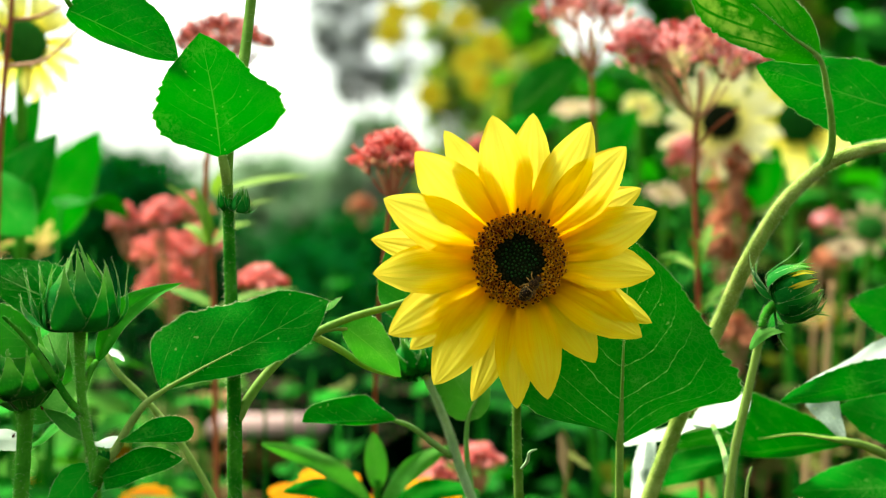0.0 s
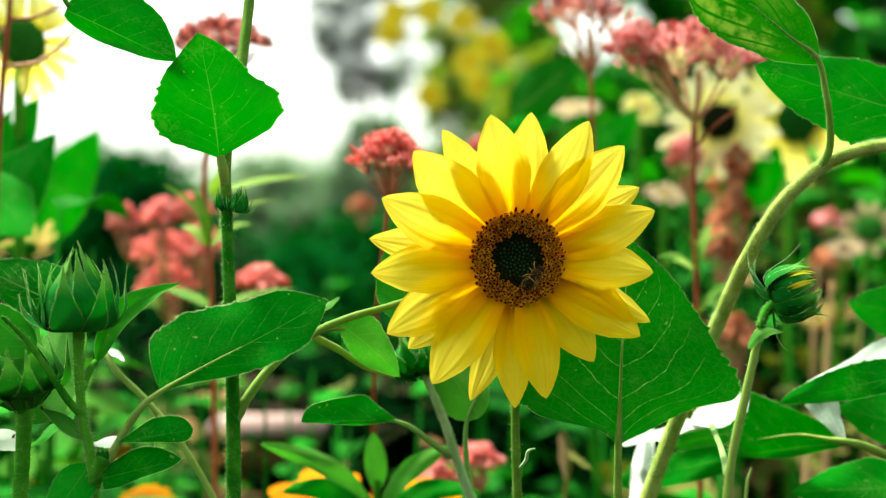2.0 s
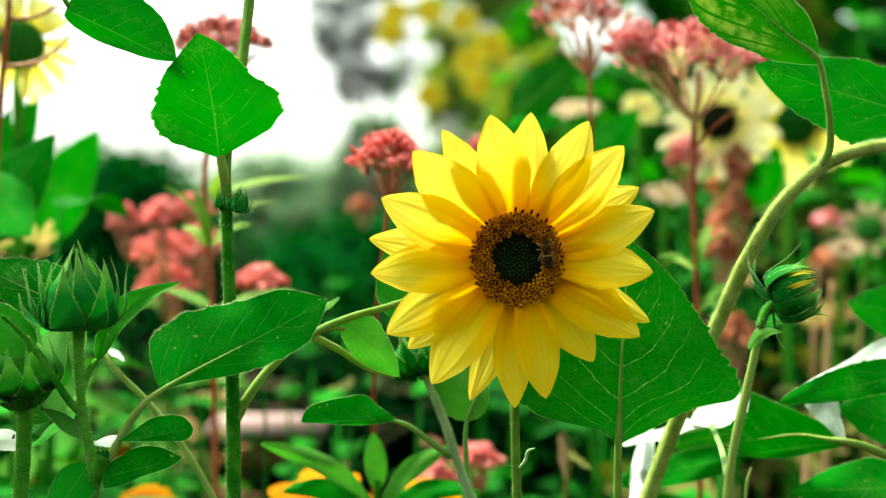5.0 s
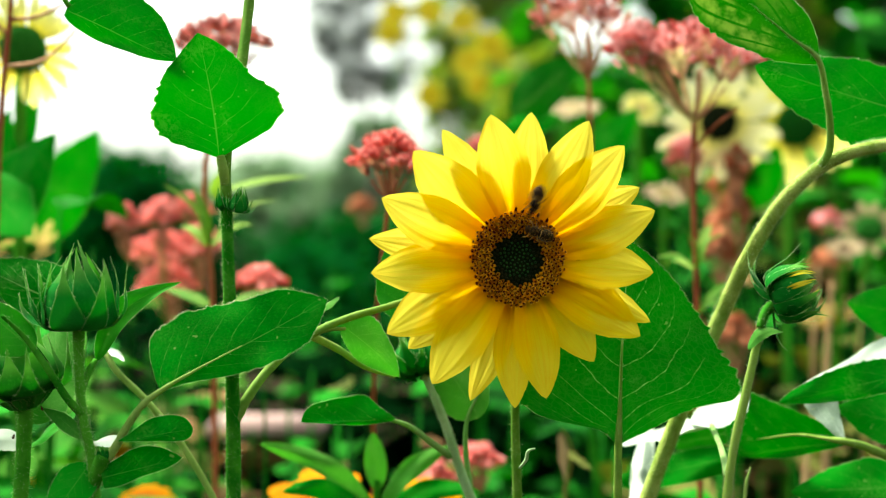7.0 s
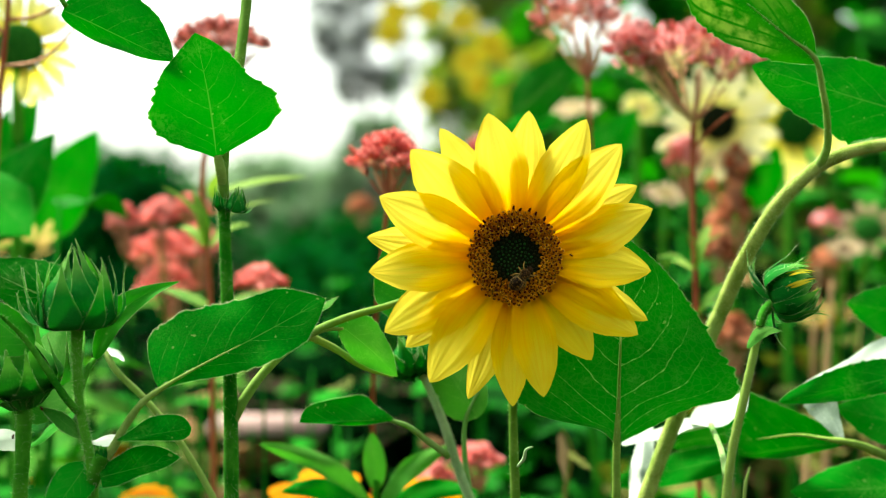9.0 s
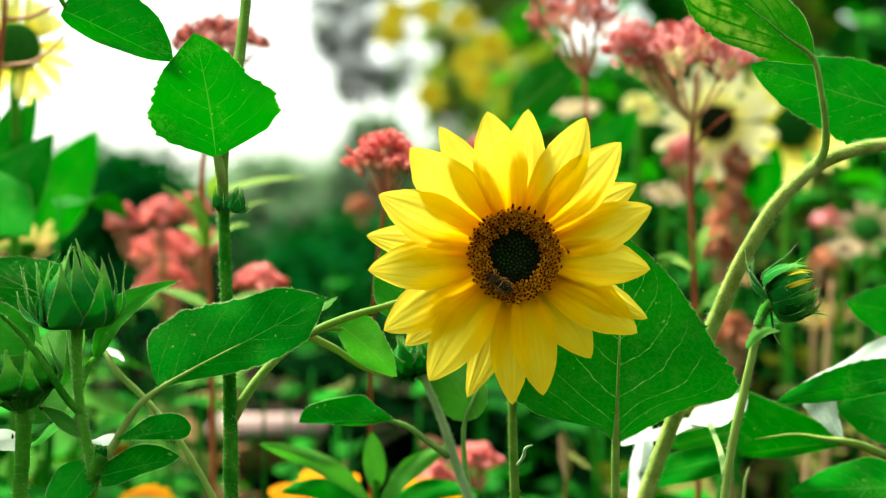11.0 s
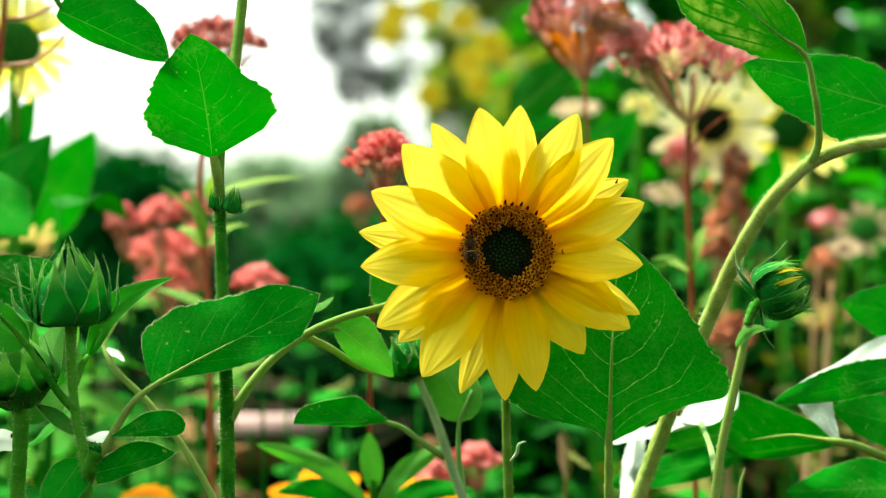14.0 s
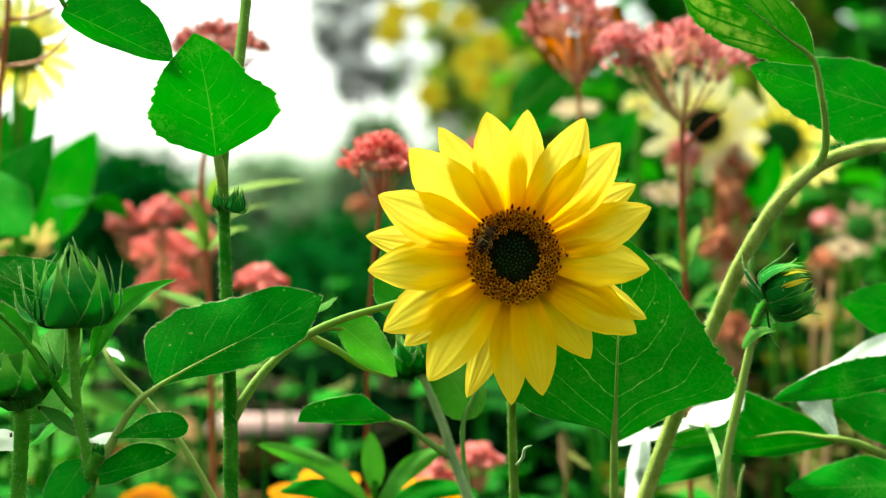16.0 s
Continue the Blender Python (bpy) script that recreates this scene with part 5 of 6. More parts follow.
def bud_shapes(material):
    """A few bud meshes of unit length along z that many buds share."""
    if material.name not in BUD_SHAPES:
        made = []
        for i in range(4):
            g = Geo()
            pip(g, (0, 0, 0), (0.12 * (i - 1.5), 0, 1), 0.27 + 0.03 * i, 1.3, 7, 5)
            if i > 1:
                for j in range(5):
                    q = j * math.tau / 5 + i
                    spike(g, Vector((0, 0, 0.35)), Vector((0.5 * math.cos(q), 0.5 * math.sin(q), 0.75)), 0.14)
            ob = part("bud", g, material)
            made.append(ob.data)
            bpy.data.objects.remove(ob)
        BUD_SHAPES[material.name] = made
    return BUD_SHAPES[material.name]


def pink_umbel(parent, c, width, height, joint, seed, buds=150, size=0.0052, material=None, single=False, cream=False):
    """A domed head of small buds on thin stalks that meet at joint."""
    rng = random.Random(seed)
    c, joint, base = Vector(c), Vector(joint), origin_of(parent)
    material = material or PINK
    groups = 11
    for i in range(groups):
        g, stalks = Geo(), Geo()
        w = i * 2.39996
        r = math.sqrt((i + 0.4) / groups)
        k = c + Vector((r * math.cos(w) * width * 0.85, r * math.sin(w) * width * 0.7, height * (1 - 1.5 * r * r) * 0.7))
        fork = joint.lerp(k, 0.62)
        tube([joint, joint.lerp(fork, 0.5) + Vector((0, 0, -0.002)), fork], [0.0012, 0.001, 0.0008], 5, 3, stalks)
        spots = []
        for j in range(buds // groups):
            d = Vector((rng.gauss(0, 1), rng.gauss(0, 1), abs(rng.gauss(0, 1)) + 0.3)).normalized()
            p = k + Vector((d.x * width * 0.3, d.y * width * 0.3, d.z * height * 0.42))
            spike(stalks, fork.lerp(k, 0.2), p, 0.0004)
            spots.append((p, d + Vector((0, 0, 0.4)), rng.uniform(.8, 1.2), rng.uniform(.9, 1.4)))
        branch = part("stalk", stalks, STALK_CREAM if cream and i % 2 else STALK, parent, "pale reddish stalk" if i == 0 else "")
        if single:
            for p, d, wide, tall in spots:
                ob = new("bud", rng.choice(bud_shapes(material)))
                ob.parent = branch
                turn = d.to_track_quat("Z", "Y").to_matrix().to_4x4()
                ob.matrix_basis = Matrix.Translation(p - base) @ turn @ Matrix.Diagonal((size * wide, size * wide, size * tall, 1))
        else:
            for p, d, wide, tall in spots:
                pip(g, p, d, size * 0.42 * wide, size * tall, 6, 4)
            part("bud_head", g, material, branch, "", "stuff")


def pink_plant(x_foot, d, heads, stem_line, label, seed, material=None, leaves=0, name="pink_flower_plant", thick=0.0019, stalk=None, size=0.0052, more=1.0, cream=False):
    t = thing(name, (x_foot, d, 0), label, "flower", "pink clustered flowers")
    line = [(x_foot, d, -0.01), (x_foot, d, 0.5), *stem_line]
    stem(t, line, [thick * 1.6, thick * 1.3] + [thick] * len(stem_line), stalk or STEM_RED, 0)
    for i, (c, w, h, j) in enumerate(heads):
        pink_umbel(t, c, w, h, j, seed + i, material=material, buds=int((90 + 3000 * w) * more), single=d < 1.03, size=size, cream=cream)
    rng = random.Random(seed)
    for i in range(leaves):
        p = rim(stem_line[0], stem_line[-1], rng.uniform(-.2, .8))
        q = i * 2.4
        part("leaf", blade(p, p + Vector((math.cos(q) * .06, math.sin(q) * .03, .025)), (0, -.6, 1), .005, .005, rows=10, cols=4, curl=-.25, seed=i), WHORL, t)
    return t


pink_mid = pink_plant(-0.037, 0.82, [((-0.0319, 0.8200, 1.1030), 0.02447, 0.01631, (-0.0313, 0.8200, 1.0809))], [(-0.0463, 0.9300, 0.8885), (-0.0448, 0.9000, 0.9534), (-0.0413, 0.8600, 1.0005), (-0.0358, 0.8300, 1.0469), (-0.0313, 0.8200, 1.0809)],
                      "reddish stem with a domed cluster of coral-pink buds", 301, thick=0.0014, size=0.0042, more=1.5)
pink_right = pink_plant(0.17, 0.92, [((0.1708, 0.9200, 1.1781), 0.05147, 0.02516, (0.1708, 0.9200, 1.1362)), ((0.1334, 0.9300, 1.1872), 0.01927, 0.01542, (0.1681, 0.9200, 1.1400))],
                        [(0.1739, 0.9200, 0.9512), (0.1723, 0.9200, 1.0275), (0.1701, 0.9200, 1.0923), (0.1708, 0.9200, 1.1362)], "tall red stem with a broad dusty-pink flower cluster", 310, PINK_PALE, size=0.0052, more=1.25, cream=True)
pink_top = pink_plant(0.165, 1.02, [((0.1048, 1.0200, 1.2259), 0.03889, 0.02367, (0.1108, 1.0200, 1.1815))], [(0.1463, 1.0200, 0.9574), (0.1158, 1.0200, 1.1011), (0.1108, 1.0200, 1.1815)],
                      "tall stem with a dusty-pink flower cluster", 320, PINK_DEEP, thick=0.0015)
pink_left = pink_plant(-0.16, 0.95, [((-0.1551, 0.9500, 1.1921), 0.03622, 0.01811, (-0.1571, 0.9500, 1.1488))], [(-0.1583, 0.9500, 0.9087), (-0.1606, 0.9500, 1.0268), (-0.1646, 0.9500, 1.1095), (-0.1571, 0.9500, 1.1488)],
                       "tall red stem with a pink flower cluster", 330, PINK_DEEP, leaves=6)
pink_bank = [pink_plant((x - 784) * d / 2412.9, d, [((( x - 784) * d / 2412.9, d, 1.05 + (441 - y) * d / 2412.9), w * d / 2412.9, h * d / 2412.9, ((x + 4 - 784) * d / 2412.9, d, 1.05 + (441 - y - 1.7 * h) * d / 2412.9))],
                        [((x + 8 - 784) * d / 2412.9, d, 1.05 + (441 - y - 300) * d / 2412.9), ((x + 4 - 784) * d / 2412.9, d, 1.05 + (441 - y - 1.7 * h) * d / 2412.9)],
                        ("coral-pink clustered flower head on a green stem", "browned pink flower head on a green stem", "dusty-pink flower head on a green stem")[tone], 340 + i, (None, PINK_BROWN, PINK_PALE)[tone], thick=0.0012, stalk=FOLIAGE, more=2.2 if tone == 1 else 1.0)
             for i, (x, y, w, h, d, tone) in enumerate(((222, 400, 34, 34, 1.2, 0), (284, 388, 36, 34, 1.22, 0), (285, 455, 66, 40, 1.25, 0), (352, 440, 46, 40, 1.28, 0), (300, 510, 60, 40, 1.3, 0), (340, 372, 36, 26, 1.35, 0), (462, 505, 48, 32, 1.05, 0), (1212, 285, 34, 40, 1.3, 2),
                                                  (1290, 330, 36, 70, 1.35, 1), (1285, 420, 40, 50, 1.4, 1), (845, 820, 46, 30, 1.05, 0), (770, 850, 40, 30, 1.1, 0), (1465, 398, 30, 24, 1.6, 2), (1470, 470, 36, 28, 1.5, 1), (1300, 600, 40, 40, 1.3, 1), (640, 370, 26, 20, 2.2, 1), (850, 265, 22, 20, 1.3, 0), (1300, 300, 34, 46, 1.3, 1), (1302, 385, 30, 56, 1.32, 1), (1275, 450, 30, 40, 1.3, 1)))]


def arching_leaves(plant, joint, tips, half, material=None):
    for i, t in enumerate(tips):
        part("leaf", blade(joint, t, (0, -.5, 1), half, half, rows=14, cols=4, alpha=.7, beta=.9, bulge=.16, fold=.2, seed=i), material or WHORL, plant)


stem(pink_right, [(0.1704, 0.9200, 1.1171), (0.1803, 0.9100, 1.1303), (0.1973, 0.9050, 1.1441)], [.0011, .0009, .0007], STEM_RED, name="branch", around=6)
arching_leaves(pink_right, (0.1720, 0.9200, 1.0351), [(0.1421, 0.9000, 1.0448), (0.1539, 0.9500, 1.0386), (0.1887, 0.9000, 1.0616), (0.1882, 0.9500, 1.0681), (0.1570, 0.9000, 1.0653)], 0.00343)
arching_leaves(pink_right, (0.1723, 0.9200, 1.0046), [(0.1402, 0.9000, 1.0205), (0.2071, 0.9500, 1.0268), (0.1887, 0.9000, 1.0131)], 0.00343)
arching_leaves(pink_left, (-0.1622, 0.9500, 1.0504), [(-0.1904, 0.9300, 1.0947), (-0.1865, 0.9700, 1.0665), (-0.1114, 0.9300, 1.0843), (-0.1343, 0.9700, 1.0685), (-0.1728, 0.9500, 1.0937)], 0.00433)
arching_leaves(pink_left, (-0.1602, 0.9500, 0.9795), [(-0.1865, 0.9300, 1.0041), (-0.1287, 0.9300, 1.0041), (-0.1693, 0.9000, 0.9758)], 0.00472)


# ---- paler sunflowers behind ----
def pale_sunflower(c, face, disc, reach, foot, label, seed, petals=18, disc_material=None, material=None, droop=0.0, name="pale_sunflower", half=0.2, stalk=None):
    rng = random.Random(seed)
    c, n = Vector(c), Vector(face).normalized()
    a = n.cross(Vector((0, 0, 1))).normalized()
    b = a.cross(n)
    t = thing(name, (foot[0], foot[1], 0), label, "flower", "pale sunflowers")
    back = c - n * disc * 0.5
    stem(t, [(foot[0], foot[1], -0.01), (foot[0], foot[1], 0.5), *(stalk or [(foot[0], foot[1], c.z - 0.1)]), tuple(back)], [0.006, 0.005, 0.004, 0.004], STEM, 0)
    g = Geo()
    pip(g, c - n * disc * 0.15, n, disc, disc * 0.7, 16, 8)
    rng2 = random.Random(seed)
    for i in range(140):
        r = disc * math.sqrt((i + .5) / 140) * 0.97
        w = i * 2.39996
        p = c + (a * math.cos(w) + b * math.sin(w)) * r + n * disc * (0.22 - 0.25 * (r / disc) ** 2)
        pip(g, p, n, disc * 0.05, disc * 0.16, 5, 3)
    head = part("flower_head", g, disc_material or DISC_DARK, t)
    for i in range(petals):
        w = i * math.tau / petals + rng.uniform(-.1, .1)
        o = a * math.cos(w) + b * math.sin(w)
        ln = reach * rng.uniform(.85, 1.08)
        part("petal", blade(c + o * disc * 0.8, c + o * ln - n * droop * ln * rng.uniform(.5, 1.2), n, reach * half * .62, reach * half * .62, rows=12, cols=6, alpha=.62, beta=.55, bulge=rng.uniform(0, .08), ripple=.02, ridge=.006, root=.3, seed=seed + i),
             material or PETAL_PALE, head)
    return t


GREEN_DISC = plain("green_disc", (0.006, 0.09, 0.008), (0.035, 0.2, 0.02), 0.7, 300)
corner_flower = pale_sunflower((-0.2983, 0.9700, 1.1971), (0.55, -1, -0.05), 0.0175, 0.0445, (-0.31, 1.0), "pale yellow sunflower with a dark green disc", 401, 28, GREEN_DISC, PETAL_LEMON, droop=.4, half=.13)
dark_eye = pale_sunflower((0.2645, 1.3000, 1.1718), (-0.2, -1, 0.1), 0.0195, 0.06034, (0.28, 1.34), "cream sunflower with a black-brown disc", 402, 15)
green_eye = pale_sunflower((0.3644, 1.4000, 1.1811), (-0.1, -1, -0.1), 0.02350, 0.06847, (0.37, 1.45), "cream sunflower with a green disc", 403, 20, GREEN_DISC, PETAL_LEMON, droop=.2, half=.14)
edge_eye = pale_sunflower((0.4700, 1.5000, 1.0724), (-0.2, -1, 0.5), 0.018, 0.034, (0.48, 1.56), "faded pale sunflower with a green disc", 404, 10, GREEN_DISC, PETAL_FADED)
pale_sunflower((0.1512, 1.6000, 1.2151), (-0.1, -0.35, 0.9), 0.00900, 0.03846, (0.15, 1.66), "faded cream sunflower turned upwards", 405, 13, STALK_CREAM, PETAL_FADED)
pale_sunflower((0.2182, 1.5000, 1.2060), (0.2, -0.8, 0.6), 0.00870, 0.02600, (0.22, 1.55), "small pale yellow sunflower", 406, 14, STALK_CREAM, PETAL_LEMON)
pale_sunflower((-0.3546, 1.1500, 1.0481), (0.2, -0.4, -1), 0.01430, 0.03336, (-0.36, 1.2), "pale yellow sunflower hanging its head", 407, 14, GREEN_DISC, PETAL_FADED, droop=.5)
pale_sunflower((0.4125, 1.4000, 1.0506), (-0.1, -0.6, 1), 0.006, 0.021, (0.42, 1.45), "faded cream sunflower turned upwards", 408, 14, None, PETAL_FADED)
pale_sunflower((0.4296, 1.5000, 0.9698), (0.2, -0.5, -0.8), 0.01243, 0.03730, (0.42, 1.55), "faded cream sunflower hanging its head", 409, 12, FLORET_BROWN, PETAL_FADED, droop=.5)
pale_sunflower((0.2462, 1.5000, 1.1115), (0.1, -0.5, 0.9), 0.009, 0.02735, ((0.2493, 1.5000, 1.1115)[0], 1.55), "faded cream sunflower turned upwards", 410, 13, STALK_CREAM, PETAL_FADED)
for i, (x, y, r, d) in enumerate(((565, 892, 108, .92), (742, 890, 78, .95), (255, 892, 60, 1.0), (150, 845, 30, 1.2), (216, 798, 18, 1.2), (8, 800, 22, 1.2), (60, 860, 24, 1.25))):
    c = ((x - 784) * d / 2412.9, d, 1.05 + (441 - y) * d / 2412.9)
    pale_sunflower(c, (0, -.7, .8), .009, r * d / 2412.9, (c[0], d + .01), "orange coneflower with drooping petals", 420 + i, 14, FLORET_BROWN, PETAL_ORANGE, .35, "orange_coneflower", .34)
for i, (x, y, d) in enumerate(((830, 110, 4.2), (700, 25, 4.6), (760, 170, 4.4), (850, 150, 4.1), (760, 20, 4.5), (690, 60, 4.5), (885, 105, 4.2), (820, 40, 4.4), (868, 80, 4.2))):
    c = ((x - 784) * d / 2412.9, d, 1.05 + (441 - y) * d / 2412.9)
    pale_sunflower(c, (0.1 * (i % 3 - 1), -1, .3), .012, .058, (c[0], d + .05), "tall yellow daisy-like flower", 440 + i, 12, FLORET_BROWN, PETAL_DULL, 0, "tall_yellow_flower", .3)

for i, (x, y, d) in enumerate(((1472, 500, 1.2), (1448, 470, 1.35), (1530, 500, 1.4), (1560, 560, 1.3), (1292, 380, 1.35), (1430, 780, 1.05))):
    fx = (x - 784) * d / 2412.9
    dry = thing("dry_stem", (fx, d, 0), "dry tan flower stem among the plants", "plant", "dry stems")
    stem(dry, [(fx, d, -.01), (fx + .01, d, .5), (fx - .004, d, 1.0 + (400 - y) * d / 2412.9), (fx, d, 1.05 + (441 - y) * d / 2412.9)], [.004, .0035, .003, .0015], DRY)

withered = thing("dry_stem", ((0.0811, 0.9500, 0.9480)[0], .95, 0), "withered stem with a hanging brown leaf", "plant", "dry stems")
stem(withered, [((0.0811, 0.9500, 0.9480)[0], .95, -.01), ((0.0811, 0.9500, 0.9480)[0], .95, .5), (0.0850, 0.9500, 0.8772), (0.0866, 0.9500, 0.9185), (0.0827, 0.9500, 0.9236)], [.003, .003, .0016, .0012, .0008], FOLIAGE_WARM)
part("leaf", blade((0.0819, 0.9500, 0.9220), (0.0834, 0.9400, 0.8883), (.3, -1, .1), 0.00394, 0.00354, rows=14, cols=6, curl=.08, twist=.5, ripple=.03, seed=81), DRY, withered, "brown hanging leaf")
part("leaf", blade((0.0866, 0.9500, 0.9087), (0.0985, 0.9000, 0.9042), (-.2, -.8, .6), 0.00276, 0.00354, rows=14, cols=6, teeth=.12, ripple=.04, seed=82), FOLIAGE_WARM, withered)

# a broad-leaved shoot behind the flower
back_shoot = thing("broad_leaved_shoot", (0.19, 1.3, 0), "upright green shoot with broad leaves behind the flowers", "plant")
stem(back_shoot, [(0.19, 1.3, -.01), (0.17, 1.3, .6), (0.1218, 1.3000, 1.0613), (0.1083, 1.3000, 1.1798)], [.006, .005, .004, .002], STEM)
leaf(back_shoot, (0.0652, 1.3000, 1.1771), (0.1311, 1.2600, 1.2302), (.1, -1, .3), 0.02478, 0.02155, LEAF_VEINED, hairs=0, seed=91)
leaf(back_shoot, (0.1083, 1.3000, 1.1771), (0.0509, 1.2800, 1.1619), (.1, -1, .5), 0.01401, 0.01185, hairs=0, seed=92)
leaf(back_shoot, (0.1218, 1.3000, 1.1098), (0.1792, 1.2500, 1.1800), (-.2, -1, .3), 0.02155, 0.02371, hairs=0, seed=93)

leaf(back_shoot, (0.3014, 1.3200, 1.0877), (0.3140, 1.2800, 1.1487), (.2, -1, .3), 0.01832, 0.02047, LEAF, hairs=0, seed=94)
stem(back_shoot, [(0.17, 1.3, .7), (0.2866, 1.3400, 1.0061), (0.3014, 1.3200, 1.0888)], [.003, .002, .0014], STEM, name="petiole")

# red stalks crossing the corner
corner_stalks = thing("red_stalks", (-0.29, 0.86, 0), "thin reddish branching flower stalks", "plant")
stem(corner_stalks, [(-0.29, 0.86, 0), (-0.29, .86, .6), (-0.2823, 0.8600, 1.0290), (-0.2787, 0.8600, 1.1252), (-0.2752, 0.8600, 1.1715), (-0.2723, 0.8600, 1.2001), (-0.2709, 0.8600, 1.2286)], [.003, .003, .002, .0018, .0018, .0016, .0012], STEM_RED)
for q in (((12, 118), (70, 110), (145, 45)), ((17, 35), (60, 32), (115, 8)), ((22, -10), (60, -30), (110, -50)), ((14, 60), (-20, 30), (-60, 10))):
    stem(corner_stalks, [((x - 784) * .86 / 2412.9, .86, 1.05 + (441 - y) * .86 / 2412.9) for x, y in q], [.0014, .0012, .0008], STALK, name="branch", around=6)

# near leaves at the rim of the border, soft
rim_plant = thing("leafy_sunflower_plant", (-0.34, 0.96, 0), "leafy sunflower plant with large pointed leaves", "plant")
stem(rim_plant, [(-0.34, .96, 0), (-.34, .96, .7), (-0.3358, 0.9600, 1.0265), (-0.3318, 0.9600, 1.1061)], [.006, .005, .004, .003], STEM, 0)
leaf(rim_plant, (-0.3278, 0.9600, 1.0584), (-0.2657, 0.9400, 1.1299), (-.2, -1, .3), 0.02636, 0.02636, hairs=0, seed=61)
leaf(rim_plant, (-0.3661, 1.2200, 1.0556), (-0.3014, 1.2000, 1.1559), (.3, -1, .3), 0.02884, 0.02586, hairs=0, seed=62)
leaf(rim_plant, (-0.3278, 0.9600, 1.1061), (-0.2760, 0.9200, 1.0580), (.1, -1, .3), 0.02197, 0.02636, hairs=0, seed=63)
leaf(rim_plant, (-0.3441, 1.0200, 1.0885), (-0.3049, 1.0600, 1.0988), (.1, -.7, .92), 0.01691, 0.01691, LEAF_PALE, hairs=0, seed=64)
leaf(rim_plant, (-0.3144, 0.9800, 1.0951), (-0.2951, 1.0000, 1.1665), (.2, -1, .2), 0.01218, 0.00975, hairs=0, seed=65)
leaf(rim_plant, (-0.3232, 0.9700, 1.0986), (-0.3095, 0.9800, 1.1519), (.2, -1, .2), 0.00894, 0.00812, hairs=0, seed=66)
stem(rim_plant, [(-0.3298, 0.9600, 1.0862), (-0.3232, 0.9700, 1.0926), (-0.3135, 0.9800, 1.0959)], [.0014, .0012, .001], STEM, 0, name="petiole")
stem(rim_plant, [(-0.3318, 0.9600, 1.0385), (-0.3314, 1.0200, 1.0504), (-0.3172, 1.0600, 1.0557)], [.0018, .0015, .0012], STEM, 0, name="petiole")

# narrow leaves low in front
lance = thing("lance_leaved_plant", (-0.045, 0.82, 0), "low plant with narrow arching leaves", "plant")
stem(lance, [(-.045, .82, 0), (-.045, .82, .7), (-0.0394, 0.8200, 0.8940), (-0.0394, 0.8200, 0.9110)], [.003, .003, .0022, .002], STEM, 0)
for b, t, wd, sd, bu in (((-0.0394, 0.8200, 0.8923), (-0.1074, 0.8000, 0.9359), 0.00646, 71, .10), ((-0.0387, 0.8200, 0.9042), (-0.0421, 0.8200, 0.9399), 0.00680, 72, 0), ((-0.0381, 0.8200, 0.8923), (0.0053, 0.8000, 0.9343), 0.00646, 73, -.10),
                         ((-0.0421, 0.8200, 0.8906), (-0.0918, 0.7800, 0.9113), 0.00646, 74, .12), ((-0.0367, 0.8200, 0.8940), (0.0219, 0.8000, 0.9078), 0.00646, 75, -.1)):
    leaf(lance, b, t, (0, -.9, .5), wd, wd, LEAF if sd > 73 else LEAF_LIGHT, hairs=0, seed=sd, teeth=0, bend=bu, alpha=.7, beta=.8)

# a weathered wooden bench behind the stems
bench = thing("wooden_bench", (-0.22, 1.75, 0), "weathered pinkish-grey wooden bench among the plants", "bench")


def board(x0, x1, y0, y1, z0, z1, r=0.004):
    bm = bmesh.new()
    bmesh.ops.create_cube(bm, size=1, matrix=Matrix.Translation(((x0 + x1) / 2, (y0 + y1) / 2, (z0 + z1) / 2)) @ Matrix.Diagonal((x1 - x0, y1 - y0, z1 - z0, 1)))
    bmesh.ops.bevel(bm, geom=bm.edges, offset=r, segments=2, affect="EDGES")
    g = Geo().add([v.co.copy() for v in bm.verts], [tuple(v.index for v in f.verts) for f in bm.faces])
    bm.free()
    return g


part("top_board", board(-0.295, -0.15, 1.70, 1.79, 0.811, 0.834), WOOD, bench)
part("apron", board(-0.275, -0.16, 1.715, 1.73, 0.77, 0.809), WOOD_DARK, bench)
for lx in (-0.27, -0.18):
    for ly in (1.732, 1.762):
        part("leg", board(lx, lx + 0.018, ly, ly + 0.016, -0.02, 0.809), WOOD_DARK, bench)


# ---- insects ----
BEE_DARK = plain("bee_body", (0.005, 0.003, 0.001), (0.04, 0.02, 0.007), 0.35, 900)
BEE_FUR = plain("bee_fur", (0.22, 0.11, 0.025), (0.5, 0.28, 0.07), 0.9, 900)
BEE_BAND = plain("bee_band", (0.2, 0.1, 0.025), (0.42, 0.24, 0.07), 0.7, 900)
wing_m, wing_nt, wing_b, wing_out = mat_nodes("bee_wing")
wing_b.inputs["Base Color"].default_value = (0.3, 0.2, 0.08, 1)
wing_b.inputs["Roughness"].default_value = 0.4
wing_b.inputs["Specular IOR Level"].default_value = 0.02
wing_b.inputs["Alpha"].default_value = 0.12


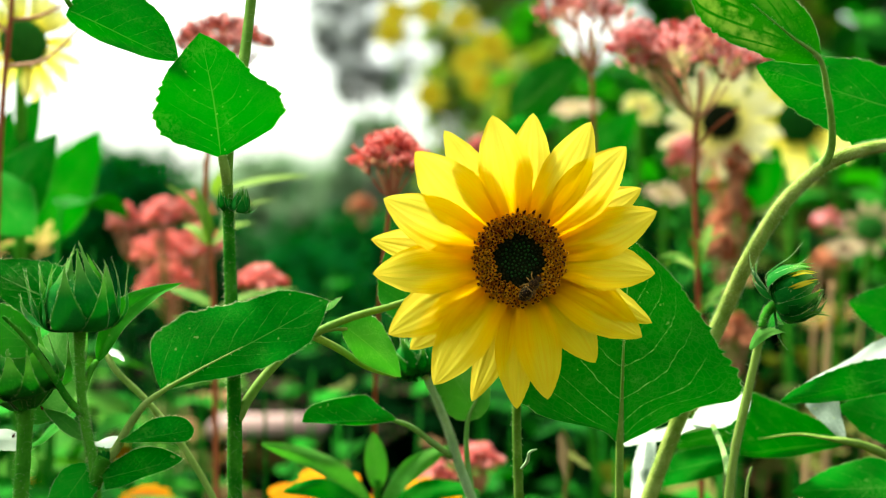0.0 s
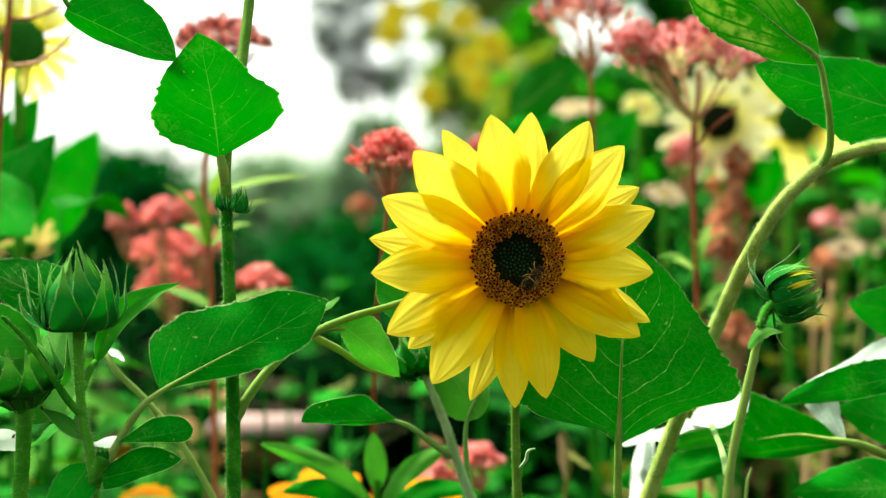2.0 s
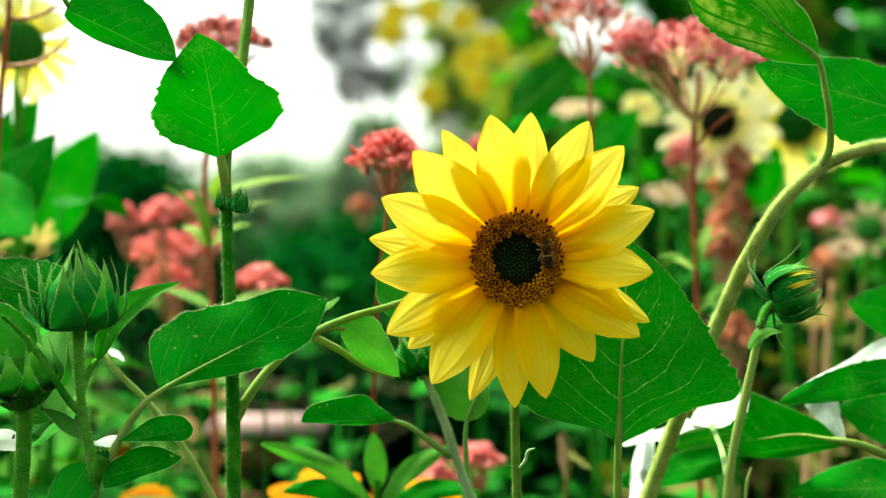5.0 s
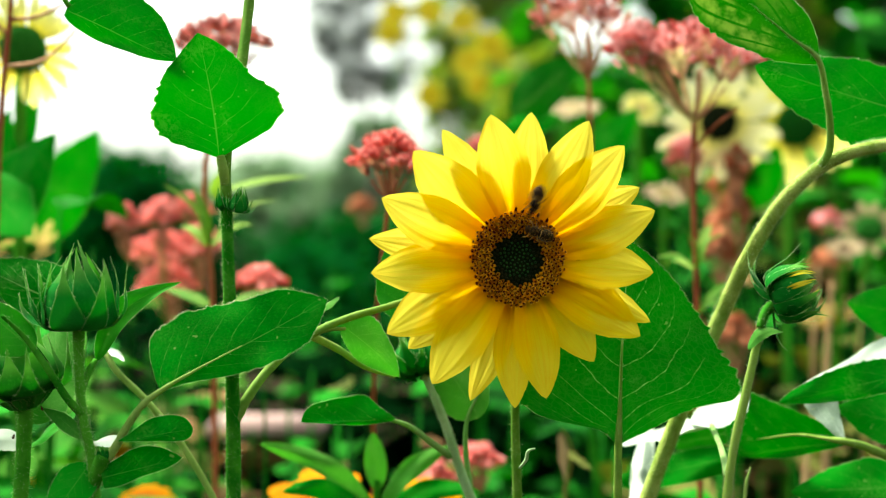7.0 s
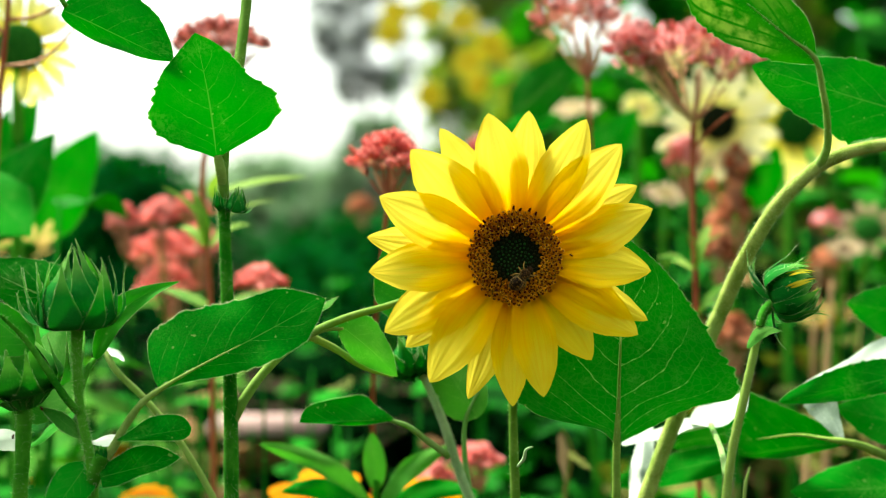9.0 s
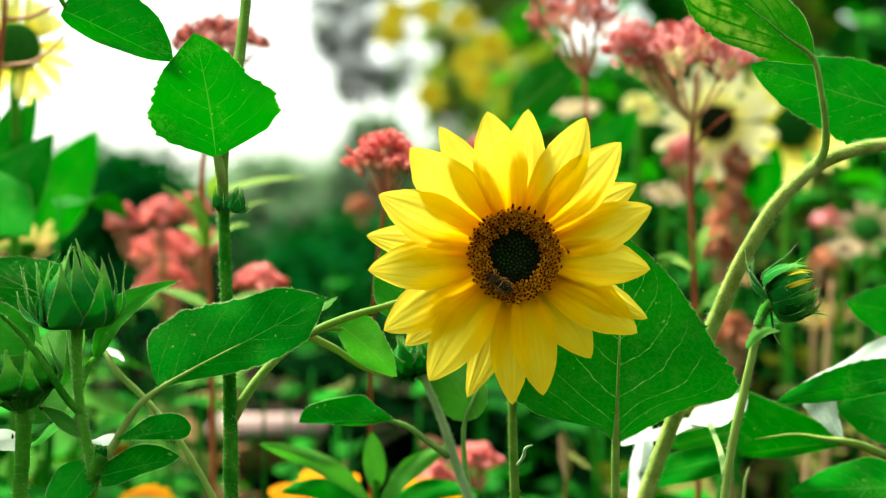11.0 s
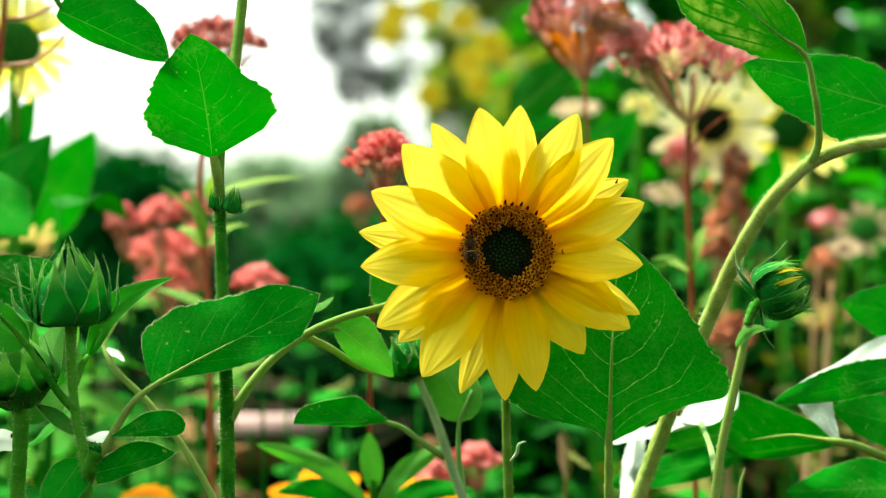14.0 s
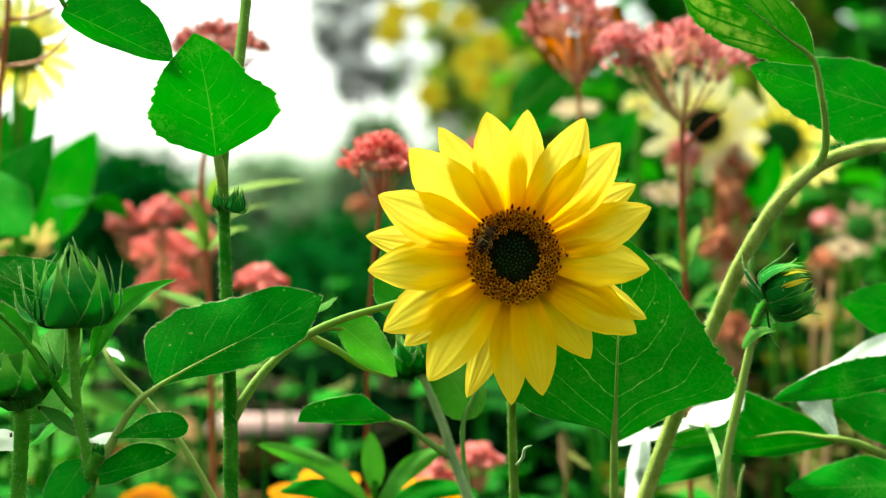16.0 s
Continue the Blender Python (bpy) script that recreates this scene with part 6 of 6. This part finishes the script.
def honey_bee(label, seed):
    """A bee at the world's origin: head towards +x, back towards +z."""
    rng = random.Random(seed)
    t = thing("honey_bee", (0, 0, 0), label, "insect", "bees")
    mm = 0.0011
    g = Geo()
    pip(g, Vector((-3.6, 0, 0.3)) * mm, (-1, 0, -0.12), 2.6 * mm, 7.2 * mm, 14, 10)
    abdomen = part("abdomen", g, BEE_DARK, t, "dark abdomen")
    for x in (-1.6, -2.9, -4.2, -5.4):
        r = 2.62 * math.sqrt(max(0.05, 1 - ((x + 3.6) / 3.75) ** 2)) * mm
        band = tube([Vector((x - 0.28, 0, 0.3 + (x + 3.6) * 0.1)) * mm, Vector((x + 0.28, 0, 0.3 + (x + 3.6) * 0.1)) * mm], [r * 0.95, r * 0.95], 16, 2)
        part("band", band, BEE_BAND, abdomen)
    g = Geo()
    pip(g, Vector((1.4, 0, 0.7)) * mm, (1, 0, 0.1), 2.2 * mm, 4.4 * mm, 12, 8)
    thorax = part("thorax", g, BEE_DARK, t)
    f = Geo()
    for _ in range(190):
        d = Vector((rng.gauss(0, 1), rng.gauss(0, 1), rng.gauss(0.3, 1))).normalized()
        p = Vector((1.4 + d.x * 2.1, d.y * 2.1, 0.7 + d.z * 2.0)) * mm
        spike(f, p, p + d * 0.7 * mm, 0.00009)
    part("fur", f, BEE_FUR, thorax, "tawny fur", "stuff")
    f = Geo()
    for _ in range(150):
        q, u = rng.uniform(0, math.tau), rng.uniform(-.95, .95)
        r = 2.55 * math.sqrt(1 - u * u)
        p = Vector((-3.6 + u * 3.5, r * math.cos(q), 0.3 + r * math.sin(q))) * mm
        spike(f, p, p + Vector((-.35, .75 * math.cos(q), .4 * math.sin(q))) * mm, 0.00009)
    part("fur", f, BEE_FUR, abdomen, "thin tawny fur", "stuff")
    g = Geo()
    pip(g, Vector((4.2, 0, 0.3)) * mm, (0, 1, 0), 1.25 * mm, 2.9 * mm, 10, 7)
    head = part("head", g, BEE_DARK, t)
    for s in (-1, 1):
        e = Geo()
        pip(e, Vector((4.3, s * 1.25, 0.5)) * mm, (0.3, 0, 1), 0.55 * mm, 1.5 * mm, 8, 6)
        part("eye", e, BEE_DARK, head)
        part("antenna", tube([Vector((5.2, s * .4, .6)) * mm, Vector((6.0, s * .9, 1.2)) * mm, Vector((6.9, s * 1.4, .8)) * mm], [.00014, .00012, .0001], 5, 3), BEE_DARK, head)
        part("forewing", blade(Vector((1.6, s * 1.5, 2.1)) * mm, Vector((-6.2, s * 2.6, 2.9)) * mm, (0, s * 0.5, 1), 1.0 * mm, 1.0 * mm, rows=12, cols=4, alpha=.8, beta=.45, bulge=.03), wing_m, t)
        part("hindwing", blade(Vector((0.6, s * 1.5, 1.9)) * mm, Vector((-3.8, s * 2.6, 2.5)) * mm, (0, s * 0.5, 1), 0.8 * mm, 0.8 * mm, rows=10, cols=4, alpha=.8, beta=.45), wing_m, t)
        for x, fx in ((2.4, 4.6), (1.3, 1.6), (0.3, -2.8)):
            leg = tube([Vector((x, s * 1.2, -.6)) * mm, Vector(((x + fx) / 2, s * 3.0, .1)) * mm, Vector((fx, s * 3.6, -1.6)) * mm, Vector((fx * 1.12, s * 4.0, -2.6)) * mm], [.0003, .0003, .00024, .00012], 6, 3)
            part("leg", leg, BEE_FUR, t)
    return t


bee = honey_bee("dark honey bee with tawny fur on the sunflower disc", 1)
visitor = honey_bee("dark honey bee that flies to the sunflower", 2)


def speck_beetle(label):
    t = thing("tiny_beetle", (0, 0, 0), label, "insect")
    g = Geo()
    pip(g, (0, 0, .0004), (1, 0, 0), .0005, .0017, 8, 6)
    part("wing_cases", g, FLORET_TIP, t)
    g = Geo()
    pip(g, (.0011, 0, .0004), (1, 0, 0), .0004, .0008, 7, 5)
    part("head", g, FLORET_TIP, t)
    for s in (-1, 1):
        for x in (-.0004, .0002, .0008):
            part("leg", tube([Vector((x, s * .0003, .0003)), Vector((x, s * .0008, .0004)), Vector((x, s * .0011, 0))], [.00008, .00007, .00005], 4, 2), FLORET_TIP, t)
    return t


beetle = speck_beetle("tiny black beetle on a yellow petal")
wanderer = speck_beetle("tiny black beetle near a petal tip")


# ---- orange butterfly ----
WING_ORANGE = plain("butterfly_wing", (0.2, 0.06, 0.008), (0.95, 0.42, 0.01), 0.6, 110, 0.55, (1, 0.55, 0.1))
WING_RIM = plain("butterfly_rim", (0.02, 0.01, 0.006), (0.05, 0.025, 0.012), 0.6, 200)
butterfly = thing("butterfly", (0, 0, 0), "orange butterfly with dark wing rims", "insect")
g = Geo()
pip(g, (-.004, 0, 0), (1, 0, 0), .0022, .022, 10, 8)
part("body", g, WING_RIM, butterfly)
for s in (-1, 1):
    for b, tip, half, nm in (((.003, s * .002, .002), (.010, s * .037, .006), .014, "forewing"), ((-.003, s * .001, .001), (-.021, s * .021, .004), .0175, "hindwing")):
        w = part(nm, blade(b, tip, (0, 0, 1), half, half, rows=14, cols=6, alpha=.8, beta=.4, ripple=.01), WING_ORANGE, butterfly)
        rimline = blade(Vector(b).lerp(Vector(tip), .6) + Vector((0, 0, -.0012)), Vector(tip) + (Vector(tip) - Vector(b)) * .07 + Vector((0, 0, -.0012)), (0, 0, 1), half * 1.05, half * 1.05, rows=10, cols=6, alpha=.4, beta=.4)
        part("dark_rim", rimline, WING_RIM, w)
    part("antenna", tube([Vector((.007, s * .001, 0)), Vector((.012, s * .003, .002)), Vector((.017, s * .006, .001))], [.0002, .0002, .0003], 5, 3), WING_RIM, butterfly)

ant = speck_beetle("tiny black ant on a pale leaf")
scout = speck_beetle("tiny black ant on a leaf tip")


# ---- what moves: plants in a light breeze, bees, beetles ----
TIMES = (0, 0.5, 1, 1.5, 2, 2.5, 3, 3.5, 4, 6.5, 7, 7.5, 8, 8.5, 9, 11.5, 12, 12.5, 13, 13.5, 14, 14.5, 15, 15.5, 16)


def sway(plant, right, up, height=1.05):
    """Leans a rooted plant by so many millimetres at its head."""
    base = Vector(plant.matrix_basis.translation)
    walk(plant, [(t, Matrix.Translation(base + Vector((0, 0, u / 1000))) @ pose(0, 0, 0, 0, math.degrees(r / 1000 / height))) for t, r, u in zip(TIMES, right, up)])


def crawl(insect, rows):
    """Rows of seconds, place and heading; its back is to the viewer's side."""
    out = []
    for t, p, deg in rows:
        m = Matrix(((1, 0, 0), (0, 0, -1), (0, 1, 0))).to_4x4()
        out.append((t, Matrix.Translation(p) @ m @ pose(0, 0, 0, 0, 0, deg)))
    walk(insect, out)


def motions():
    still = (0,) * 25
    sway(sunflower, (0, 0, -0.7, -0.4, -0.8, -0.8, -0.8, -0.8, -0.8, -1.2, -0.8, -0.8, -1.1, -1.2, -1.9, -2.4, -2.8, -2.7, -2.5, -3.5, -5.6, -3.1, -4.4, -2.4, -2.5),
         (0, 0, 0, 0, 0.4, 0.4, 0.4, 0.4, 0.4, 0.4, 0.4, 0.4, 0.8, 0.8, 1.1, 1.9, 1.5, 1.5, 1.1, 2.7, 3.7, 2.8, 2.4, 1.5, 1.7))
    sway(broad_leaf, (0, 0, -0.4, -0.4, -0.8, -0.4, -0.8, -0.8, -0.8, -0.8, -0.8, -0.8, -0.8, -1.2, -1.6, -2.5, -2.9, -2.5, -2.5, -3.7, -5.8, -3.7, -4.5, -2.9, -2.9),
         (0, 0, 0, 0, 0, 0, 0, 0, 0, 0, 0, 0, 0, 0, 0.4, 0.8, 0.8, 0.8, 0.8, 0.8, 0.8, 0.4, 0.4, 0.8, 0.8))
    sway(tall, (0, -0.4, -0.8, -0.8, -0.8, -0.8, -0.8, -1, -0.8, -0.8, -0.8, -0.8, -0.8, -1.2, -2, -2.4, -3.2, -3.4, -2.8, -5.8, -4, -2.4, -3.4, -2, -2.2),
         (0, 0, 0, 0, 0, 0, 0, 0, 0, 0, 0, 0, 0, 0, 0, 0, 0, -0.2, 0, -0.2, -0.2, -0.2, -0.2, -0.2, 0), 1.1)
    sway(budded, (0, 0, -0.4, -0.1, -0.5, -0.4, -0.5, -0.4, -0.4, -0.5, -0.5, -0.5, -0.9, -0.9, -1.3, -1.4, -2.2, -1.9, -1.4, -1.9, -4.1, -1.6, -2.7, -1.2, -2.7),
         (0, 0, 0, 0.3, 0, 0, 0.3, 0.4, 0.4, 0.4, 0.4, 0.4, 0.7, 0.5, 0.7, 1.2, 1.3, 1.2, 1, 1.6, 2.4, 1.7, 1.8, 1.6, 1.7))
    sway(low_bud, (0, 0.2, -0.2, -0.2, -0.4, -0.2, -0.2, -0.2, -0.2, -0.2, -0.2, -0.2, -0.2, -0.4, -0.6, -0.6, -1, -0.8, -0.6, -0.8, -2, -0.2, -1.2, -0.4, -1.4),
         (0, 0, 0, 0, 0, 0, 0, 0, 0, 0, 0, 0, 0, 0, 0, 0, 0, 0, 0, 0, 0, 0.4, 0, 0, 0))
    sway(arch, (0, 0, -0.4, -0.4, -0.8, -0.4, -0.8, -0.8, -0.8, -0.8, -0.8, -0.8, -0.8, -1.2, -2, -2.9, -2.9, -3.3, -2.9, -4.5, -6.2, -4.1, -5.8, -2.9, -2.9),
         (0, 0, 0, 0, 0, 0, 0, 0, 0, 0, 0, 0, 0, 0, 0, 0, 0.4, 0, 0, 0.4, 0.8, 0, 0.8, 0, -0.4), 1.1)
    sway(opening, (0, 0, -0.8, -0.4, -0.8, -0.8, -0.8, -0.8, -0.8, -0.8, -0.8, -0.8, -1.2, -1.2, -1.2, -2.4, -3.2, -2.4, -2.4, -4.4, -6.8, -4, -5.2, -3.2, -3.6),
         (0, 0, 0, 0, 0, 0, 0, 0, 0, 0, 0, 0, 0, 0, 0.4, 0.4, 0.4, 0.4, 0.4, 0.8, 1.2, 0.8, 0.8, 0.4, 0.4))
    sway(downy, (0, 0, -0.5, -0.5, -0.5, -0.5, -0.5, -0.5, -0.5, -0.5, -0.5, -0.5, -0.9, -0.9, -1.3, -1.8, -2.2, -2.2, -1.8, -3.1, -4.7, -3.6, -4.4, -2.2, -2.2),
         (0, 0, 0, 0, 0, 0, 0, 0, 0, 0, 0, 0, 0, 0, 0, 0, 0, 0.2, 0.2, 0, -0.4, 0.4, 0.4, 0.2, 0.4))
    sway(flat_leaf, (0, 0, -0.2, -0.2, -0.2, -0.2, -0.2, -0.2, -0.2, -0.7, -0.7, -0.7, -0.7, -0.7, -1.1, -1.8, -2.5, -2.1, -2.1, -2.5, -3.9, -3.9, -4.3, -3.9, -4.3),
         (0, 0, -0.2, -0.2, -0.2, -0.2, -0.2, -0.2, -0.2, -0.2, -0.2, -0.2, 0, -0.2, -0.2, 0.2, 0.7, 0.2, 0.2, -0.2, -0.2, 0.9, 0.7, 1.1, 1.1))
    sway(pink_mid, (0, 0, 0, -1.1, -1.1, -1.1, -1.1, -1.1, -1.1, -1.1, -1.1, -1.1, -1.1, -1.1, -1.6, -3.7, -3.1, -3.1, -3.1, -3.1, -3.7, -6.3, -6.8, -4.2, -6.3),
         (0, 0, 0, 0, 0, 0, 0, -0.5, -0.5, -0.5, -0.5, -0.5, -0.5, -0.5, -0.5, -1, -1, -1, -0.5, -1, -1, -1.6, -1.6, -2.1, -1.6), 1.1)
    sway(pink_right, (0, -0.6, -0.7, -1, -1.2, -1.2, -1.2, -1.4, -1.2, -1.3, -1.2, -1.8, -1.3, -2.3, -1.8, -3.5, -5, -4.2, -3.9, -3.8, -5, -6.9, -6.3, -9, -9.2),
         (0, -0.2, -0.2, -0.2, -0.2, -0.2, -0.2, -0.3, -0.3, -0.4, -0.4, -0.4, -0.6, -0.4, -0.6, -0.6, -0.6, -0.6, -0.6, -1.3, -1.8, -1.6, -1.8, -1.2, -1.3), 1.11)
    sway(pink_top, (0, 0, 0, -0.4, -0.8, -1, -1.2, -1.5, -1.7, -2.1, -2.4, -2.7, -3, -3, -3, -5.5, -5, -4.6, -4.6, -5.5, -5.5, -4.6, -7.2, -8, -9.7), (0, 0, 0, 0, 0, -0.3, -0.6, -1, -1.3, -2.5, -2.5, -2.5, -2.5, -3, -3.4, -3.8, -3.8, -3.8, -4.6, -4.6, -5.9, -5.9, -7.6, -10.1, -10.1), 1.22)
    sway(dark_eye, (0, -0.4, -1.3, -1.7, -1.7, -1.7, -1.7, -2.1, -1.7, -1.7, -1.7, -2.5, -2.1, -3.3, -2.9, -5.4, -7.8, -6.6, -6.2, -5.8, -7.4, -9.9, -9.5, -14.4, -15.3),
         (0, 0.4, 0, 0, 0, 0, 0, 0, 0, -0.8, -0.8, -0.8, -1.2, -0.8, -1.2, -1.2, -1.2, -1.2, -1.2, -2.5, -2.5, -2.1, -3.7, -3.7, -4.1), 1.17)
    sway(green_eye, (0, -0.3, -0.6, -0.9, -1.2, -1.3, -1.4, -1.6, -1.7, -2.3, -2.1, -1.9, -1.7, -2, -2.3, -5.2, -6.1, -7, -6.4, -7, -8.1, -10.4, -10.4, -16.2, -17.4), 
         (0, -0.5, -0.5, -0.5, 0.4, -0.9, -1.8, -1.8, -1.8, -4, -4, -4, -4, -4, -4, -5.4, -5.4, -5.4, -5.4, -6.7, -8.4, -9.8, -11.1, -20, -20), 1.18)
    sway(corner_flower, (0, -0.4, -0.8, -1, -1.2, -1.4, -1.6, -1.8, -2, -0.8, -0.5, -0.3, 0, -1.2, -2.4, -4.8, -5.2, -5.6, -3.6, -6, -4.8, -8, -3.6, -2.4, -2.4), 
         (0, 0.9, 0.9, 0.9, 0.3, 0.3, 0.3, -0.6, 0, -4, -4.3, -4.3, -4, -2.8, -3.1, -2.2, -1.5, -2.8, -1.8, -1.5, -0.9, -2.8, -2.2, -5.5, -4.3), 1.2)
    sway(corner_stalks, (0, -0.4, -0.7, -0.9, -1.1, -1.3, -1.5, -1.6, -1.8, -0.7, -0.5, -0.2, 0, -1, -2.1, -4.3, -4.3, -4.3, -3.2, -4.6, -4.3, -5.7, -3.2, -2.1, -2.1), still, 1.17)
    sway(pink_left, (0, -0.4, -0.8, -1, -1.2, -1.2, -1.2, -1.2, -1.2, -0.8, -0.8, -0.8, -0.8, -1.6, -2.4, -3.1, -3.5, -3.9, -3.5, -3.9, -4.3, -3.5, -3.9, -3.1, -3.1), 
         (0, 0, 0.3, -0.3, -0.3, -0.3, -0.3, -0.3, -0.6, -0.9, -0.6, -0.9, -0.9, -0.6, -0.9, -0.9, -0.9, -0.9, -0.6, -1.8, -1.2, -2.4, -2.7, -4.2, -3.6), 1.19)
    crawl(bee, [(0, (0.0406, 0.6243, 1.0327), 50), (.3, (0.0404, 0.6243, 1.0345), 50), (.6, (0.0398, 0.6243, 1.0363), 40), (.9, (0.0393, 0.6243, 1.0363), 35), (1.2, (0.0398, 0.6243, 1.0376), 25), (1.5, (0.0411, 0.6243, 1.0376), 25), (1.8, (0.0414, 0.6243, 1.0373), 45),
                (2.1, (0.0424, 0.6243, 1.0373), 50), (2.4, (0.0461, 0.6243, 1.0397), 40), (2.7, (0.0471, 0.6243, 1.0397), 35), (3.0, (0.0471, 0.6243, 1.0386), 60), (3.3, (0.0466, 0.6243, 1.0386), 60), (3.6, (0.0468, 0.6243, 1.0407), 70), (3.9, (0.0476, 0.6243, 1.0415), 60), (4.2, (0.0476, 0.6243, 1.0430), 85),
                (6.3, (0.0455, 0.6243, 1.0557), 110), (6.5, (0.0448, 0.6243, 1.0562), 120), (6.9, (0.0432, 0.6243, 1.0572), 150), (7.2, (0.0432, 0.6243, 1.0580), 170), (7.5, (0.0437, 0.6243, 1.0575), 170), (7.8, (0.0437, 0.6243, 1.0565), 150), (8.0, (0.0429, 0.6235, 1.0482), 90), (8.3, (0.0380, 0.6243, 1.0412), 40),
                (8.6, (0.0380, 0.6243, 1.0402), 55), (9.0, (0.0365, 0.6243, 1.0373), 45), (10.2, (0.0287, 0.6243, 1.0342), 105), (11.3, (0.0223, 0.6243, 1.0350), 150), (11.5, (0.0204, 0.6243, 1.0345), 140), (12.0, (0.0194, 0.6243, 1.0386), 120), (12.3, (0.0176, 0.6243, 1.0381), 115), (12.6, (0.0176, 0.6243, 1.0425), 105),
                (12.9, (0.0171, 0.6243, 1.0430), 110), (13.2, (0.0150, 0.6243, 1.0451), 100), (13.5, (0.0147, 0.6243, 1.0479), 95), (13.8, (0.0124, 0.6243, 1.0503), 95), (14.1, (0.0129, 0.6243, 1.0508), 95), (14.4, (0.0158, 0.6243, 1.0516), 90), (14.7, (0.0166, 0.6243, 1.0539), 85), (15.0, (0.0171, 0.6243, 1.0544), 85), (15.5, (0.0194, 0.6243, 1.0544), 75), (16, (0.0204, 0.6243, 1.0552), 60)])
    crawl(visitor, [(0, (0.1069, 0.5000, 1.2450), 240), (5.5, (0.1028, 0.5000, 1.2284), 240), (6.7, (0.0567, 0.5800, 1.1416), 240), (7.0, (0.0419, 0.6170, 1.0712), 250), (7.1, (0.0321, 0.6200, 1.0659), 260), (7.2, (0.0327, 0.6220, 1.0613), 260), (7.3, (0.0298, 0.6200, 1.0608), 220), (7.4, (-0.0099, 0.6100, 1.0657), 180),
                    (7.5, (0.0025, 0.6150, 1.0518), 160), (7.6, (0.0247, 0.6220, 1.0559), 120), (7.8, (0.0237, 0.6220, 1.0564), 120), (7.87, (0.0095, 0.6050, 1.0688), 170), (7.93, (0.0047, 0.6000, 1.0731), 180), (8.0, (-0.0784, 0.5200, 1.1752), 170), (8.3, (-0.1210, 0.5000, 1.2491), 170), (11, (0.0033, 0.5000, 1.2864), 140), (13.8, (0.0890, 0.3000, 1.1521), 110), (13.9, (0.0666, 0.3000, 1.1297), 150), (14.0, (0.0362, 0.3000, 1.0989), 160), (14.1, (0.0045, 0.3000, 1.1297), 160), (14.3, (-0.0471, 0.4000, 1.2060), 160), (16, (-0.0471, 0.4000, 1.2226), 160)])
    light = (0, 0, 0, 0, 0, 0, 0, 0, 0, 0, -0.3, -0.7, -1, -1, -1, -1.5, -2, -2.5, -2.5, -2.5, -2, -2, -1.5, -0.5, -0.5)
    for i, plant in enumerate(pink_bank):
        sway(plant, [v * (0.6 + 0.2 * (i % 4)) for v in light], still)
    for i, plant in enumerate(border):
        sway(plant, [v * (0.5 + 0.25 * (i % 3)) for v in light], still)
    sway(rim_plant, (0, -0.4, -0.7, -0.8, -1, -1.1, -1.2, -1.3, -1.4, -1, -1, -1, -1, -1.4, -1.7, -2.4, -2.8, -3.1, -2.8, -3.1, -3.5, -3.1, -2.8, -2.1, -2.1), still)
    sway(edge_eye, (0, -0.3, -0.6, -0.9, -1.2, -1.2, -1.2, -1.2, -1.2, -1.2, -1.4, -1.7, -1.9, -2.2, -2.5, -3.7, -4.1, -4.4, -4.4, -5, -6.2, -7.5, -7.5, -8.7, -9.9), still)
    sway(lance, (0, -0.2, -0.3, -0.3, -0.3, -0.3, -0.3, -0.3, -0.3, -0.3, -0.4, -0.6, -0.7, -0.8, -1, -1, -1.4, -1.7, -1.4, -2, -3.1, -2.7, -3.1, -2, -2), still)
    crawl(butterfly, [(0, (0.1164, 1.3000, 1.6647), 30), (11.8, (0.1433, 1.3000, 1.5570), 30), (12.45, (0.1251, 1.0480, 1.2969), 40), (12.65, (0.0934, 1.0480, 1.2318), 70), (12.9, (0.1057, 1.0480, 1.2225), 88), (13.5, (0.1048, 1.0480, 1.2217), 84), (14, (0.1044, 1.0480, 1.2204), 86), (15, (0.1027, 1.0480, 1.2183), 84), (16, (0.1002, 1.0480, 1.2162), 86)])
    crawl(scout, [(0, (-0.1814, 0.6175, 0.9778), 120), (6.5, (-0.1814, 0.6175, 0.9776), 110), (11.5, (-0.1820, 0.6175, 0.9776), 130), (16, (-0.1827, 0.6175, 0.9778), 120)])
    crawl(ant, [(0, (-0.1943, 0.6170, 0.9654), 60), (6.5, (-0.1943, 0.6170, 0.9648), 70), (12, (-0.1948, 0.6170, 0.9651), 90), (16, (-0.1954, 0.6170, 0.9656), 80)])
    crawl(beetle, [(0, (0.0666, 0.6280, 1.0425), 150), (6, (0.0640, 0.6280, 1.0445), 160), (9.2, (0.0593, 0.6280, 1.0471), 150), (11.3, (0.0573, 0.6280, 1.0487), 120), (12, (0.0565, 0.6280, 1.0474), 120), (12.6, (0.0562, 0.6280, 1.0461), 100), (13.2, (0.0570, 0.6280, 1.0474), 110), (14, (0.0552, 0.6280, 1.0484), 110), (15, (0.0562, 0.6280, 1.0477), 100), (16, (0.0570, 0.6280, 1.0471), 110)])
    crawl(wanderer, [(0, (0.0790, 0.6560, 1.0690), 120), (9, (0.0800, 0.6560, 1.0700), 140), (12.0, (0.0880, 0.6500, 1.0753), 150), (12.5, (0.0840, 0.6235, 1.0780), 150), (12.9, (0.0779, 0.6235, 1.0784), 120), (13.2, (0.0774, 0.6235, 1.0753), 110), (13.5, (0.0764, 0.6235, 1.0763), 80), (13.8, (0.0782, 0.6235, 1.0784), 60), (14.1, (0.0803, 0.6235, 1.0810), 60), (14.4, (0.0852, 0.6235, 1.0810), 40), (16, (0.0842, 0.6235, 1.0810), 60)])


motions()
